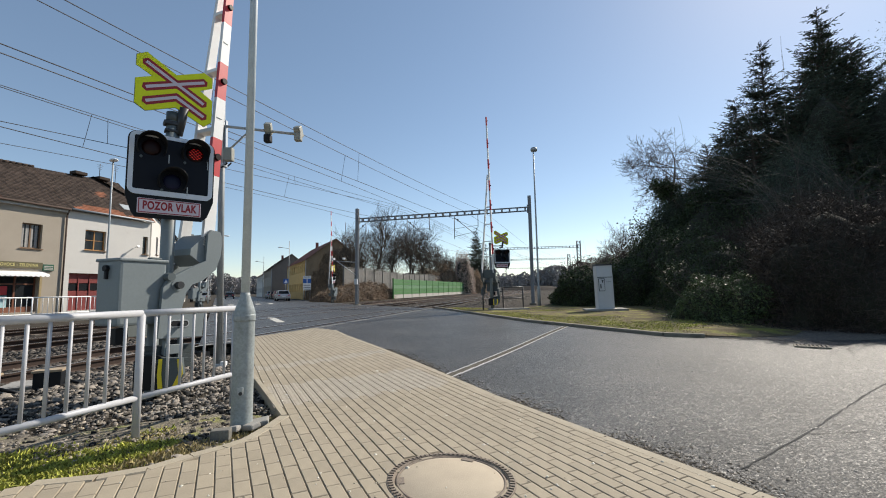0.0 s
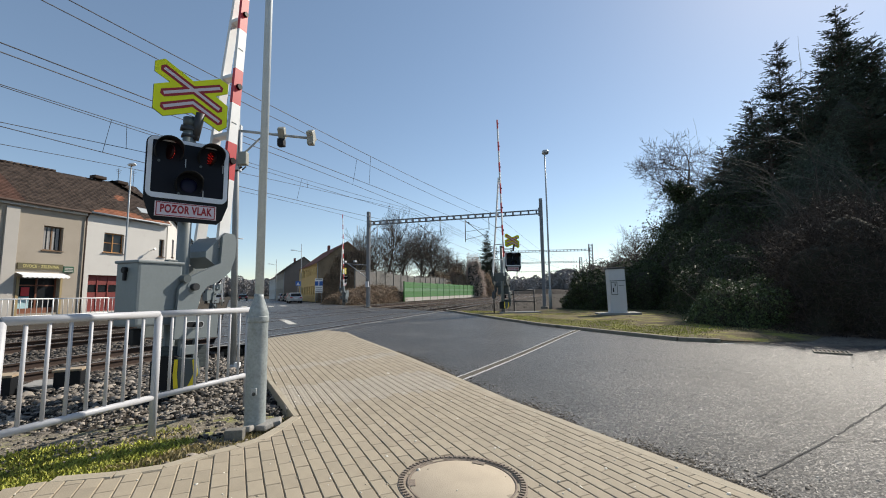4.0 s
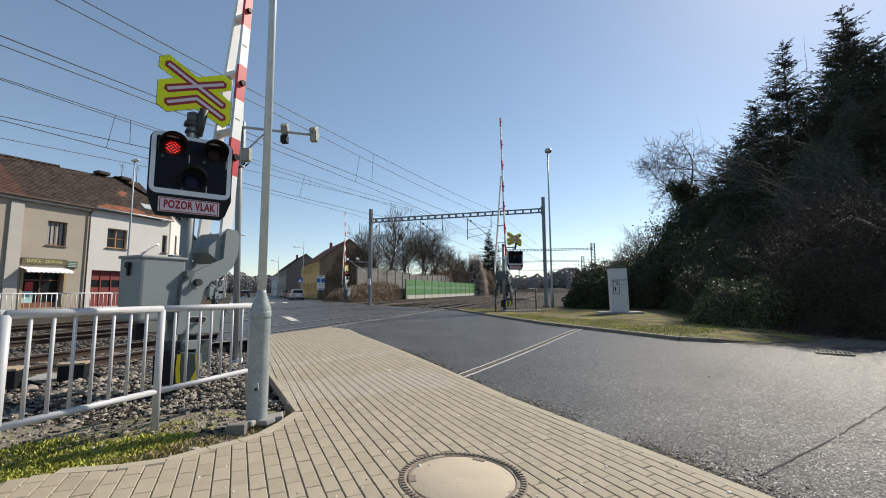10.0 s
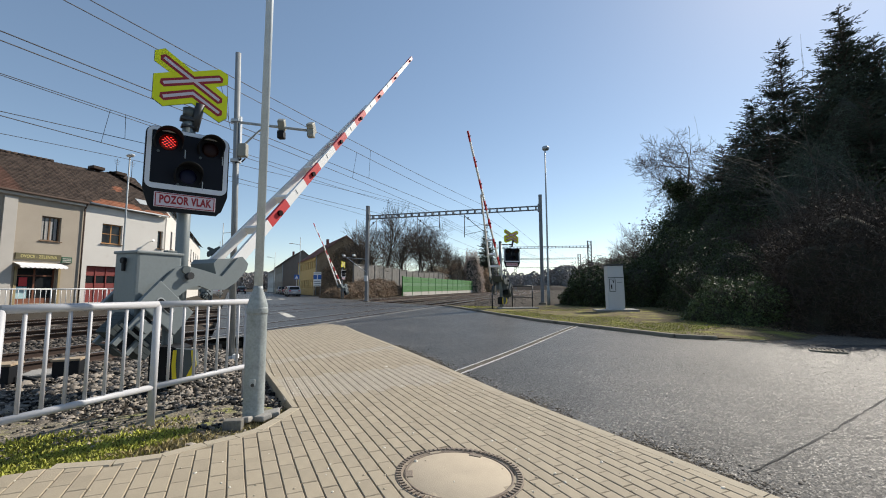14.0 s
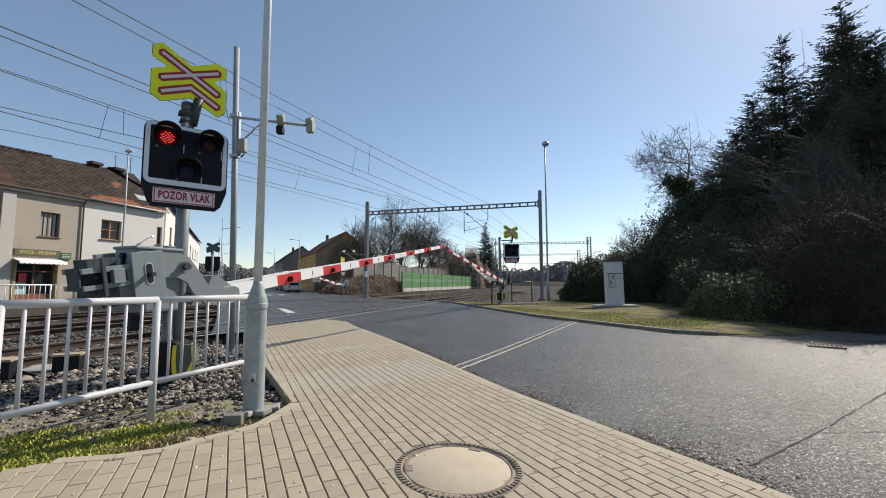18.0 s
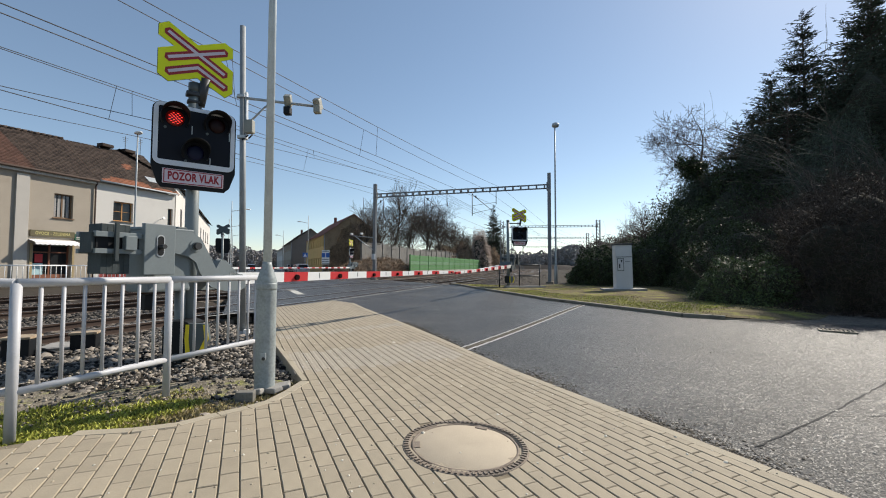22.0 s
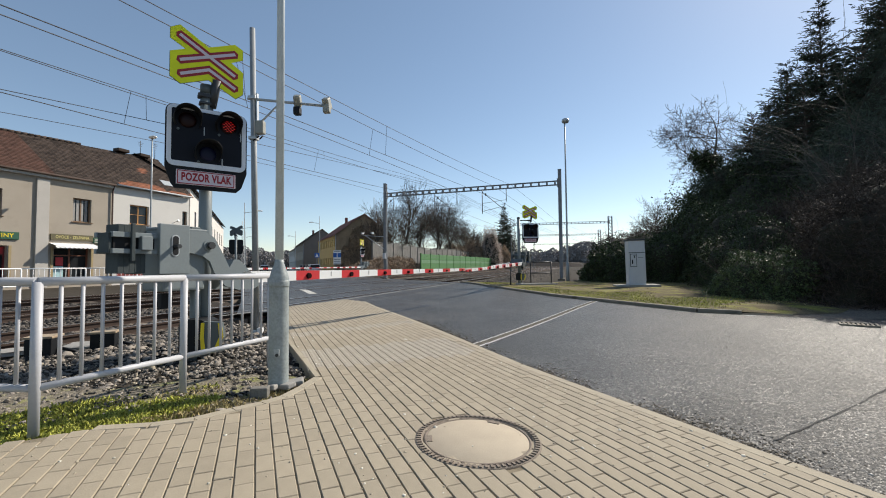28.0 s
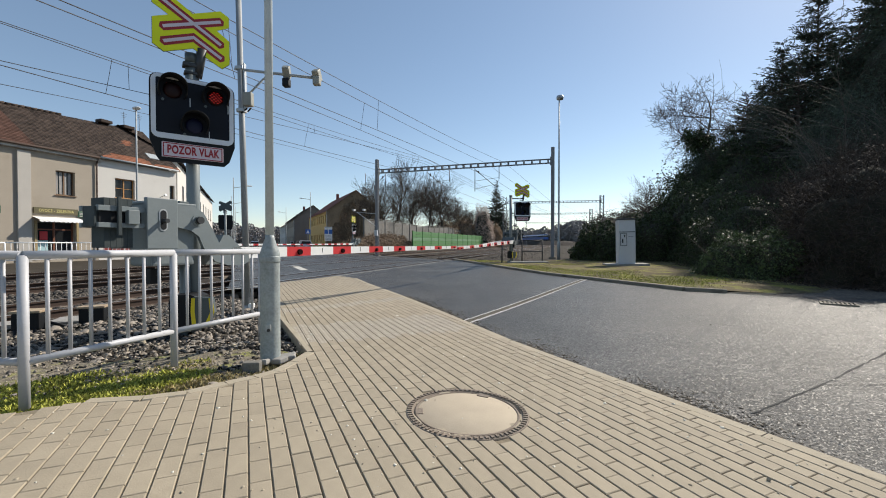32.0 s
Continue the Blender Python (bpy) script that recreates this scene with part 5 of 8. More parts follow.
    bm = bmesh.new()
    box(bm, ((X0 + X1) / 2, 9.0, 3.6), (X1 - X0, 0.3, 7.3))
    part("rear_wall", bm, M_WHITEW, t)
    bm = bmesh.new()
    pts = [(0.4, -0.1), (9.0, -0.1), (9.0, 7.25), (4.6, 11.0), (0.4, 7.3)]
    prism(bm, pts, lambda a, b, c: Vector((X1 - 0.4 + c, a, b)), 0.4)
    part("gable_wall", bm, M_WHITEW, t)
    bm = bmesh.new()
    tube(bm, (X0, -0.34, 7.36), (X1, -0.34, 7.36), 0.07, seg=8)
    part("gutter", bm, M_GALVD, t)
    bm = bmesh.new()
    roof_slope(bm, X0, X1 + 0.2, 7.32, 11.15, 4.6, -0.35, 26, 0.26)
    for f in bm.faces:
        c = f.calc_center_median()
        if noise.noise(Vector((c.x * 0.7, c.z * 1.1, 3.1))) + (0.25 if c.z < 8.0 else -0.25) > 0.22:
            f.material_index = 1
    sag(bm)
    part("roof", finish(bm, "roof", [M_TILE, M_TILEO]), None, t, "brown clay tiles with orange replacements")["kind"] = "stuff"
    bm = bmesh.new()
    v = [bm.verts.new(p) for p in ((X0, -0.3, 7.29), (X1 + 0.2, -0.3, 7.29), (X1 + 0.2, 4.25, 11.12), (X0, 4.25, 11.12), (X1 + 0.2, 9.2, 7.29), (X0, 9.2, 7.29))]
    bm.faces.new(v[:4])
    bm.faces.new((v[3], v[2], v[4], v[5]))
    bmesh.ops.subdivide_edges(bm, edges=bm.edges[:], cuts=7, use_grid_fill=True)
    part("roof_deck", sag(bm), M_WOOD, t)
    bm = bmesh.new()
    box(bm, (25.0, 0.92, 8.42), (0.95, 0.75, 0.06), Euler((math.atan2(3.83, 4.6), 0, 0)).to_matrix())
    part("skylight", bm, M_GALVD, t)
    for u in (23.3, 25.1):
        bm = bmesh.new()
        box(bm, (u, 4.1, 11.16), (0.9, 0.7, 0.26), bevel=0.05)
        part("roof_vent", bm, M_TILE, t)
    for u, hgt in ((25.0, 1.3), (26.3, 1.5)):
        bm = bmesh.new()
        tube(bm, (u, 4.3, 11.1), (u, 4.3, 11.2 + hgt), 0.025, seg=6)
        for k in range(3):
            tube(bm, (u - 0.25 + 0.05 * k, 4.3, 11.2 + hgt - 0.15 - k * 0.16), (u + 0.25 - 0.05 * k, 4.3, 11.2 + hgt - 0.15 - k * 0.16), 0.014, seg=5)
        part("aerial", bm, M_DARKM, t)
    window(t, 21.41, 22.85, 4.57, 6.06, 0.2, M_OWOOD, 1, 1)
    window(t, 25.75, 26.2, 4.57, 6.06, 0.2, M_WOOD, 0, 0)
    bm = bmesh.new()
    box(bm, (22.42, 0.30, 0.9), (3.75, 0.06, 1.4))
    g = part("garage_door", bm, M_SHOPR, t, "dark red painted timber garage front")
    bm = bmesh.new()
    box(bm, (22.42, 0.30, 2.5), (3.75, 0.06, 0.7))
    part("fascia", bm, M_SHOPR, g)
    for k in range(6):
        bm = bmesh.new()
        box(bm, (20.6 + k * 0.73, 0.26, 1.5), (0.07, 0.06, 2.7))
        part("mullion", bm, M_SHOPR, g)
    for k in range(5):
        bm = bmesh.new()
        box(bm, (20.97 + k * 0.73, 0.31, 1.88), (0.6, 0.02, 0.5))
        part("pane", bm, M_GLASS, g)
    bm = bmesh.new()
    tube(bm, (25.0, -0.02, 5.02), (25.0, -0.45, 5.12), 0.03, seg=8)
    tube(bm, (25.0, -0.38, 5.08), (25.0, -0.55, 5.16), 0.07, 0.10, 10)
    part("wall_lamp", bm, M_WHITE, t)
    # row along the far street
    t = thing("house", (Matrix.Translation(from_rn(43.5, -5.7)) @ Matrix.Rotation(radians(RN_TURN), 4, "Z")), "pale street house row with many small windows", "house", "houses")
    holes = [(3 + k * 4.2, 4.2 + k * 4.2, z, z + 1.7) for k in range(9) for z in (1.2, 5.0)]
    bm = bmesh.new()
    wall_with_holes(bm, 0, 42, -0.1, 8.4, holes, 0.0, 0.4)
    part("wall", bm, M_WHITEW, t)
    for h in holes:
        window(t, *h, 0.2, M_WOOD, 1, 0)
    bm = bmesh.new()
    roof_slope(bm, -0.3, 42.2, 8.4, 11.2, 4.6, -0.4, 12, 0.5)
    part("roof", bm, M_TILE, t)["kind"] = "stuff"
    bm = bmesh.new()
    prism(bm, [(0.4, -0.1), (9.0, -0.1), (9.0, 8.3), (4.5, 11.2), (0.4, 8.4)], lambda a, b, c: Vector((c, a, b)), 0.3)
    box(bm, (21, 9.0, 4.1), (42, 0.3, 8.4))
    part("end_wall", bm, M_WHITEW, t)
    bm = bmesh.new()
    v = [bm.verts.new(p) for p in ((-0.3, 4.2, 11.2), (42.2, 4.2, 11.2), (42.2, 9.3, 8.3), (-0.3, 9.3, 8.3))]
    bm.faces.new(v)
    part("rear_roof", bm, M_TILE, t)


front_houses()


def gable_house(r0, n0, width, length, eave, ridge, wallm, gablem, roofm, label, wins):
    """A house beside the far street: local x across (n), y along the street; its gable faces the crossing."""
    p = from_rn(r0, n0)
    t = thing("house", pose(p.x, p.y, 0, 0, 0, RN_TURN - 90), label, "house", "houses")
    bm = bmesh.new()
    prism(bm, [(0, -0.1), (width, -0.1), (width, eave), (width / 2, ridge), (0, eave)], lambda a, b, c: Vector((a, c, b)), 0.35)
    part("gable_wall", bm, gablem, t)
    bm = bmesh.new()
    prism(bm, [(0, -0.1), (width, -0.1), (width, eave), (width / 2, ridge), (0, eave)], lambda a, b, c: Vector((a, length - 0.35 + c, b)), 0.35)
    part("rear_gable", bm, gablem, t)
    holes = [(0.6 + k * wins[0], 0.6 + k * wins[0] + 1.0, z, z + 1.5) for k in range(int((length - 2) / wins[0])) for z in wins[1]]
    R = Matrix.Rotation(math.pi / 2, 4, "Z")
    bm = bmesh.new()
    wall_with_holes(bm, 0.36, length - 0.36, -0.1, eave, holes, 0.0, 0.35)
    bm.transform(Matrix(((0, 1, 0, 0), (1, 0, 0, 0), (0, 0, 1, 0), (0, 0, 0, 1))))
    bmesh.ops.recalc_face_normals(bm, faces=bm.faces[:])
    part("street_wall", bm, wallm, t)
    for h in holes:
        bm = bmesh.new()
        box(bm, (0.2, (h[0] + h[1]) / 2, (h[2] + h[3]) / 2), (0.05, h[1] - h[0], h[3] - h[2]))
        w = part("window", bm, M_WOOD, t)
        for s in (-0.23, 0.23):
            bm = bmesh.new()
            box(bm, (0.165, (h[0] + h[1]) / 2 + s, (h[2] + h[3]) / 2), (0.02, 0.36, h[3] - h[2] - 0.16))
            part("pane", bm, M_GLASS, w)
    for s in (0, 1):
        bm = bmesh.new()
        x0, x1 = (-0.35, width / 2) if s == 0 else (width + 0.35, width / 2)
        z0 = eave - 0.25
        a = [bm.verts.new(q) for q in ((x0, -0.5, z0), (x0, length + 0.4, z0), (x1, length + 0.4, ridge + 0.06), (x1, -0.5, ridge + 0.06))]
        bm.faces.new(a)
        bmesh.ops.solidify(bm, geom=bm.faces[:], thickness=0.12)
        part("roof", bm, roofm, t)
    bm = bmesh.new()
    for k in (0.72,):
        box(bm, (width * 0.5, length * k, ridge + 0.4), (0.5, 0.6, 1.3), bevel=0.02)
    part("chimney", bm, M_TILER, t)
    bm = bmesh.new()
    tube(bm, (0.02, -0.08, eave - 0.1), (0.02, -0.08, 0.1), 0.06, seg=8)
    part("downpipe", bm, M_GALVD, t)
    return t


gable_house(71.8, 12.3, 10.0, 22.0, 6.7, 10.4, M_YELLOWW, M_CREEP, M_TILER, "yellow rendered house with dark red roof", (2.2, (1.2, 4.6)))
# gable coloured darker than the street wall, to stand for its shadow side
gable_house(101.4, 9.9, 8.6, 23.0, 6.8, 10.1, M_BEIGE, material("shaded_gable_render", (0.20, 0.18, 0.16), 0.92, vary=0.15, scale=0.8, fine=60, bump=0.2), M_TILE, "grey rendered house with dark brown roof", (2.6, (1.2, 4.8)))
gable_house(130.0, 10.6, 10.0, 26.0, 6.6, 9.8, M_WHITEW, M_WHITEW, M_TILER, "pale rendered house with dark red roof", (2.6, (1.2, 4.4)))


# ---------------------------------------------------------------- noise wall and old wall behind the tracks
def noise_wall():
    t = thing("noise_wall", uv_pose(58.2, 24.0, -0.05), "green noise barrier panels on a pale concrete base", "noise wall")
    for k in range(13):
        bm = bmesh.new()
        box(bm, (k * 4.1, 0, 1.55), (0.14, 0.20, 3.1))
        part("post", bm, M_GREEN, t)
        bm = bmesh.new()
        box(bm, (k * 4.1 + 2.05, 0, 0.3), (3.9, 0.14, 0.6))
        part("base_panel", bm, M_PALE, t)
        for j in range(5):
            bm = bmesh.new()
            box(bm, (k * 4.1 + 2.05, 0, 0.85 + j * 0.48), (3.94, 0.10, 0.46), bevel=0.03)
            part("panel", bm, M_GREEN if j not in (2,) else M_GREENT, t)


noise_wall()


M_OLDW = material("weathered_panel", (0.16, 0.152, 0.14), 0.95, vary=0.4, scale=1.5, fine=30, bump=0.4, island=0.4, stain=(0.26, 0.23, 0.20), stain_scale=0.9, stain_at=0.56)


def old_wall():
    t = thing("retaining_wall", uv_pose(53.0, 29.5, -0.1), "old weathered grey-brown panel wall above the bank", "wall")
    for k in range(24):
        x = k * 3.4
        z = 4.9 + 0.2 * math.sin(k * 0.7)
        bm = bmesh.new()
        box(bm, (x, 0, z / 2), (0.22, 0.26, z), bevel=0.02)
        part("post", bm, M_OLDW, t)
        bm = bmesh.new()
        box(bm, (x + 1.7, 0.03, z * 0.48), (3.2, 0.12, z * 0.92), bevel=0.01)
        part("panel", bm, M_OLDW, t)
        bm = bmesh.new()
        box(bm, (x + 1.7, 0.03, z * 0.97), (3.3, 0.2, 0.12), bevel=0.02)
        part("coping", bm, M_OLDW, t)


old_wall()


# ---------------------------------------------------------------- small roadside things
def cabinet():
    t = thing("equipment_cabinet", pose(8.45, 19.75, 0.16, 0, -1.0, -8), "pale grey metal equipment cabinet with dark flat roof", "cabinet")
    bm = bmesh.new()
    box(bm, (0, 0, 1.05), (0.74, 0.62, 2.1), bevel=0.012)
    part("body", bm, M_CAB, t)
    bm = bmesh.new()
    box(bm, (0, 0, 2.14), (0.82, 0.72, 0.07), bevel=0.012)
    part("roof", bm, M_DARKM, t)
    bm = bmesh.new()
    box(bm, (0, 0, -0.06), (1.9, 1.1, 0.14), bevel=0.02)
    part("plinth", bm, M_CONC, t)
    bm = bmesh.new()
    box(bm, (0.0, -0.318, 1.53), (0.70, 0.014, 0.035))
    part("door_seam", bm, M_GREYD, t)
    bm = bmesh.new()
    box(bm, (-0.16, -0.325, 1.17), (0.30, 0.03, 0.62), bevel=0.01)
    pn = part("control_panel", bm, M_GREYD, t, "framed panel with dark handset marks")
    bm = bmesh.new()
    box(bm, (-0.16, -0.343, 1.17), (0.24, 0.01, 0.56))
    part("panel_face", bm, M_CAB, pn)
    bm = bmesh.new()
    box(bm, (-0.12, -0.353, 1.38), (0.10, 0.012, 0.03))
    box(bm, (-0.12, -0.353, 1.33), (0.04, 0.012, 0.12))
    part("handle", bm, M_BLACK, pn)
    bm = bmesh.new()
    box(bm, (-0.21, -0.353, 1.10), (0.05, 0.012, 0.20))
    part("slot", bm, M_BLACK, pn)
    bm = bmesh.new()
    box(bm, (0.16, -0.318, 1.30), (0.22, 0.012, 0.02))
    part("label_bar", bm, M_GREYD, t)
    bm = bmesh.new()
    box(bm, (0.375, -0.1, 0.95), (0.03, 0.34, 1.5), bevel=0.006)
    part("side_trunking", bm, M_CAB, t)


cabinet()


def guard_rail():
    t = thing("guard_rail", pose(2.75, 22.0, 0.08, 0, 0, 8), "black steel pipe guard rail by the crossing signal", "guard rail")
    pts = [(0, 0), (1.2, 0.25), (2.3, 0.1)]
    for x, y in pts:
        bm = bmesh.new()
        tube(bm, (x, y, -0.05), (x, y, 1.25), 0.035, seg=8)
        part("post", bm, M_DARKM, t)
    for a, b in zip(pts[1:], pts[2:]):
        for z in (1.22, 0.62):
            bm = bmesh.new()
            tube(bm, (*a, z), (*b, z), 0.03, seg=8)
            part("rail", bm, M_DARKM, t)
    bm = bmesh.new()
    box(bm, (1.4, -0.1, 0.02), (2.2, 0.5, 0.12), bevel=0.02)
    part("plinth", bm, M_CONC, t)


guard_rail()


def point_box(x, y, z, turn):
    t = thing("cable_box", pose(x, y, z, 0, 0, turn), "black trackside cable box with tan rusted lid", "cable box", "cable boxes")
    bm = bmesh.new()
    box(bm, (0, 0, 0.23), (0.29, 0.26, 0.22), bevel=0.02)
    part("body", bm, M_BLACK, t)
    bm = bmesh.new()
    box(bm, (0, 0, 0.355), (0.32, 0.29, 0.03), bevel=0.008)
    part("lid", bm, material("rusty_tan_lid", (0.36, 0.28, 0.19), 0.8, vary=0.2, scale=8, stain=(0.2, 0.1, 0.05), stain_scale=6), t)
    for sx, sy in ((-0.10, -0.1), (0.10, -0.1), (-0.10, 0.1), (0.10, 0.1)):
        bm = bmesh.new()
        tube(bm, (sx, sy, -0.05), (sx, sy, 0.14), 0.035, seg=8)
        part("leg", bm, M_BLACK, t)
    bm = bmesh.new()
    tube(bm, (0.17, 0, 0.2), (0.42, 0.05, 0.10), 0.02, seg=6)
    tube(bm, (0.42, 0.05, 0.10), (0.9, 0.2, 0.02), 0.02, seg=6)
    part("conduit", bm, M_BLACK, t)


point_box(-5.50, 4.95, -0.08, 20)
point_box(-5.12, 5.48, -0.1, 24)


def concrete_slab(x, y, z, sx, sy, turn):
    t = thing("concrete_slab", pose(x, y, z, 2, -2, turn), "flat broken concrete slab in the ballast", "slab", "concrete slabs")
    bm = bmesh.new()
    box(bm, (0, 0, 0), (sx, sy, 0.07), bevel=0.012)
    for v in bm.verts:
        v.co += Vector((random.uniform(-0.03, 0.03), random.uniform(-0.03, 0.03), 0))
    part("slab", bm, M_CONC, t)


for x, y, z, a, b, c in ((-5.9, 6.1, -0.06, 0.7, 0.4, 20), (-3.15, 4.45, -0.04, 0.42, 0.22, 30), (-3.0, 4.15, -0.03, 0.25, 0.18, 5), (-2.45, 4.35, -0.03, 0.30, 0.16, 60), (-6.6, 5.6, -0.06, 0.5, 0.35, 40)):
    concrete_slab(x, y, z, a, b, c)


def info_sign():
    p = Vector((-17.6, 58.0, 0))
    t = thing("road_sign", pose(p.x, p.y, 0, 0, 0, 20), "white parking sign board with blue squares on two posts", "road sign")
    for s in (-0.42, 0.42):
        bm = bmesh.new()
        tube(bm, (s, 0, 0), (s, 0, 3.5), 0.04, seg=8)
        part("post", bm, M_GALV, t)
    bm = bmesh.new()
    box(bm, (0, -0.06, 2.45), (1.05, 0.04, 2.0), bevel=0.01)
    b = part("board", bm, M_WHITE, t)
    for s in (-0.3, 0.3):
        bm = bmesh.new()
        box(bm, (s, -0.085, 2.75), (0.48, 0.01, 0.62))
        part("symbol", bm, M_BLUE, b)
    for z in (3.3, 2.15, 1.85, 1.6):
        bm = bmesh.new()
        box(bm, (0, -0.085, z), (0.9, 0.01, 0.07))
        part("bar", bm, M_GREYD, b)
    for x, y in ((-21.6, 61.0),):
        t = thing("road_sign", pose(x, y, 0, 0, 0, 20), "blue pedestrian crossing sign on a post", "road sign", "blue signs")
        bm = bmesh.new()
        tube(bm, (0, 0, 0), (0, 0, 3.2), 0.035, seg=8)
        part("post", bm, M_GALV, t)
        bm = bmesh.new()
        box(bm, (0, -0.05, 2.85), (0.7, 0.03, 0.7), bevel=0.01)
        b = part("board", bm, M_BLUE, t)
        bm = bmesh.new()
        prism(bm, [(-0.25, 2.6), (0.25, 2.6), (0, 3.1)], lambda a, c, d: Vector((a, -0.068 - d, c)), 0.006)
        part("triangle", bm, M_WHITE, b)


info_sign()


def car(m, paint, label):
    t = thing("car", m, label, "car", "parked cars")
    # body section along x, half width w
    prof = [(-2.1, 0.35), (-2.12, 0.75), (-1.95, 0.95), (-1.5, 1.42), (-0.5, 1.50), (0.35, 1.45), (1.0, 1.0), (1.9, 0.85), (2.1, 0.6), (2.08, 0.35)]
    bm = bmesh.new()
    rows = []
    for y, k in ((-0.86, 0.0), (-0.80, 1.0), (0.80, 1.0), (0.86, 0.0)):
        rows.append([bm.verts.new((x * (1 if k else 0.99), y * (1 - 0.14 * max(0, z - 0.95) / 0.5), z if k else min(z, 0.9))) for x, z in prof])
    n = len(prof)
    for a, b in zip(rows, rows[1:]):
        for i in range(n):
            bm.faces.new((a[i], a[(i + 1) % n], b[(i + 1) % n], b[i]))
    bm.faces.new(rows[0][::-1])
    bm.faces.new(rows[-1])
    bmesh.ops.recalc_face_normals(bm, faces=bm.faces[:])
    part("body", bm, paint, t)
    for nm, pts in (("rear_window", [(-1.93, 1.0), (-1.53, 1.40)]), ("windscreen", [(0.97, 1.04), (0.40, 1.42)])):
        (x0, z0), (x1, z1) = pts
        bm = bmesh.new()
        d = 0.03 if x0 > 0 else -0.03
        v = [bm.verts.new(q) for q in ((x0 + d, -0.70, z0), (x0 + d, 0.70, z0), (x1 + d, 0.60, z1), (x1 + d, -0.60, z1))]
        bm.faces.new(v)
        bmesh.ops.solidify(bm, geom=bm.faces[:], thickness=0.02)
        part(nm, bm, M_GLASS, t)
    for s in (-1, 1):
        bm = bmesh.new()
        prism(bm, [(-1.5, 1.0), (0.75, 1.0), (0.3, 1.38), (-1.3, 1.38)], lambda a, b, c: Vector((a, s * (0.815 - 0.10 * (b - 0.95) / 0.43 - c * 0.0) + s * c, b)), 0.012)
        part("side_window", bm, M_GLASS, t)
        for x in (-1.3, 1.3):
            bm = bmesh.new()
            tube(bm, (x, s * 0.66, 0.31), (x, s * 0.88, 0.31), 0.31, seg=16)
            w = part("wheel", bm, M_RUBBER, t)
            bm = bmesh.new()
            tube(bm, (x, s * 0.87, 0.31), (x, s * 0.895, 0.31), 0.19, seg=12)
            part("rim", bm, M_GALV, w)
        bm = bmesh.new()
        box(bm, (-2.08, s * 0.62, 0.80), (0.08, 0.30, 0.16), bevel=0.02)
        part("tail_light", bm, M_RED, t)
    bm = bmesh.new()
    box(bm, (-2.125, 0, 0.62), (0.02, 0.50, 0.11))
    part("plate_bar", bm, M_WHITE, t)


for r, n, mt, lb in ((63.0, 7.6, M_CARSI, "silver parked car seen from behind"), (70.5, 8.6, M_CARDK, "dark parked car on the far street"), (77.0, 8.7, M_CARRD, "dark red parked car on the far street"), (83.5, 8.8, M_CARDK, "dark parked car on the far street"), (91.0, 8.8, M_CARSI, "silver parked car on the far street"), (74.0, -2.6, M_CARSI, "silver parked car by the street houses"), (82.0, -2.6, M_CARDK, "dark parked car by the street houses"), (100.0, 1.5, M_CARDK, "dark car on the far street")):
    p = from_rn(r, n)
    car(pose(p.x, p.y, 0.01, 0, 0, RN_TURN), mt, lb)


# ---------------------------------------------------------------- train
TRAIN = thing("train", pose(0, 0, 0), "blue and white electric train approaching", "train")


def build_train():
    for k, (x0, L, nm) in enumerate(((0, 16.0, "locomotive_body"), (16.6, 24.0, "coach_body"), (41.2, 24.0, "coach_body"))):
        bm = bmesh.new()
        pts = [(-1.45, 0.9), (1.45, 0.9), (1.48, 2.6), (1.30, 3.6), (0.7, 4.0), (-0.7, 4.0), (-1.30, 3.6), (-1.48, 2.6)]
        prism(bm, pts, lambda a, b, c: Vector((-x0 - c, a, b)), L)
        if k == 0:
            for v in bm.verts:
                if v.co.x > -0.1 and v.co.z > 2.4:
                    v.co.x -= 0.9
        b = part(nm, bm, M_TRAIN, TRAIN)
        bm = bmesh.new()
        box(bm, (-x0 - L / 2, 0, 2.75), (L * 0.9, 3.0, 0.7))
        part("window_band", bm, M_GLASS, b)
        bm = bmesh.new()
        box(bm, (-x0 - L / 2, 0, 3.5), (L * 0.96, 2.75, 0.3))
        part("white_band", bm, M_WHITE, b)
        for s in (0.2, 0.8):
            bm = bmesh.new()
            box(bm, (-x0 - L * s, 0, 0.50), (3.6, 2.2, 0.9), bevel=0.05)
            part("bogie", bm, M_DARKM, b)


build_train()


def embankment():
    """The rising line beyond the curve."""
    bm = bmesh.new()
    rows = []
    for k in range(30):
        y = 170 + k * 22
        x = 56 - (y - 244) * 0.07
        z = 2.5 * smoothstep(165, 225, y)
        rows.append([bm.verts.new((x + a, y, b)) for a, b in ((-7, -0.15), (-3, z - 0.15), (3, z - 0.15), (7, -0.15))])
    for a, b in zip(rows, rows[1:]):
        for i in range(3):
            bm.faces.new((a[i], a[i + 1], b[i + 1], b[i]))
    bmesh.ops.recalc_face_normals(bm, faces=bm.faces[:])
    tagged(part("embankment", bm, M_BALLAST), "dark gravel railway embankment in the distance", "embankment", kind="structure")


embankment()

# ---------------------------------------------------------------- vegetation helpers
RNG = np.random.default_rng(7)


def raw_mesh(name, verts, faces, mat):
    me = bpy.data.meshes.new(name)
    me.from_pydata([tuple(v) for v in verts], [], [tuple(f) for f in faces])
    me.materials.append(mat)
    return me


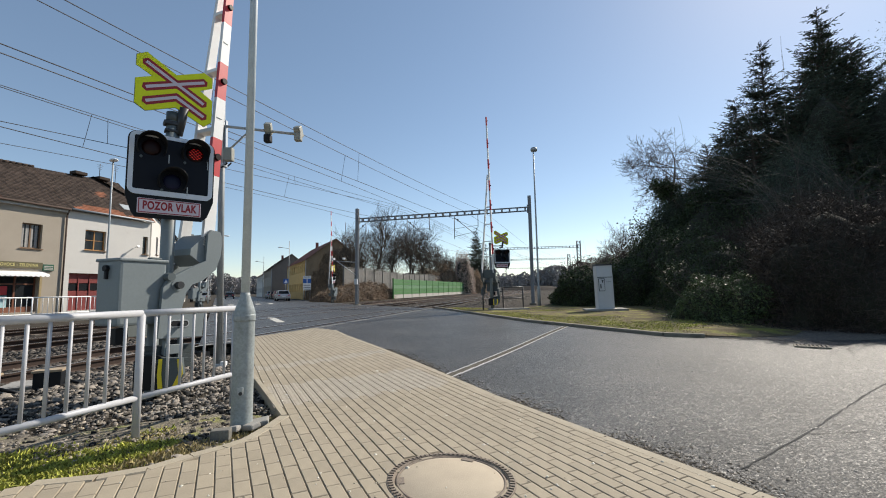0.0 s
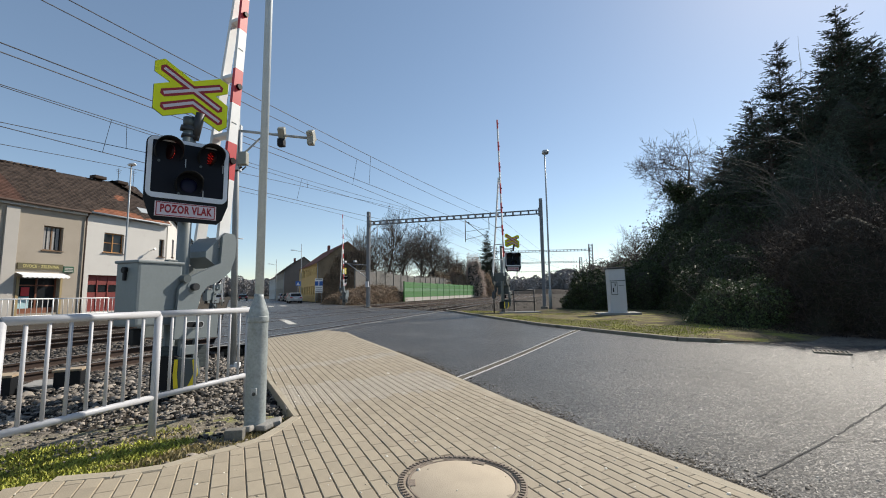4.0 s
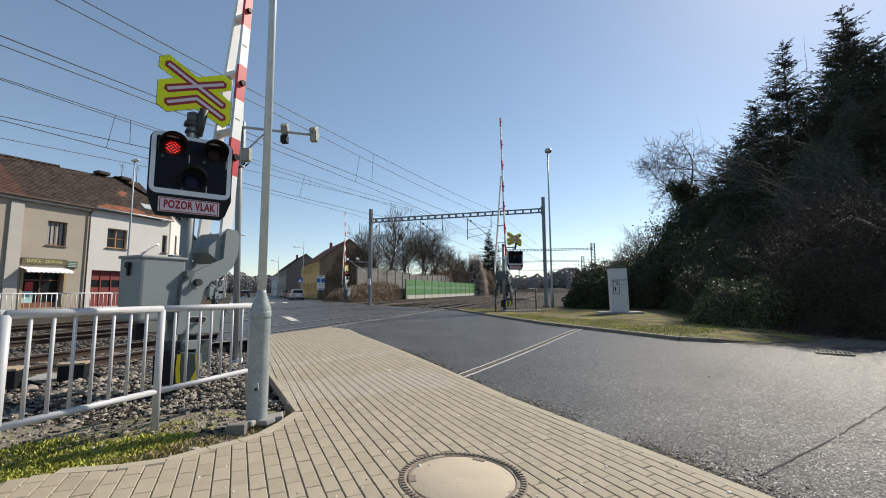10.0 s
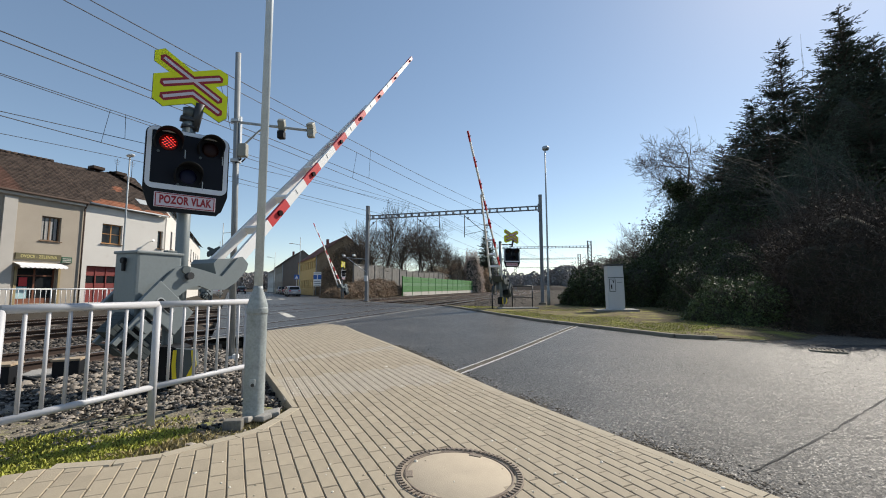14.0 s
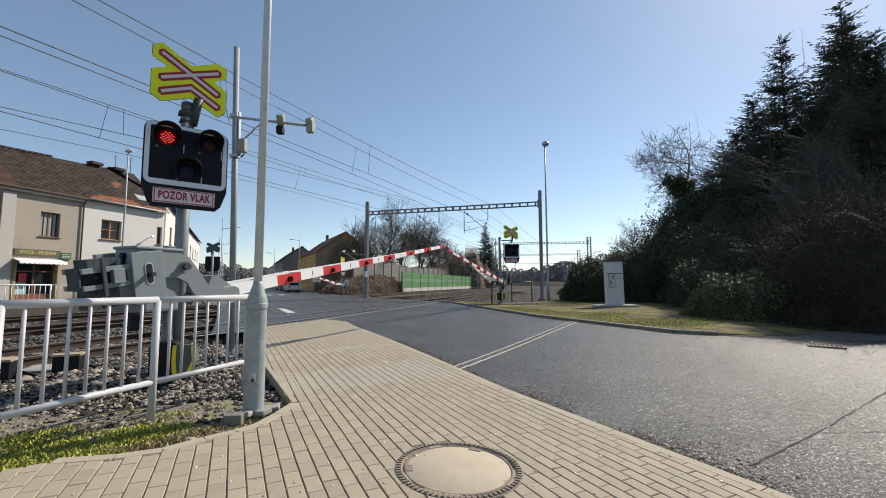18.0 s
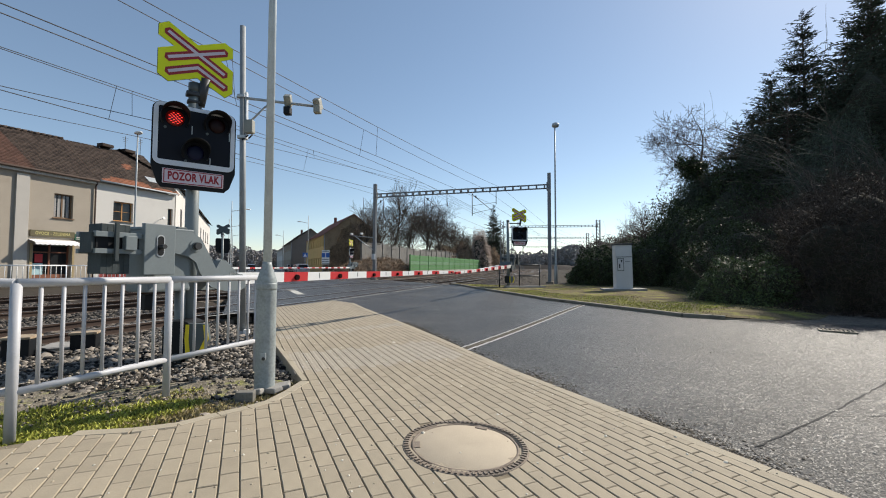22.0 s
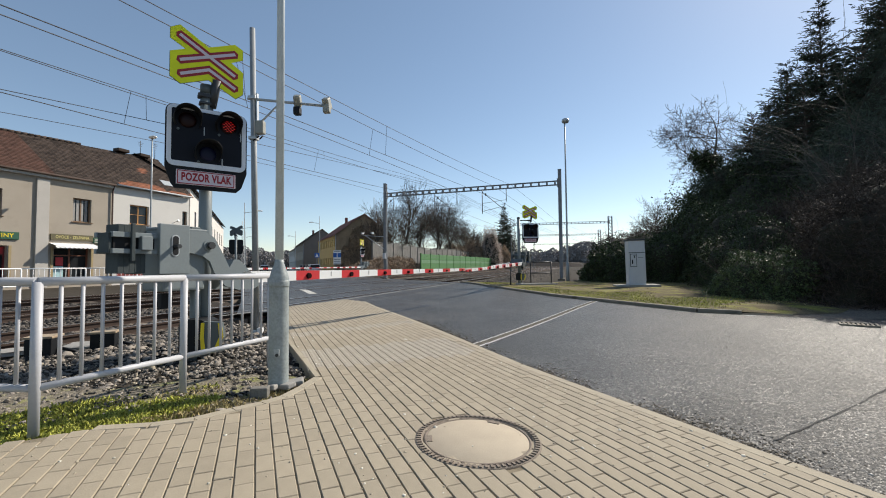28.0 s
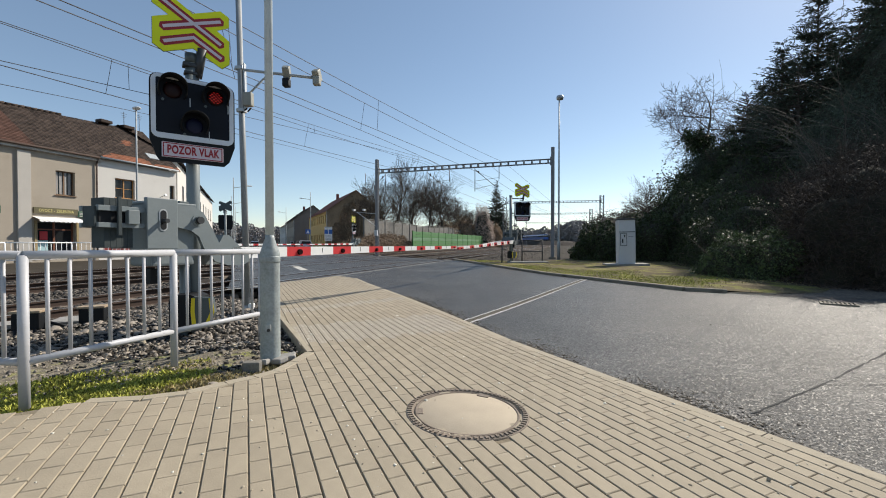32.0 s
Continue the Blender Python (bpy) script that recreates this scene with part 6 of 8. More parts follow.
def leaf_mesh(name, P, size, mat, aspect=0.6, up=None):
    """Small folded quads at the points P with random turns."""
    n = len(P)
    a = RNG.normal(size=(n, 3))
    if up is not None:
        a = a * (1 - up) + np.array([0, 0, 1.0]) * up
    a /= np.linalg.norm(a, axis=1)[:, None]
    b = np.cross(a, RNG.normal(size=(n, 3)))
    b /= np.linalg.norm(b, axis=1)[:, None] + 1e-9
    c = np.cross(a, b)
    s = size * RNG.uniform(0.6, 1.35, (n, 1))
    v = np.stack([P - b * s, P - c * s * aspect + a * s * 0.25, P + b * s, P + c * s * aspect + a * s * 0.25], 1).reshape(-1, 3)
    me = bpy.data.meshes.new(name)
    me.vertices.add(4 * n)
    me.vertices.foreach_set("co", v.ravel())
    me.loops.add(4 * n)
    me.loops.foreach_set("vertex_index", np.arange(4 * n))
    me.polygons.add(n)
    me.polygons.foreach_set("loop_start", np.arange(n) * 4)
    me.polygons.foreach_set("loop_total", np.full(n, 4))
    me.update(calc_edges=True)
    me.materials.append(mat)
    return me


def rods_mesh(name, segs, mat, sides=3):
    """Many thin tapered rods in one mesh: rows of (a, b, ra, rb)."""
    A = np.array([s[0] for s in segs], float)
    B = np.array([s[1] for s in segs], float)
    ra = np.array([s[2] for s in segs])[:, None]
    rb = np.array([s[3] for s in segs])[:, None]
    d = B - A
    d /= np.linalg.norm(d, axis=1)[:, None] + 1e-9
    ref = np.where(np.abs(d[:, 2:3]) > 0.9, [[1.0, 0, 0]], [[0, 0, 1.0]])
    x = np.cross(d, ref)
    x /= np.linalg.norm(x, axis=1)[:, None] + 1e-9
    y = np.cross(d, x)
    n = len(A)
    V = np.zeros((n, 2 * sides, 3))
    for k in range(sides):
        w = x * math.cos(2 * math.pi * k / sides) + y * math.sin(2 * math.pi * k / sides)
        V[:, k] = A + w * ra
        V[:, sides + k] = B + w * rb
    base = (np.arange(n) * 2 * sides)[:, None]
    F = np.concatenate([base + np.array([[k, (k + 1) % sides, sides + (k + 1) % sides, sides + k]]) for k in range(sides)], 0)
    me = bpy.data.meshes.new(name)
    me.vertices.add(n * 2 * sides)
    me.vertices.foreach_set("co", V.ravel())
    m = len(F)
    me.loops.add(4 * m)
    me.loops.foreach_set("vertex_index", F.ravel().astype(np.int32))
    me.polygons.add(m)
    me.polygons.foreach_set("loop_start", np.arange(m) * 4)
    me.polygons.foreach_set("loop_total", np.full(m, 4))
    me.polygons.foreach_set("use_smooth", np.ones(m, dtype=bool))
    me.update(calc_edges=True)
    me.materials.append(mat)
    return me


def bare_tree_segments(height, spread, seed, depth=5, trunk=0.16, lean=0.0, start=0.25, lift=0.22):
    """Trunk and branch rods of a leafless tree; returns (limbs, twigs)."""
    rnd = random.Random(seed)
    limbs, twigs = [], []

    def grow(p, d, length, r, level):
        steps = 4 if level < 2 else 3
        for k in range(steps):
            q = p + d * (length / steps)
            r2 = r * (0.86 if level else 0.9)
            (limbs if r > 0.02 else twigs).append((tuple(p), tuple(q), r, r2))
            p, r = q, r2
            d = (d + Vector((rnd.uniform(-1, 1), rnd.uniform(-1, 1), rnd.uniform(-0.35, 0.75))) * (0.16 + 0.03 * level)).normalized()
            if level < depth and (level > 0 or k >= 4 * start):
                for _ in range(2 if level < 3 else rnd.choice((1, 2))):
                    az = rnd.uniform(0, 2 * math.pi)
                    side = d.orthogonal().normalized()
                    side.rotate(Matrix.Rotation(az, 3, d))
                    nd = (d * rnd.uniform(0.35, 0.9) + side * rnd.uniform(0.6, 1.1) * spread + Vector((0, 0, lift))).normalized()
                    grow(p, nd, length * rnd.uniform(0.45, 0.68), r * rnd.uniform(0.5, 0.68), level + 1)
        if level < depth:
            grow(p, d, length * 0.6, r * 0.8, level + 1)

    grow(Vector((0, 0, 0)), Vector((lean, 0, 1)).normalized(), height * 0.42, trunk, 0)
    return limbs, twigs


def bare_tree_meshes(height, spread, seed, **kw):
    limbs, twigs = bare_tree_segments(height, spread, seed, **kw)
    top = max(s[1][2] for s in limbs + twigs)
    k = height / top
    sc = lambda L: [(np.array(a) * k, np.array(b) * k, ra, rb) for a, b, ra, rb in L]
    return rods_mesh("trunk", sc(limbs), M_BARK, 6), rods_mesh("crown", [(a, b, max(ra, 0.009), max(rb, 0.008)) for a, b, ra, rb in sc(twigs)], M_TWIG, 3)


BARE = [bare_tree_meshes(13.0, 0.75, 11, depth=4, trunk=0.24), bare_tree_meshes(11.0, 0.9, 23, depth=4), bare_tree_meshes(14.0, 0.75, 37, depth=4, trunk=0.24, start=0.4), bare_tree_meshes(9.0, 1.0, 41, start=0.1, depth=4), bare_tree_meshes(13.0, 1.25, 58, depth=5, start=0.7, trunk=0.2, lift=0.05)]


def bare_tree(k, x, y, z, turn, scale, label="leafless tree with fine brown twigs", group="bare trees"):
    t = thing("tree", Matrix.Translation((x, y, z)) @ Matrix.Rotation(radians(turn), 4, "Z") @ Matrix.Diagonal((scale, scale, scale, 1)), label, "tree", group)
    part("trunk", BARE[k][0], None, t)
    part("crown", BARE[k][1], None, t)
    return t


def quads_mesh(name, V, mat):
    """One mesh of loose quads from an (n, 4, 3) array."""
    m = len(V)
    me = bpy.data.meshes.new(name)
    me.vertices.add(4 * m)
    me.vertices.foreach_set("co", V.reshape(-1))
    me.loops.add(4 * m)
    me.loops.foreach_set("vertex_index", np.arange(4 * m))
    me.polygons.add(m)
    me.polygons.foreach_set("loop_start", np.arange(m) * 4)
    me.polygons.foreach_set("loop_total", np.full(m, 4))
    me.update(calc_edges=True)
    me.materials.append(mat)
    return me


def conifer_meshes(height, radius, seed, whorl=0.25, per=8, power=0.75):
    """Spruce: whorls of drooping limbs, each a flat feathery spray of needle twigs."""
    rnd = np.random.default_rng(seed)
    rods, P, D = [((0, 0, -0.3), (0, 0, height * 0.55), 0.20, 0.11), ((0, 0, height * 0.55), (0, 0, height), 0.11, 0.012)], [], []
    z = height * 0.04
    up = np.array([0, 0, 1.0])
    while z < height - 0.1:
        f = z / height
        R = radius * (1 - f) ** power * rnd.uniform(0.75, 1.1) + 0.12
        for k in range(per if f < 0.85 else per - 2):
            az = rnd.uniform(0, 2 * math.pi)
            L = R * rnd.uniform(0.5, 1.15)
            zz = z + rnd.uniform(-0.6, 0.6)
            out = np.array([math.cos(az), math.sin(az), 0])
            side = np.array([-math.sin(az), math.cos(az), 0])
            rise = 0.62 * (f - 0.22) + rnd.normal() * 0.24
            n = max(4, int(L / 0.17))
            pts = [np.array([0, 0, zz]) + out * L * g + up * L * (rise * g - 0.42 * (1 - f) * g * (1 - 0.62 * g)) for g in np.linspace(0, 1, n + 1)]
            for i in range(0, n, 2):
                e = min(n, i + 2)
                rods.append((pts[i], pts[e], 0.024 * (1 - i / n) + 0.005, 0.022 * (1 - e / n) + 0.004))
            for i in range(n):
                g = (i + 0.5) / n
                if g < 0.16:
                    continue
                ahead = (pts[i + 1] - pts[i]) / (np.linalg.norm(pts[i + 1] - pts[i]) + 1e-9)
                w = min(0.75, 0.36 * L) * (1.12 - g) * rnd.uniform(0.7, 1.25) + 0.10
                for sd in (-1, 1):
                    base = pts[i] + (pts[i + 1] - pts[i]) * rnd.uniform(0, 1)
                    tip = base + side * sd * w * 0.75 + ahead * w * rnd.uniform(0.55, 0.9) - up * w * rnd.uniform(0.05, 0.45)
                    P.append(base)
                    D.append(tip)
                    for q in (0.25, 0.5, 0.75):
                        b2 = base + (tip - base) * q
                        P.append(b2)
                        D.append(b2 + ahead * w * 0.30 + side * sd * w * 0.05 + up * w * rnd.uniform(-0.25, 0.30))
            P.append(pts[-1])
            D.append(pts[-1] + out * 0.22 + up * 0.05)
        z += whorl * rnd.uniform(0.7, 1.25) * (0.6 + 0.5 * (1 - f))
    P, D = np.array(P), np.array(D)
    d = D - P
    n = len(P)
    ln = np.linalg.norm(d, axis=1)[:, None]
    w = np.cross(d, rnd.normal(size=(n, 3)))
    w /= np.linalg.norm(w, axis=1)[:, None] + 1e-9
    w2 = np.cross(d, w)
    w2 /= np.linalg.norm(w2, axis=1)[:, None] + 1e-9
    k = 0.012 + 0.040 * np.minimum(ln, 0.6)
    V = np.concatenate([np.stack([P, P + d * 0.45 + w * k, D, P + d * 0.45 - w * k], 1), np.stack([P, P + d * 0.45 + w2 * k, D, P + d * 0.45 - w2 * k], 1)], 0)
    return rods_mesh("trunk", rods, M_BARK, 4), quads_mesh("needles", V, M_NEEDLE)


CONIFERS = [conifer_meshes(13.5, 3.6, 3), conifer_meshes(11.0, 3.5, 5, power=0.7), conifer_meshes(8.0, 2.9, 9, power=0.6)]


def conifer(k, x, y, z, turn, scale, label="tall dark green spruce"):
    t = thing("spruce", Matrix.Translation((x, y, z)) @ Matrix.Rotation(radians(turn), 4, "Z") @ Matrix.Diagonal((scale, scale, scale, 1)), label, "tree", "spruces")
    part("trunk", CONIFERS[k][0], None, t)
    part("crown", CONIFERS[k][1], None, t)
    return t


def bush(name, x, y, z, rx, ry, rz, leaves, size, mat, label, twigs=0, seed=1, group="bushes", aspect=0.6):
    """A mound of leaves over a solid core, flat below; most cores are coloured dark for inner shade."""
    t = thing(name, pose(x, y, z), label, "bush", group)
    rnd = np.random.default_rng(seed)
    d = rnd.normal(size=(leaves, 3))
    d[:, 2] = np.abs(d[:, 2]) - 0.15
    d /= np.linalg.norm(d, axis=1)[:, None]
    if mat is M_BRUSH or aspect < 0.15:
        aspect, size, leaves = 0.10, size * 2.2, leaves
    bump = np.array([1 + 0.28 * noise.noise(Vector((u[0] * 2.1 + seed, u[1] * 2.1, u[2] * 2.1))) + 0.14 * noise.noise(Vector((u[0] * 6 + seed, u[1] * 6, u[2] * 6))) for u in d])
    rad = bump * (1 - np.abs(rnd.normal(size=leaves)) * 0.09 + np.maximum(0, rnd.normal(size=leaves)) * (0.05 if aspect < 0.4 else 0.02))
    P = d * rad[:, None] * np.array([rx, ry, rz])
    P[:, 2] = np.maximum(P[:, 2], 0.02)
    part("leaves" if aspect > 0.4 else "twig_mat", leaf_mesh("leaves", P, size, mat, aspect, up=0.25 if aspect > 0.4 else None), None, t)["kind"] = "stuff"
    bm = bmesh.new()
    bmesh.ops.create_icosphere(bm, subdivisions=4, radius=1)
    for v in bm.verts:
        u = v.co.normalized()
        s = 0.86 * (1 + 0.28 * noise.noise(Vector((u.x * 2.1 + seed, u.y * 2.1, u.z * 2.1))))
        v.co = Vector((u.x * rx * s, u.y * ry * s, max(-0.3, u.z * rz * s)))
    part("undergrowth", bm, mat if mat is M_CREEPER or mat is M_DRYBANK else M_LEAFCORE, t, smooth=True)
    if twigs:
        segs = []
        for _ in range(twigs):
            k = rnd.integers(0, leaves)
            a = P[k] * 0.9
            b = a + (d[k] + np.array([0, 0, 0.25]) + rnd.normal(size=3) * 0.55) * rnd.uniform(0.3, 1.0)
            segs.append((a, b, 0.008, 0.003))
            c = b + (d[k] + rnd.normal(size=3) * 0.7) * rnd.uniform(0.15, 0.4)
            segs.append((b, c, 0.004, 0.002))
        part("shoot_tangle", rods_mesh("shoot_tangle", segs, M_TWIG, 3), None, t)["kind"] = "stuff"
    return t


def arching_shrub(x, y, z, turn, seed, n, reach, label):
    """Bare pale stems that rise and arch over, each forking twice."""
    rnd = random.Random(seed)
    t = thing("shrub", pose(x, y, z, 0, 0, turn), label, "shrub", "leafless shrubs")
    segs = []
    for k in range(n):
        p = Vector((rnd.uniform(-0.4, 0.4), rnd.uniform(-0.4, 0.4), 0))
        a = rnd.uniform(-1.1, 1.1) + math.pi * (k % 3 == 0)
        d = Vector((math.cos(a) * 0.3, math.sin(a) * 0.3, 1)).normalized()
        L = reach * rnd.uniform(0.6, 1.1)
        r = 0.035
        for i in range(14):
            q = p + d * (L / 14)
            segs.append((tuple(p), tuple(q), r, r * 0.88))
            p, r = q, r * 0.88
            bend = 0.0 if i < 6 else 1.0
            d = (d + Vector((math.cos(a) * 0.14, math.sin(a) * 0.14, -0.10)) * bend + Vector((rnd.uniform(-1, 1), rnd.uniform(-1, 1), rnd.uniform(-1, 1))) * 0.07).normalized()
            if i > 3:
                e = p.copy()
                g = (d + Vector((rnd.uniform(-1, 1), rnd.uniform(-1, 1), rnd.uniform(-0.4, 0.9))) * 0.7).normalized()
                rr = max(0.010, r * 0.55)
                for _ in range(5):
                    h = e + g * L * 0.055
                    segs.append((tuple(e), tuple(h), rr, rr * 0.8))
                    e, rr = h, rr * 0.8
                    g = (g + Vector((rnd.uniform(-1, 1), rnd.uniform(-1, 1), rnd.uniform(-1, 1))) * 0.22).normalized()
    part("stem_tangle", rods_mesh("stem_tangle", segs, M_PALETWIG, 4), None, t)["kind"] = "stuff"


M_CREEPER = material("brown_creeper_stems", (0.34, 0.25, 0.17), 0.95, vary=0.4, scale=1, fine=10, bump=0.0, island=1.0)
M_DRYBANK = material("dry_bank_growth", (0.26, 0.19, 0.13), 0.95, vary=0.4, scale=1, fine=20, bump=0.0, island=1.4)
M_PALETWIG = material("pale_bare_stems", (0.115, 0.10, 0.085), 0.85, vary=0.3, scale=3, fine=30, bump=0.0, island=0.6)


def plant_all():
    # the overgrown bank to the side of the road
    B = bush
    B("ivy_bank", 10.1, 26.3, 0.0, 2.3, 2.2, 2.35, 16000, 0.06, M_IVY, "dark evergreen shrub on the bank beside the tracks", 60, 2)
    B("ivy_bank", 12.6, 26.5, 0.0, 2.8, 3.2, 3.0, 18000, 0.06, M_IVY, "dark ivy-covered bank behind the cabinet", 60, 3)
    B("ivy_bank", 16.0, 26.7, 0.0, 3.3, 3.6, 5.0, 24000, 0.065, M_IVY, "dark ivy-covered bank behind the cabinet", 120, 4)
    B("ivy_bank", 20.2, 26.0, 0.0, 4.3, 4.7, 7.6, 28000, 0.07, M_IVY, "dark ivy-covered bank under the spruces", 160, 5)
    B("ivy_bank", 13.5, 18.0, 0.0, 3.0, 3.0, 3.0, 30000, 0.042, M_IVY, "glossy green ivy mound spilling to the kerb", 140, 6)
    B("ivy_bank", 10.1, 13.3, 0.0, 1.7, 2.1, 1.6, 26000, 0.034, M_IVYLIT, "glossy green ivy mound spilling to the kerb", 120, 7)
    B("ivy_bank", 15.3, 21.6, 0.0, 3.2, 3.0, 4.4, 26000, 0.05, M_IVY, "dark ivy climbing the bank behind the verge", 140, 16)
    B("bramble_bank", 17.0, 17.6, 0.0, 4.2, 4.0, 4.7, 42000, 0.06, M_BRUSH, "brown leafless bramble thicket", 900, 8)
    B("bramble_bank", 12.6, 11.6, 0.0, 3.2, 2.2, 3.5, 42000, 0.045, M_BRUSH, "brown leafless bramble thicket at the road edge", 900, 9)
    B("bramble_bank", 21.0, 14.4, 0.0, 4.8, 3.8, 6.0, 30000, 0.07, M_BRUSH, "brown leafless bramble thicket at the road edge", 700, 10)
    B("bramble_bank", 28.0, 13.5, 0.0, 5.5, 4.2, 8.0, 16000, 0.09, M_BRUSH, "brown leafless bramble thicket at the road edge", 300, 12)
    B("ivy_bank", 25.0, 23.0, 0.0, 5.4, 5.4, 8.6, 16000, 0.085, M_IVY, "dark ivy-covered bank under the spruces", 100, 13)
    conifer(0, 25.5, 29.0, 0.0, 10, 1.41)
    conifer(0, 28.2, 27.0, 0.0, 140, 1.52)
    conifer(1, 25.0, 31.4, 0.0, 70, 1.44)
    conifer(1, 23.2, 30.9, 0.0, 250, 1.18)
    conifer(1, 31.6, 30.0, 0.0, 20, 1.92)
    conifer(2, 25.0, 25.6, 0.0, 200, 1.80)
    conifer(2, 31.6, 22.0, 0.0, 100, 2.15)
    conifer(0, 34.1, 25.4, 0.0, 300, 1.56)
    conifer(2, 21.0, 29.4, 0.0, 30, 1.38)
    conifer(2, 22.4, 26.8, 0.0, 330, 1.52)
    conifer(1, 30.0, 26.6, 0.0, 160, 1.62)
    conifer(2, 24.6, 22.4, 0.0, 80, 1.45)
    conifer(2, 18.8, 28.4, 0.0, 120, 1.05)
    for i, (x, y, rx, ry, rz) in enumerate(((17.7, 29.8, 1.7, 1.6, 7.4), (18.9, 28.8, 2.2, 2.4, 8.0), (21.4, 28.2, 2.8, 2.6, 10.0), (25.2, 24.6, 3.6, 3.0, 13.0), (29.5, 22.5, 4.0, 3.4, 15.5), (20.8, 21.6, 3.0, 2.8, 8.6))):
        B("yew_hedge", x, y, 0.0, rx, ry, rz, 34000, 0.085, M_NEEDLE, "dark green needle-leaved evergreen filling the bank", 60, 120 + i, "evergreens", 0.2)
    # leafless tree wrapped in ivy
    t = bare_tree(4, 17.1, 30.75, 0.0, 40, 1.14, "leafless tree with an ivy-clad trunk", "ivy-clad trees")
    rnd = np.random.default_rng(31)
    co = np.empty(len(BARE[4][0].vertices) * 3)
    BARE[4][0].vertices.foreach_get("co", co)
    co = co.reshape(-1, 3)
    limb = co[(co[:, 2] < 8.2) & (np.hypot(co[:, 0], co[:, 1]) < 2.2)]
    low = np.array([(0.0, 0.0, z) for z in np.linspace(0.4, 5.0, 40)])
    P = np.concatenate([limb[rnd.integers(0, len(limb), 7000)], low[rnd.integers(0, 40, 9000)]])
    P = P + rnd.normal(size=P.shape) * np.where(P[:, 2:] < 5.2, 0.62, np.maximum(0.12, 0.55 - 0.13 * (P[:, 2:] - 5.0)))
    P[:, 2] = np.maximum(P[:, 2], 0.1)
    part("ivy", leaf_mesh("ivy", P, 0.075, M_IVY), None, t)["kind"] = "stuff"
    arching_shrub(18.2, 18.8, 0.0, 175, 3, 10, 10.0, "arching pale bare branches before the spruces")
    arching_shrub(20.4, 17.6, 0.0, 165, 5, 9, 11.0, "arching pale bare branches before the spruces")
    bare_tree(3, 20.5, 44.0, 0.0, 80, 0.95, "leafless round-crowned tree beyond the bank")
    bare_tree(3, 23.5, 42.0, 0.0, 180, 0.85, "leafless round-crowned tree beyond the bank")
    B("bramble_bank", 14.5, 33.0, 0.0, 4.2, 4.0, 4.0, 9000, 0.09, M_BRUSH, "brown leafless thicket beyond the bank", 200, 14)
    B("bramble_bank", 20.0, 38.0, 0.0, 5.0, 5.0, 5.2, 8000, 0.10, M_BRUSH, "brown leafless thicket beyond the bank", 200, 15)
    # alders behind the old wall
    spots = [(2, 56.2, 31.0, 0.80, 20), (0, 61.5, 31.0, 0.98, 140), (2, 67.3, 31.0, 1.22, 10), (0, 74.5, 31.0, 1.12, 300), (4, 79.5, 32.0, 0.95, 260), (2, 84.0, 31.0, 1.25, 70), (0, 89.5, 32.0, 1.25, 130), (2, 95.0, 31.0, 1.28, 190), (4, 101.0, 33.0, 1.10, 330), (0, 108.0, 31.0, 1.12, 45), (3, 116.0, 32.0, 1.35, 100), (1, 124.0, 31.0, 1.15, 160), (3, 135.0, 31.0, 1.5, 10), (1, 158.0, 30.0, 1.5, 30), (3, 172.0, 30.0, 1.8, 60)]
    rnd = np.random.default_rng(77)
    for i, (k, u, v, s, tn) in enumerate(spots):
        p = from_uv(u, v)
        t = bare_tree(k, p.x, p.y, 0.0, tn, s, "leafless alder with dark cones behind the old wall", "alders")
        co = np.empty(len(BARE[k][1].vertices) * 3)
        BARE[k][1].vertices.foreach_get("co", co)
        co = co.reshape(-1, 3)
        pick = co[rnd.integers(0, len(co), 900)] + rnd.normal(size=(900, 3)) * 0.05
        part("cone_scatter", leaf_mesh("cone_scatter", pick, 0.055, M_BARK, 0.7), None, t)["kind"] = "stuff"
    conifer(0, 14.2, 130.0, 0.0, 50, 1.50, "dark spruce beyond the noise wall")
    for i, (x, y, rx, rz) in enumerate(((8.6, 112.0, 3.3, 10.6), (3.0, 112.0, 4.6, 8.0), (-1.8, 106.0, 4.4, 7.0), (12.5, 122.0, 3.4, 6.0))):
        B("tall_brush", x, y, 0.0, rx, rx, rz, 9000, 0.16, M_CREEPER if i else material("pale_catkin_brush", (0.58, 0.47, 0.40), 0.9, island=0.6), "pale brown leafless brush behind the noise wall", 300, 40 + i, aspect=0.12)
    # rough bank beside the far barrier
    for i, (u, v, rx, rz) in enumerate(((45.0, 26.6, 2.4, 1.3), (48.5, 27.0, 3.0, 2.0), (52.0, 27.0, 3.2, 2.4), (55.5, 27.0, 3.0, 2.5), (58.5, 26.6, 2.4, 2.1))):
        p = from_uv(u, v)
        B("dry_bank", p.x, p.y, -0.1, rx, rx, rz, 9000, 0.09, M_DRYBANK, "bank of dry brown grass and brush by the tracks", 160, 60 + i, aspect=0.12)
    # brown creeper over the yellow house's gable
    for i, (n, r, rx, rz) in enumerate(((14.0, 71.5, 1.6, 4.6), (15.6, 71.5, 1.9, 7.2), (17.0, 71.5, 1.9, 8.2), (18.8, 71.5, 2.0, 6.2), (20.8, 71.5, 1.5, 4.2))):
        p = from_rn(r, n)
        B("creeper", p.x, p.y, -0.1, rx, 0.5, rz, 9000, 0.12, M_CREEPER, "leafless brown creeper thicket against the gable", 200, 80 + i, aspect=0.12)


plant_all()


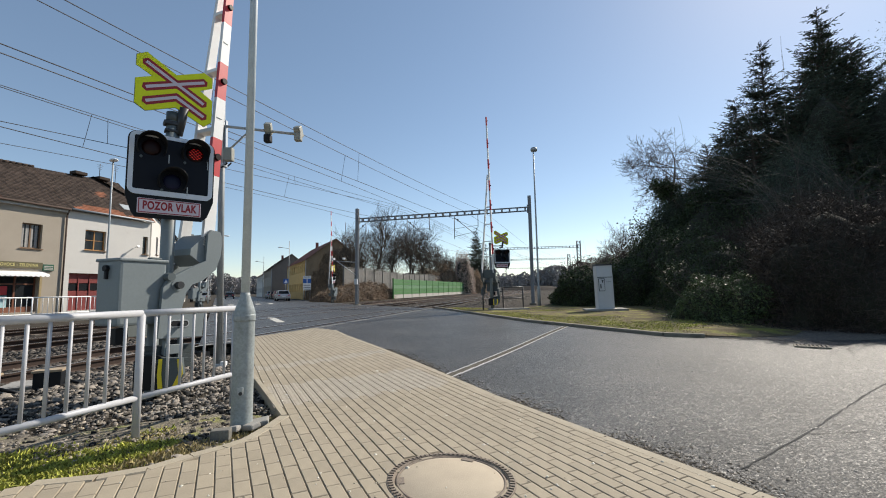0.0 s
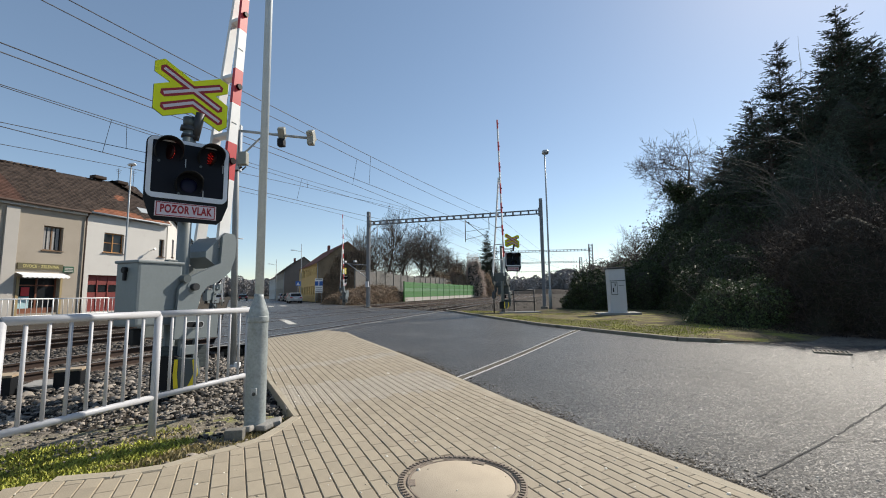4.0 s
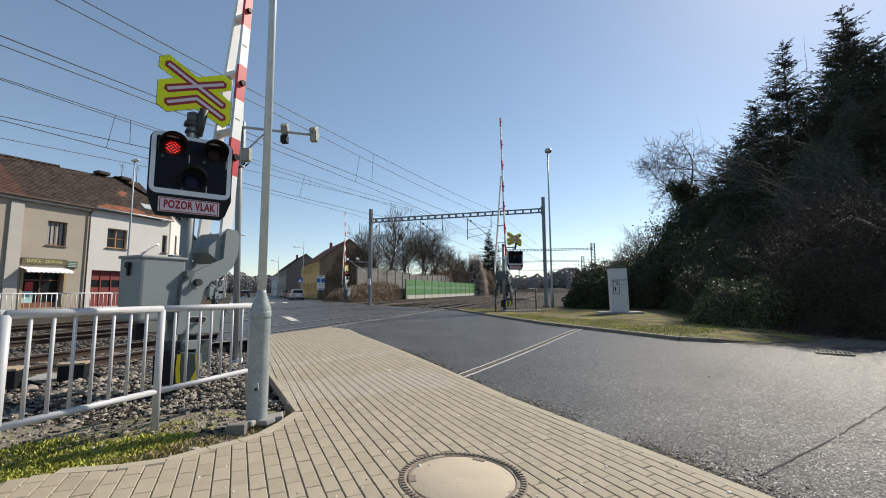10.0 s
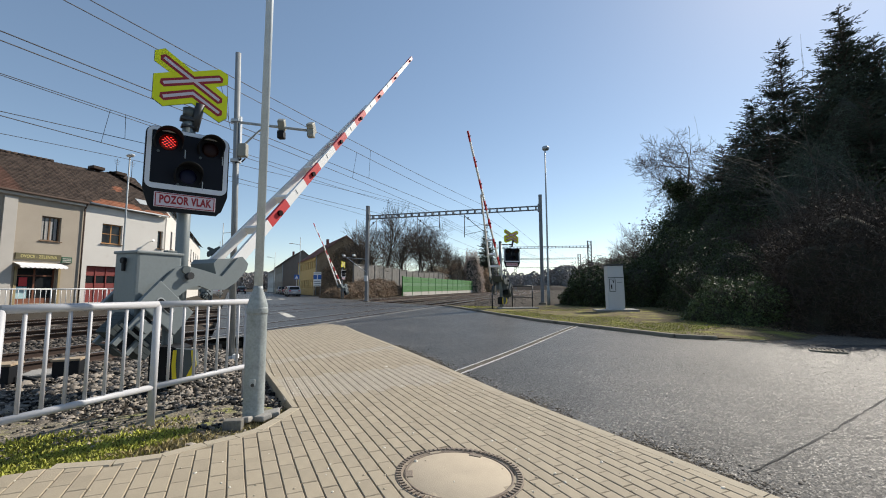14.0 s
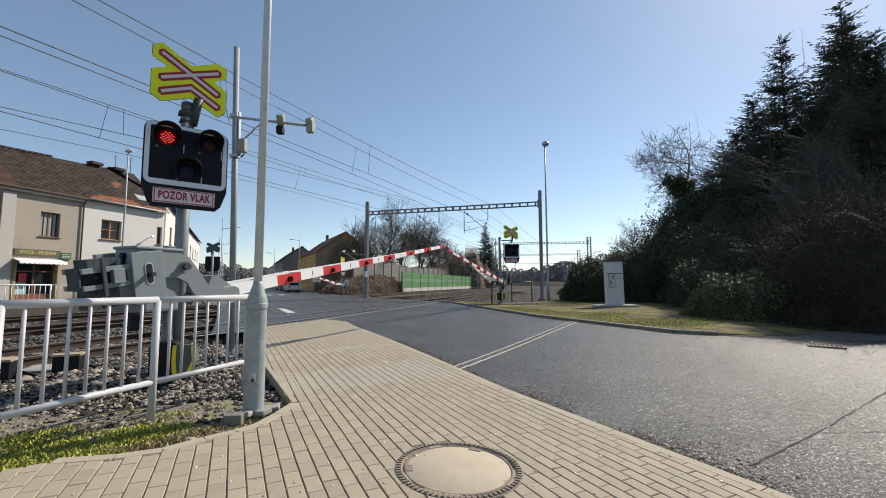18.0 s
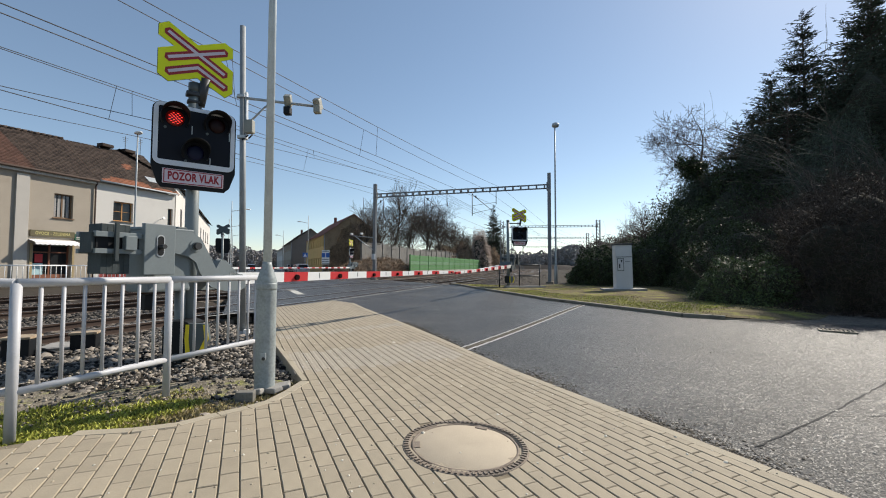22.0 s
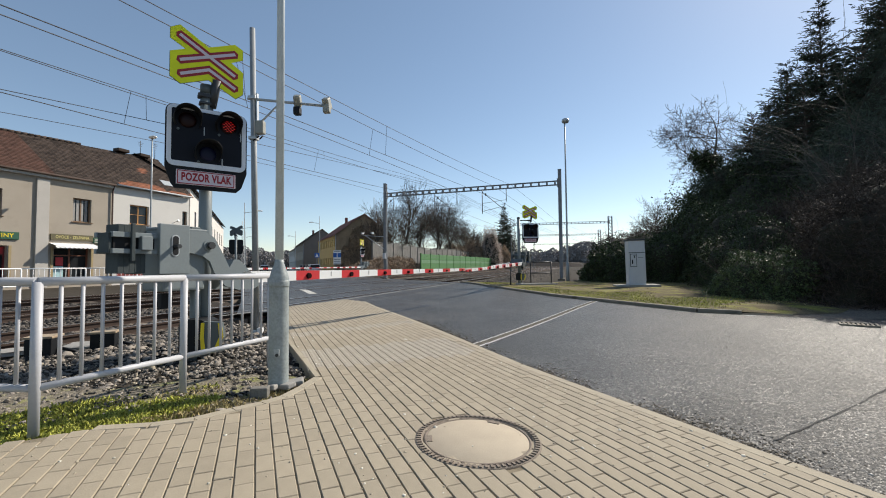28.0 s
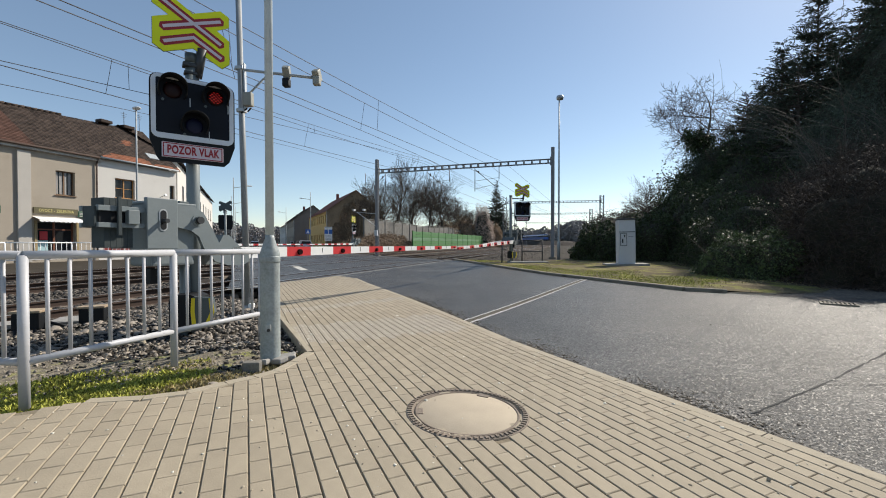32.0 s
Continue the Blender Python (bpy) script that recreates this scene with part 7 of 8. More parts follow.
def far_woods():
    """Distant wooded rise round the horizon."""
    P, core, cf = [], [], []
    rnd = np.random.default_rng(5)
    for a in np.arange(-75, 75, 0.45):
        if 5.3 < a < 6.5:
            continue
        R = 420 + 60 * math.sin(a * 0.21) + rnd.uniform(-25, 25)
        if 20 < a < 75:
            R = 300
        h = (19 if 2 < a < 18 else 15) + 4 * noise.noise(Vector((a * 0.12, 0.3, 0))) + rnd.uniform(-3, 3)
        if a < -18:
            h += 3
        x, y = R * math.sin(radians(a)), R * math.cos(radians(a))
        n = 420
        d = rnd.normal(size=(n, 3))
        d /= np.linalg.norm(d, axis=1)[:, None]
        P.append(np.array([x, y, h * 0.45]) + d * np.array([6.0, 6.0, h * 0.55]))
        i = len(core)
        core += [(x - 6, y, -1), (x + 6, y, -1), (x + 5, y, h * 0.5), (x, y, h * 0.8), (x - 5, y, h * 0.5), (x, y + 5, -1), (x, y + 4, h * 0.7)]
        cf += [(i, i + 1, i + 2, i + 3, i + 4), (i + 5, i + 6, i + 2, i + 1), (i, i + 4, i + 6, i + 5), (i + 2, i + 6, i + 3), (i + 3, i + 6, i + 4)]
    # distance haze is put into this pale base colour
    far = material("haze_paled_far_woods", (0.30, 0.285, 0.28), 0.95, vary=0.25, scale=0.05, fine=0.5, bump=0.0, island=0.5)
    t = thing("far_woods", pose(0, 0, 0), "grey-brown leafless woods on the horizon, paled for haze", "woods", kind="stuff")
    part("canopy", leaf_mesh("canopy", np.concatenate(P), 1.15, far), None, t)
    part("trunks", raw_mesh("trunks", core, cf, far), None, t)


far_woods()

# ---------------------------------------------------------------- verge, kerb, drain, road marks
def polyline_kerb(name, pts, w, h, drop, mat, label, seg=1.0, z0=0.0):
    """A row of kerb stones along pts; each stone is a part."""
    t = thing(name, pose(0, 0, 0), label, "kerb", "kerbs", "structure")
    for a, b in zip(pts, pts[1:]):
        a, b = Vector((*a, 0)), Vector((*b, 0))
        n = max(1, round((b - a).length / seg))
        for k in range(n):
            p, q = a.lerp(b, k / n), a.lerp(b, (k + 1) / n)
            d = (q - p).normalized()
            s = Vector((-d.y, d.x, 0)) * w / 2
            g = 0.004
            bm = bmesh.new()
            vs = []
            for e in (p + d * g, q - d * g):
                zt = surf(e.x, e.y) + h + z0
                vs.append([bm.verts.new((e + s * o) + Vector((0, 0, zz))) for o, zz in ((-1, zt - drop), (-1, zt - 0.012), (-0.85, zt), (0.85, zt), (1, zt - 0.012), (1, zt - drop))])
            for i in range(6):
                bm.faces.new((vs[0][i], vs[0][(i + 1) % 6], vs[1][(i + 1) % 6], vs[1][i]))
            bm.faces.new(vs[0][::-1])
            bm.faces.new(vs[1])
            bmesh.ops.recalc_face_normals(bm, faces=bm.faces[:])
            part("kerb_stone", bm, mat, t)
    return t


kerb_line = [tuple(from_rn(r, n).xy) for r, n in ((24.2, 12.5), (23.3, 12.35), (15.7, 10.66), (11.5, 9.8), (8.0, 9.6), (6.3, 9.68), (5.6, 10.2))]
polyline_kerb("road_kerb", kerb_line, 0.15, 0.09, 0.35, M_RKERB, "worn grey concrete kerb beside the verge")
polyline_kerb("road_kerb", [tuple(from_rn(5.6, 10.2).xy), tuple(from_rn(5.0, 11.0).xy)], 0.15, 0.02, 0.35, M_RKERB, "lowered concrete kerb end")
verge = kerb_line + [tuple(from_rn(r, n).xy) for r, n in ((5.0, 11.0), (4.6, 12.2), (5.5, 16.0))] + [(14.5, 24.0), (13.0, 29.0), (8.2, 27.6), (4.5, 23.0)]
outline_sheet("verge", verge, lambda x, y: 0.006 + 0.08 * smoothstep(4.4, 6.4, to_rn(x, y)[0]), M_TURF, "patchy verge of moss, dry grass and earth", "verge", 1.5)


M_SOIL = material("dark_leaf_litter", (0.115, 0.095, 0.074), 0.95, vary=0.5, scale=3, fine=60, bump=0.8, speck=0.5, speck_scale=30)
outline_sheet("litter_edge", [tuple(from_rn(r, n).xy) for r, n in ((5.35, 10.25), (4.2, 11.2), (3.35, 12.8), (2.8, 17.0), (2.2, 45.0), (14, 45.0), (5.6, 16.2), (4.7, 12.3))], 0.004, M_SOIL, "dark leaf litter under the thicket at the road edge", "leaf litter", 1.0)
M_EDGE = material("pale_drain_edge", (0.54, 0.535, 0.52), 0.7, vary=0.15, scale=12, fine=90, bump=0.2)


def drain():
    t = thing("drain_channel", pose(0, 0, 0), "slotted drain channel with pale edges across the road", "drain", kind="structure")
    a, m, b = Vector((0.12, 5.55, 0)), Vector((2.0, 8.95, 0)), Vector((4.35, 13.0, 0))
    pts = [a * (1 - f) ** 2 + m * 2 * f * (1 - f) + b * f * f for f in [k / 16 for k in range(17)]]
    bm_box = bmesh.new()
    box(bm_box, (0, 0, 0), (0.49, 0.115, 0.012))
    for k in range(16):
        box(bm_box, (-0.23 + k * 0.0305, 0, 0.004), (0.012, 0.105, 0.014))
    grate = finish(bm_box, "grate", M_RKERB)
    for p, q in zip(pts, pts[1:]):
        d = (q - p)
        L = d.length
        tn = math.degrees(math.atan2(d.y, d.x))
        c = (p + q) / 2
        o = part("grate", grate, None, t)
        o.matrix_basis = pose(c.x, c.y, surf(c.x, c.y) + 0.001, 0, 0, tn) @ Matrix.Diagonal((L / 0.5, 1, 1, 1))
        for s in (-1, 1):
            bm = bmesh.new()
            box(bm, (0, s * 0.078, 0.004), (L - 0.006, 0.014, 0.016), bevel=0.002)
            e = part("edge_strip", bm, M_EDGE, t)
            e.matrix_basis = pose(c.x, c.y, surf(c.x, c.y), 0, 0, tn)


drain()


def strip(name, pts, w, z, mat, label, category, jitter=0.0):
    """A thin strip of paint or filler on the road along pts."""
    bm = bmesh.new()
    rnd = random.Random(3)
    rows = []
    P = [Vector((*p, 0)) for p in pts]
    fine = []
    for a, b in zip(P, P[1:]):
        n = max(1, int((b - a).length / (0.12 if jitter else 1.0)))
        fine += [a.lerp(b, k / n) for k in range(n)]
    fine.append(P[-1])
    for i, p in enumerate(fine):
        d = (fine[min(i + 1, len(fine) - 1)] - fine[max(i - 1, 0)]).normalized()
        s = Vector((-d.y, d.x, 0))
        o = rnd.uniform(-jitter, jitter)
        ww = w * (1 + (rnd.uniform(-0.6, 0.6) if jitter else 0))
        row = []
        for k in (-1, 1):
            e = p + s * (o + k * ww / 2)
            row.append(bm.verts.new((e.x, e.y, surf(e.x, e.y) + z)))
        rows.append(row)
    for a, b in zip(rows, rows[1:]):
        bm.faces.new((a[0], a[1], b[1], b[0]))
    bmesh.ops.recalc_face_normals(bm, faces=bm.faces[:])
    if bm.faces[0].normal.z < 0:
        bmesh.ops.reverse_faces(bm, faces=bm.faces[:])
    return tagged(part(name, bm, mat), label, category, kind="structure")


M_CRACK = material("bitumen_filler", (0.018, 0.018, 0.018), 0.9, vary=0.3, scale=20, fine=90, bump=0.3)
M_LINE = material("worn_white_road_paint", (0.50, 0.48, 0.43), 0.8, vary=0.2, scale=12, fine=90, bump=0.2, stain=(0.16, 0.155, 0.15), stain_scale=9, stain_at=0.55)
strip("road_crack", [(2.19, 2.71), (2.28, 2.75), (2.50, 2.90), (2.70, 3.02), (2.95, 3.17), (3.32, 3.41), (3.62, 3.60), (3.98, 3.85), (5.10, 4.59), (7.2, 5.9), (9.5, 7.2)], 0.013, 0.006, M_CRACK, "dark irregular crack in the asphalt", "crack", 0.008)
strip("road_crack", [(3.34, 3.41), (3.62, 3.42), (3.95, 3.47)], 0.007, 0.006, M_CRACK, "short fine side crack in the asphalt", "crack", 0.006)
strip("road_seam", [tuple(from_rn(9.5, 6.3).xy), tuple(from_rn(10.5, 8.9).xy)], 0.012, 0.004, M_CRACK, "thin dark seam in the asphalt", "crack", 0.012)
strip("road_seam", [tuple(from_uv(8.2, 7.3).xy), tuple(from_uv(17, 7.0).xy), tuple(from_uv(30, 6.6).xy)], 0.03, 0.004, M_CRACK, "thin dark seam in the asphalt", "crack", 0.01)
strip("crossing_edge", [tuple(from_uv(7.0, 7.92).xy), tuple(from_uv(26.0, 7.92).xy)], 0.11, 0.006, M_CONC, "pale concrete edge strip of the crossing", "edge strip")
strip("road_mark", [tuple(from_rn(18.0, 2.1).xy), tuple(from_rn(21.8, 2.05).xy)], 0.32, 0.005, M_LINE, "worn white dash on the asphalt", "road marking")
for k in range(5):
    strip("road_mark", [tuple(from_rn(47.0, -0.5 + k * 1.3).xy), tuple(from_rn(50.0, -0.5 + k * 1.3).xy)], 0.55, 0.006, M_LINE, "worn white crossing bar on the asphalt", "road marking")
for v in TRACKS:
    for s in (-0.7525, 0.7525):
        for side in (-0.075, 0.075):
            strip("flangeway", [tuple(from_uv(CROSS0, v + s + side).xy), tuple(from_uv(CROSS1, v + s + side).xy)], 0.055, 0.005, M_CRACK, "dark flangeway groove beside the rail", "groove")


def gully():
    t = thing("gully_grate", pose(7.78, 8.08, surf(7.78, 8.08) + 0.004, 0, 0, -38), "pale iron gully grate at the road edge", "drain grate")
    for x, y, sx, sy in ((0, 0.2, 0.56, 0.04), (0, -0.2, 0.56, 0.04), (0.26, 0, 0.04, 0.36), (-0.26, 0, 0.04, 0.36)):
        bm = bmesh.new()
        box(bm, (x, y, 0.01), (sx, sy, 0.03), bevel=0.003)
        part("frame_bar", bm, M_RKERB, t)
    for k in range(7):
        bm = bmesh.new()
        box(bm, (-0.195 + k * 0.065, 0, 0.012), (0.034, 0.36, 0.022), bevel=0.003)
        part("slat", bm, M_RKERB, t)


gully()


# ---------------------------------------------------------------- manhole
MH = Vector((0.121, 2.481, 0.0))


def manhole():
    slope = Matrix.Translation((MH.x, MH.y, surf(MH.x, MH.y) + 0.008)) @ Matrix.Rotation(0.035, 4, "Y")
    t = thing("manhole", slope, "round manhole with concrete-filled cover and toothed iron rim", "manhole")
    bm = bmesh.new()
    lathe(bm, [(0.418, -0.05), (0.418, 0.016), (0.412, 0.019), (0.372, 0.019), (0.370, 0.010), (0.362, 0.010), (0.361, -0.04)], 72)
    part("rim", bm, M_IRON, t)
    for k in range(72):
        a = 2 * math.pi * k / 72
        bm = bmesh.new()
        box(bm, (0.392 * math.cos(a), 0.392 * math.sin(a), 0.020), (0.030, 0.016, 0.012), Matrix.Rotation(a, 3, "Z"))
        part("tooth", bm, M_IRON, t)
    bm = bmesh.new()
    lathe(bm, [(0.358, -0.04), (0.358, 0.014), (0.352, 0.018), (0.342, 0.018), (0.341, 0.012)], 64)
    cv = part("cover_ring", bm, M_IRON, t)
    bm = bmesh.new()
    lathe(bm, [(0.341, -0.03), (0.341, 0.012), (0.336, 0.015), (0.05, 0.017)], 64)
    part("cover_filling", bm, M_COVER, t, smooth=False)
    for a in (2.65, 5.75 - 5.2):
        bm = bmesh.new()
        box(bm, (0.325 * math.cos(a + 0.6), 0.325 * math.sin(a + 0.6), 0.014), (0.05, 0.09, 0.012), Matrix.Rotation(a + 0.6, 3, "Z"), bevel=0.004)
        part("lift_pocket", bm, M_IRON, t)


manhole()


# ---------------------------------------------------------------- borders of the paving
right_edge = [(3.6, -0.75), (2.72, 1.0), (1.99, 2.31), (1.45, 3.27), (0.71, 4.58), (-0.01, 6.12), (-1.08, 8.42), (-2.36, 11.16), (-3.1, 12.9)]
polyline_kerb("pavement_border", right_edge, 0.10, 0.026, 0.2, M_KERB, "flush pale concrete border along the road", 1.0)
left_edge = [(-4.98, 11.26), (-2.76, 6.08), (-1.40, 3.76), (-1.43, 3.42), (-1.48, 3.14), (-1.58, 2.98), (-1.73, 2.82), (-1.89, 2.60), (-2.12, 2.475), (-2.44, 2.39)]
polyline_kerb("pavement_border", left_edge[:3], 0.06, 0.030, 0.2, M_KERB, "narrow concrete border by the gravel", 1.0)
polyline_kerb("pavement_border", left_edge[2:], 0.10, 0.026, 0.2, M_KERB, "narrow concrete border by the gravel", 0.3)


# ---------------------------------------------------------------- pavers
def inside(x, y, poly):
    c = False
    j = len(poly) - 1
    for i in range(len(poly)):
        (xi, yi), (xj, yj) = poly[i], poly[j]
        if (yi > y) != (yj > y) and x < (xj - xi) * (y - yi) / (yj - yi) + xi:
            c = not c
        j = i
    return c


def paver_verts(lx, ly, h=0.03, ch=0.006):
    a, b = lx / 2, ly / 2
    v = [(-a, -b, -h), (a, -b, -h), (a, b, -h), (-a, b, -h), (-a, -b, -ch), (a, -b, -ch), (a, b, -ch), (-a, b, -ch), (-a + ch, -b + ch, 0), (a - ch, -b + ch, 0), (a - ch, b - ch, 0), (-a + ch, b - ch, 0)]
    f = [(8, 9, 10, 11)] + [(i, (i + 1) % 4, 4 + (i + 1) % 4, 4 + i) for i in range(4)] + [(4 + i, 4 + (i + 1) % 4, 8 + (i + 1) % 4, 8 + i) for i in range(4)]
    return v, f


def build_pavers():
    rnd = random.Random(4)
    pv, pf = paver_verts(0.1965, 0.0935, 0.03, 0.004)
    single = raw_mesh("paver", pv, pf, M_PAVER)
    V, F, TV, TF = [], [], [], []
    count = 0
    e = 0.03
    for j in range(-110, 80):
        n = j * 0.1 + 0.03
        for i in range(-60, 76):
            r = i * 0.2 + (0.1 if j % 2 else 0.0) + rnd.uniform(-0.003, 0.003)
            p = from_rn(r, n)
            x, y = p.x, p.y
            if y < -4.5 or not inside(x, y, PAVING):
                continue
            if (p - MH).length < 0.375:
                continue
            # shorten stones that would reach past the border
            da, db = from_rn(r - 0.095, n), from_rn(r + 0.095, n)
            lo = 0.0975 if inside(da.x, da.y, PAVING) else 0.02
            hi = 0.0975 if inside(db.x, db.y, PAVING) else 0.02
            for s in (0.08, 0.06, 0.04):
                q = from_rn(r - s, n)
                if lo == 0.02 and inside(q.x, q.y, PAVING):
                    lo = s + 0.008
                q = from_rn(r + s, n)
                if hi == 0.02 and inside(q.x, q.y, PAVING):
                    hi = s + 0.008
            if lo + hi < 0.035:
                continue
            cx = r + (hi - lo) / 2
            p = from_rn(cx, n)
            slope = (surf(p.x + 0.1, p.y) - surf(p.x - 0.1, p.y)) / 0.2
            z = surf(p.x, p.y) + 0.024 + rnd.uniform(-0.0015, 0.0015)
            m = Matrix.Translation((p.x, p.y, z)) @ Matrix.Rotation(-math.atan(slope) + rnd.uniform(-0.008, 0.008), 4, "Y") @ Matrix.Rotation(radians(RN_TURN) + rnd.uniform(-0.006, 0.006), 4, "Z")
            tact = (4.25 + 0.10 * n < r < 5.25 + 0.16 * n and 0.4 < n < 2.6) or (6.45 + 0.42 * (n - 0.5) < r < 6.85 + 0.42 * (n - 0.5) and n > 0.4)
            whole = lo + hi > 0.19
            if whole and not tact and 1.05 < p.y < 3.05 and -1.15 < p.x < 2.0 and count < 300:
                part("paver", single, None, paving).matrix_basis = m
                count += 1
                continue
            m = m @ Matrix.Diagonal(((lo + hi) / 0.195, 1, 1, 1))
            if tact:
                b = len(TV)
                TV += [m @ Vector(v) for v in pv]
                TF += [tuple(k + b for k in f) for f in pf]
                for sx in range(5):
                    for sy in range(2):
                        c = Vector((-0.076 + sx * 0.038, -0.022 + sy * 0.044, 0))
                        b = len(TV)
                        TV += [m @ (c + Vector(d)) for d in ((-0.010, -0.010, 0), (0.010, -0.010, 0), (0.010, 0.010, 0), (-0.010, 0.010, 0), (-0.006, -0.006, 0.003), (0.006, -0.006, 0.003), (0.006, 0.006, 0.003), (-0.006, 0.006, 0.003))]
                        TF += [(b + 4, b + 5, b + 6, b + 7)] + [(b + k, b + (k + 1) % 4, b + 4 + (k + 1) % 4, b + 4 + k) for k in range(4)]
            else:
                b = len(V)
                V += [m @ Vector(v) for v in pv]
                F += [tuple(k + b for k in f) for f in pf]
    part("far_pavers", raw_mesh("far_pavers", V, F, M_PAVERJ), None, paving)["kind"] = "stuff"
    part("tactile_pavers", raw_mesh("tactile_pavers", TV, TF, M_TACT), None, paving, "studded tactile pavers")["kind"] = "stuff"


build_pavers()


# ---------------------------------------------------------------- loose stones, litter and grass
def stones(name, P, S, mat, label, category):
    """Angular stones at the points P of size S."""
    n = len(P)
    base = np.array([(-1, -1, -0.7), (1, -1, -0.7), (1, 1, -0.7), (-1, 1, -0.7), (-0.7, -0.8, 0.6), (0.8, -0.6, 0.7), (0.6, 0.8, 0.55), (-0.8, 0.7, 0.7)]) * 0.5
    F0 = np.array([(4, 5, 6, 7), (0, 1, 5, 4), (1, 2, 6, 5), (2, 3, 7, 6), (3, 0, 4, 7)])
    V = base[None] * RNG.uniform(0.55, 1.4, (n, 8, 3))
    a = RNG.uniform(0, 2 * np.pi, n)
    b = RNG.normal(0, 0.5, n)
    c, s = np.cos(a)[:, None], np.sin(a)[:, None]
    x, y, z = V[..., 0] * S[:, None] * 1.25, V[..., 1] * S[:, None], V[..., 2] * S[:, None] * 0.75
    cb, sb = np.cos(b)[:, None], np.sin(b)[:, None]
    y, z = y * cb - z * sb, y * sb + z * cb
    W = np.stack([x * c - y * s, x * s + y * c, z], -1) + P[:, None]
    F = (np.arange(n) * 8)[:, None, None] + F0[None]
    me = bpy.data.meshes.new(name)
    me.vertices.add(8 * n)
    me.vertices.foreach_set("co", W.ravel())
    m = 5 * n
    me.loops.add(4 * m)
    me.loops.foreach_set("vertex_index", F.ravel().astype(np.int32))
    me.polygons.add(m)
    me.polygons.foreach_set("loop_start", np.arange(m) * 4)
    me.polygons.foreach_set("loop_total", np.full(m, 4))
    me.update(calc_edges=True)
    me.materials.append(mat)
    return tagged(part(name, me, None), label, category, kind="stuff")


def scatter_uv(n, u0, u1, v0, v1, z):
    u, v = RNG.uniform(u0, u1, n), RNG.uniform(v0, v1, n)
    return np.stack([UX * u - UY * v, UY * u + UX * v, np.full(n, z)], 1), u, v


M_DIRT = material("dark_road_dirt", (0.085, 0.072, 0.055), 0.95, vary=0.4, scale=9, fine=60, bump=0.2, island=1.6)
M_FLECK = material("pale_litter_flecks", (0.58, 0.55, 0.47), 0.8, vary=0.2, scale=9, fine=60, bump=0.1, island=1.0)


def patchy(x, y, f, seed):
    return np.array([noise.noise(Vector((a * f + seed, b * f, 0.4))) for a, b in zip(x, y)])


def build_ballast():
    P, u, v = scatter_uv(44000, -9, 9.5, 5.0, 21.4, -0.135)
    n = RY * P[:, 0] - RX * P[:, 1]
    keep = (n < -0.55) & ~((P[:, 1] < 4.6) & (P[:, 0] > -4.0))
    near_rail = np.zeros(len(P), bool)
    for c in TRACKS:
        for s in (-0.7525, 0.7525):
            near_rail |= np.abs(v - c - s) < 0.10
    P = P[keep & ~near_rail]
    v = v[keep & ~near_rail]
    k = np.array([smoothstep(5.8, 7.0, a) for a in v])
    P[:, 2] = P[:, 2] * k + (1 - k) * np.array([surf(x, y) - 0.08 for x, y in P[:, :2]]) + RNG.uniform(-0.015, 0.02, len(P))
    near = v < 6.9
    stones("rubble", P[near], RNG.uniform(0.03, 0.08, int(near.sum())), M_RUBBLE, "loose rubble stones on the shoulder of the track", "rubble")
    stones("ballast", P[~near], RNG.uniform(0.035, 0.080, int((~near).sum())), M_STONE, "loose grey-brown ballast stones between the rails", "ballast")
    # rubble between railing and track
    k = 9000
    x, y = RNG.uniform(-5.2, -1.6, k), RNG.uniform(2.7, 8.2, k)
    keep = np.array([not inside(a, b, PAVING) and to_rn(a, b)[1] < 0.42 for a, b in zip(x, y)]) & (RNG.uniform(0, 1, k) < np.clip((y - 2.9) / 1.2, 0.06, 1))
    x, y = x[keep], y[keep]
    z = np.array([surf(a, b) - 0.07 for a, b in zip(x, y)])
    stones("rubble", np.stack([x, y, z], 1), np.exp(RNG.normal(-3.75, 0.5, len(x))), M_RUBBLE, "loose rubble stones beside the railing", "rubble")
    P, u, v = scatter_uv(16000, 24, 70, 3.0, 16.5, -0.12)
    n = RY * P[:, 0] - RX * P[:, 1]
    P = P[n > 12.2]
    stones("ballast", P, RNG.uniform(0.06, 0.12, len(P)), M_STONE, "loose grey-brown ballast stones beyond the crossing", "ballast")
    # dirt and grit washed against the paving's border on the road
    k = 7000
    f = RNG.uniform(0, 1, k) * 5.0
    i = f.astype(int)
    edge = np.array(right_edge)
    x = edge[i + 1, 0] + (edge[i + 2, 0] - edge[i + 1, 0]) * (f - i) + 0.06
    y = edge[i + 1, 1] + (edge[i + 2, 1] - edge[i + 1, 1]) * (f - i) + 0.03
    off = RNG.exponential(0.09, k)
    x, y = x + RY * off, y - RX * off
    ok = patchy(x, y, 1.1, 3.0) + RNG.uniform(-0.4, 0.4, k) > -0.1
    x, y = x[ok], y[ok]
    z = np.array([surf(a, b) + 0.001 for a, b in zip(x, y)])
    stones("road_dirt", np.stack([x, y, z], 1), np.exp(RNG.normal(-4.75, 0.45, len(x))), M_DIRT, "dark crumbs and dirt along the edge of the asphalt", "grit")
    # pale flecks of litter on the paving
    k = 500
    x, y = RNG.uniform(-3, 3, k), RNG.uniform(0.6, 6, k)
    ok = np.array([inside(a, b, PAVING) for a, b in zip(x, y)])
    x, y = x[ok], y[ok]
    z = np.array([surf(a, b) + 0.026 for a, b in zip(x, y)])
    stones("litter_flecks", np.stack([x, y, z], 1), np.exp(RNG.normal(-4.75, 0.4, len(x))), M_FLECK, "scattered pale flecks of litter on the pavers", "litter")
    # small grit on the paving
    k = 500
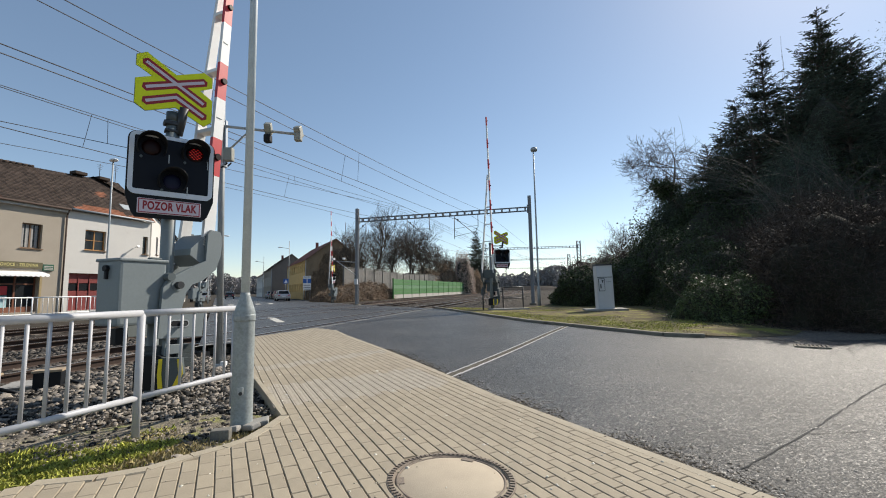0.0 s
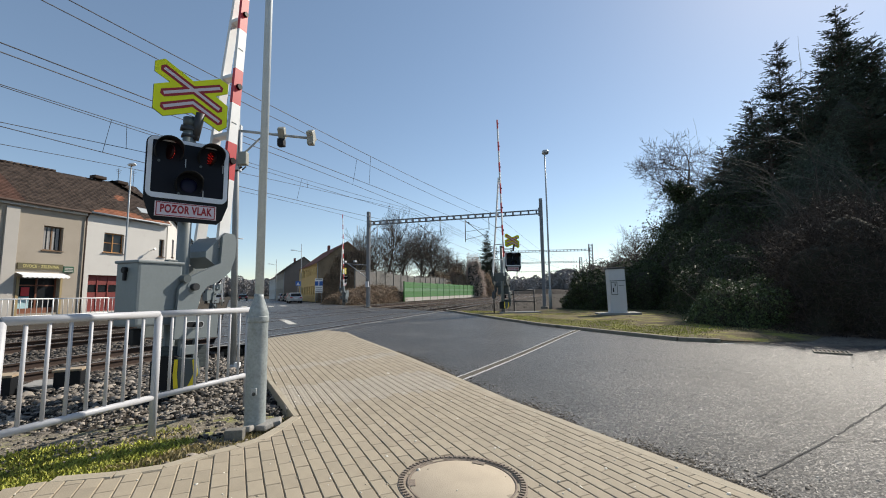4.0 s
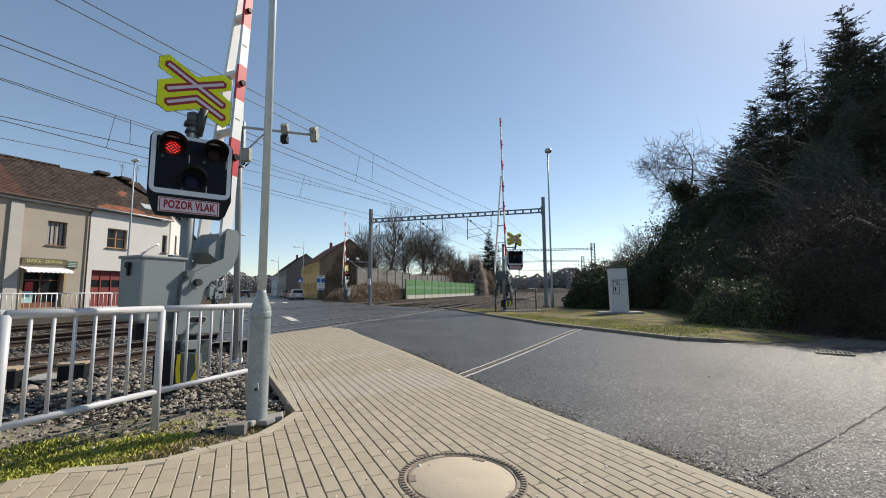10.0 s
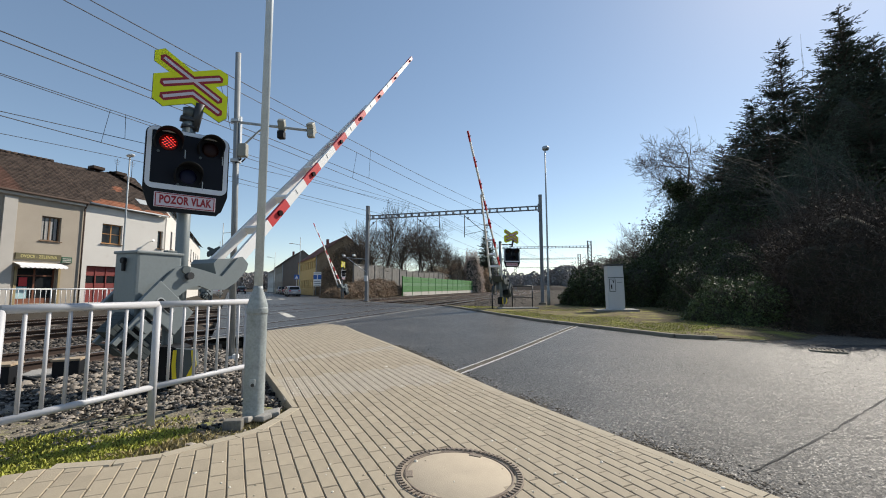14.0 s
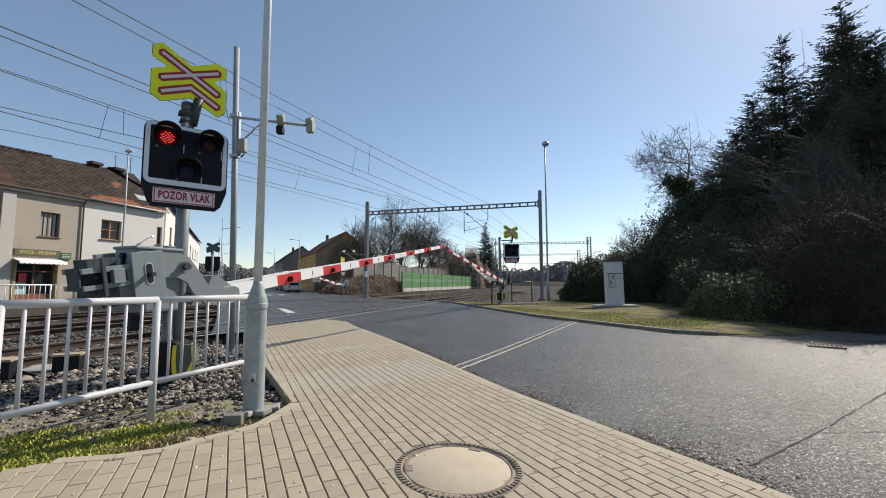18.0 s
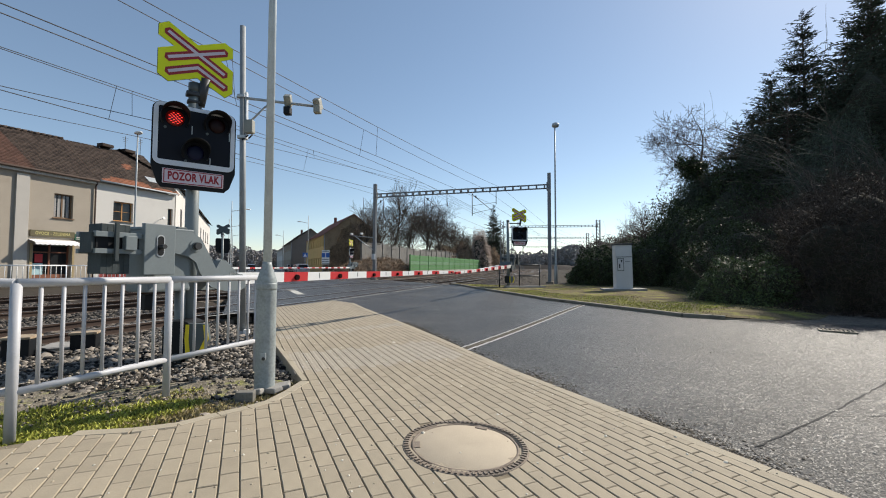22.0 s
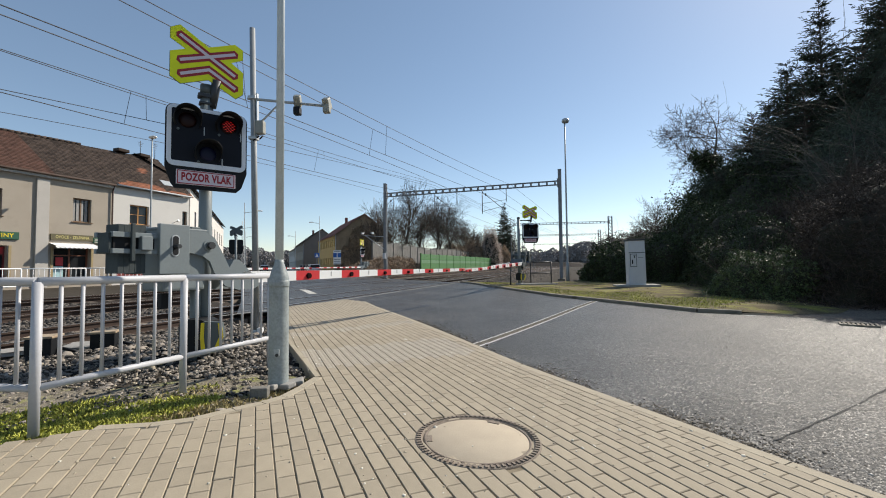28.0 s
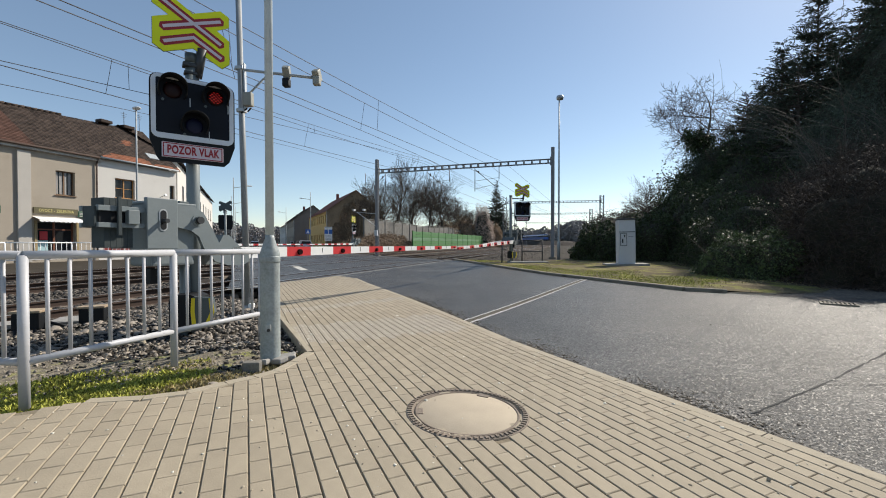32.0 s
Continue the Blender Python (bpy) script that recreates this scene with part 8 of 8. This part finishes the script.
    x, y = RNG.uniform(-3, 3, k), RNG.uniform(1.2, 7, k)
    ok = np.array([inside(a, b, PAVING) for a, b in zip(x, y)])
    x, y = x[ok], y[ok]
    z = np.array([surf(a, b) + 0.026 for a, b in zip(x, y)])
    stones("grit", np.stack([x, y, z], 1), np.exp(RNG.normal(-4.9, 0.4, len(x))), M_KERB, "scattered pale grit on the pavers", "grit")


    # pebbles and crumbs along the railing strip
    for mat, n, s0, lb in ((M_RUBBLE, 3000, -4.1, "small dark pebbles on the soil beside the paving"), (M_KERB, 700, -4.3, "small pale pebbles on the soil beside the paving")):
        x, y = RNG.uniform(-5.4, -1.5, n), RNG.uniform(1.4, 4.3, n)
        ok = np.array([not inside(a, b, PAVING) and to_rn(a, b)[1] < 0.42 for a, b in zip(x, y)])
        x, y = x[ok], y[ok]
        z = np.array([surf(a, b) - 0.045 + 0.035 * noise.noise(Vector((a * 2.2, b * 2.2, 0.7))) for a, b in zip(x, y)])
        stones("pebbles", np.stack([x, y, z], 1), np.exp(RNG.normal(s0, 0.4, len(x))), mat, lb, "pebbles")


build_ballast()


def road_chips():
    """Loose stone chips on the worn asphalt."""
    k = 9000
    x, y = RNG.uniform(2.0, 9.0, k), RNG.uniform(1.2, 8.0, k)
    w = np.array([noise.noise(Vector((a * 0.5, b * 0.5, 2.0))) for a, b in zip(x, y)])
    ok = np.array([not inside(a - 0.12, b, PAVING) for a, b in zip(x, y)]) & (w + RNG.uniform(-0.5, 0.5, k) > 0.05)
    x, y = x[ok], y[ok]
    z = np.array([surf(a, b) + 0.001 for a, b in zip(x, y)])
    stones("stone_chips", np.stack([x, y, z], 1), np.exp(RNG.normal(-4.75, 0.35, len(x))), M_CHIP, "loose pale stone chips on the worn asphalt", "grit")


M_CHIP = material("pale_stone_chip", (0.27, 0.255, 0.23), 0.5, vary=0.3, scale=9, fine=60, bump=0.1, island=1.6)
road_chips()


def grass(name, P, h, mat, label, width=0.006):
    n = len(P)
    a = RNG.uniform(0, 2 * np.pi, n)
    hh = h * RNG.uniform(0.4, 1.3, n)
    lean = RNG.normal(0, 0.5, (n, 2)) * hh[:, None]
    d = np.stack([np.cos(a), np.sin(a), np.zeros(n)], 1) * width
    tip = P + np.concatenate([lean, hh[:, None]], 1)
    mid = P + np.concatenate([lean * 0.35, hh[:, None] * 0.6], 1)
    V = np.stack([P - d, P + d, mid + d * 0.8, tip, mid - d * 0.8], 1).reshape(-1, 3)
    me = bpy.data.meshes.new(name)
    me.vertices.add(5 * n)
    me.vertices.foreach_set("co", V.ravel())
    me.loops.add(5 * n)
    me.loops.foreach_set("vertex_index", np.arange(5 * n))
    me.polygons.add(n)
    me.polygons.foreach_set("loop_start", np.arange(n) * 5)
    me.polygons.foreach_set("loop_total", np.full(n, 5))
    me.update(calc_edges=True)
    me.materials.append(mat)
    return tagged(part(name, me, None), label, "grass", kind="stuff")


M_MOSS = material("mossy_soil", (0.175, 0.15, 0.112), 0.95, vary=0.5, scale=4, fine=90, bump=0.9, stain=(0.24, 0.24, 0.07), stain_scale=3.2, stain_at=0.52, speck=0.4, speck_scale=55)


def build_grass():
    edge = [(-7.0, 0.25), (-3.6, 1.60), (-2.75, 2.22), (-2.44, 2.46), (-2.12, 2.55), (-1.86, 2.69), (-1.68, 2.90), (-1.50, 3.2)]
    outline_sheet("grass_strip", edge + [(-1.50, 3.80), (-1.72, 3.95), (-2.2, 4.05), (-2.75, 3.75), (-3.2, 3.45), (-4.2, 3.5), (-7.0, 3.4)], lambda x, y: -0.055 + 0.035 * noise.noise(Vector((x * 2.2, y * 2.2, 0.7))), M_MOSS, "mossy soil strip along the railing", "grass strip", 0.15)
    # strip along the railing
    k = 130000
    x, y = RNG.uniform(-5.6, -1.45, k), RNG.uniform(1.4, 5.2, k)
    c = patchy(x, y, 1.3, 5.0)
    # distance from the line of the paving's edge
    line_y = np.interp(x, [-5.6, -3.6, -2.75, -2.44, -2.12, -1.89, -1.73, -1.58, -1.45], [0.75, 1.55, 2.15, 2.39, 2.475, 2.60, 2.82, 2.98, 3.3])
    d = y - line_y
    ok = (d > 0.16 + 0.22 * np.clip((x + 2.6) / 0.8, 0, 1)) & (d < 1.2 + 0.5 * c) & (c + 0.8 * (0.5 - np.abs(d - 0.55)) + RNG.uniform(-0.2, 0.2, k) > 0.05)
    ok |= (x > -1.75) & (d > 0.04) & (d < 1.1) & (c > -0.1) & np.array([to_rn(a, b)[1] < 0.46 for a, b in zip(x, y)])
    patch = ((x + 2.62) * 0.75 + (y - 2.82) * 0.66) ** 2 / 0.42 + ((y - 2.82) * 0.75 - (x + 2.62) * 0.66) ** 2 / 0.05 + 0.9 * c < 1.0
    ok |= patch & (d > 0.12)
    c = np.where(patch, c + 0.35, c)
    ok &= np.array([not inside(a, b, PAVING) for a, b in zip(x, y)])
    x, y, c = x[ok], y[ok], c[ok]
    z = np.array([surf(a, b) - 0.06 for a, b in zip(x, y)])
    green = c + RNG.uniform(-0.12, 0.12, len(c)) > 0.02
    P = np.stack([x, y, z], 1)
    grass("grass", P[green], 0.038, M_GRASS, "green spring grass along the railing", 0.008)
    grass("dry_grass", P[~green], 0.036, M_GRASSD, "dry straw-coloured grass along the railing")
    # verge
    k = 90000
    x, y = RNG.uniform(1.0, 10.5, k), RNG.uniform(9.5, 25.5, k)
    rn = [to_rn(a, b) for a, b in zip(x, y)]
    off = np.array([n - road_right(r) if r > 5.2 else -1 for r, n in rn])
    c = patchy(x, y, 0.5, 9.0)
    vv = np.array([to_uv(a, b)[1] for a, b in zip(x, y)])
    ok = (off > 0.14) & (off < 5.5) & np.array([inside(a, b, verge) for a, b in zip(x, y)]) & (c + 0.35 - off * 0.10 > RNG.uniform(-0.25, 0.5, k)) & (vv < 6.0)
    x, y, c, off = x[ok], y[ok], c[ok], off[ok]
    z = np.array([surf(a, b) + 0.07 * smoothstep(4.4, 6.4, to_rn(a, b)[0]) for a, b in zip(x, y)])
    P = np.stack([x, y, z], 1)
    green = c - 0.10 * (off - 1.5) > -0.05
    grass("grass", P[green], 0.035, M_GRASS, "low green grass and moss on the verge", 0.012)
    grass("dry_grass", P[~green], 0.035, M_GRASSD, "dry straw-coloured grass on the verge", 0.012)


build_grass()


def motions():
    # degrees by which the booms stand raised
    lift = [(0, 86.9), (10.4, 86.9), (10.7, 86.2), (11, 83.8), (11.5, 77.2), (12, 70.0), (13, 58.6), (14, 47.7), (15, 37.4), (16, 27.2), (16.5, 22.6), (17, 18.1), (17.5, 13.5), (18, 9.2), (18.5, 5.2), (19, 1.3), (19.3, 0.1), (19.6, 0), (20, 0), (32, 0)]
    for k, (t, arm) in enumerate(BARRIERS):
        # the boom across the road hangs a little below level
        sag = 1.7 if k == 1 else 0.0
        walk(arm, [(s, boom_pose(a - sag)) for s, a in lift])
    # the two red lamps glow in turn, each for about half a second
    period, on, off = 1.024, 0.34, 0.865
    # each made-up half turn stands in for switching a lamp on or off
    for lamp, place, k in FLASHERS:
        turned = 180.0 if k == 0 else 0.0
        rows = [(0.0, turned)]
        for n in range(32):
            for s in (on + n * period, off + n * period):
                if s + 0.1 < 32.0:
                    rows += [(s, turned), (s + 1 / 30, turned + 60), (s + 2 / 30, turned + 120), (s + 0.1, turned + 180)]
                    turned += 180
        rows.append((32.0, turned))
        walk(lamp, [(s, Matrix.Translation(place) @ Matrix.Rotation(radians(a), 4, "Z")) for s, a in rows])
    # the train comes down the distant bend late in the clip
    def on_bend(y):
        return pose(56 - (y - 244) * 0.07, y, 2.5 - 0.15 - 0.05, 0, 0, -86.0)
    walk(TRAIN, [(0, on_bend(700)), (28, on_bend(316)), (30, on_bend(280)), (31, on_bend(262)), (32, on_bend(244))])


motions()
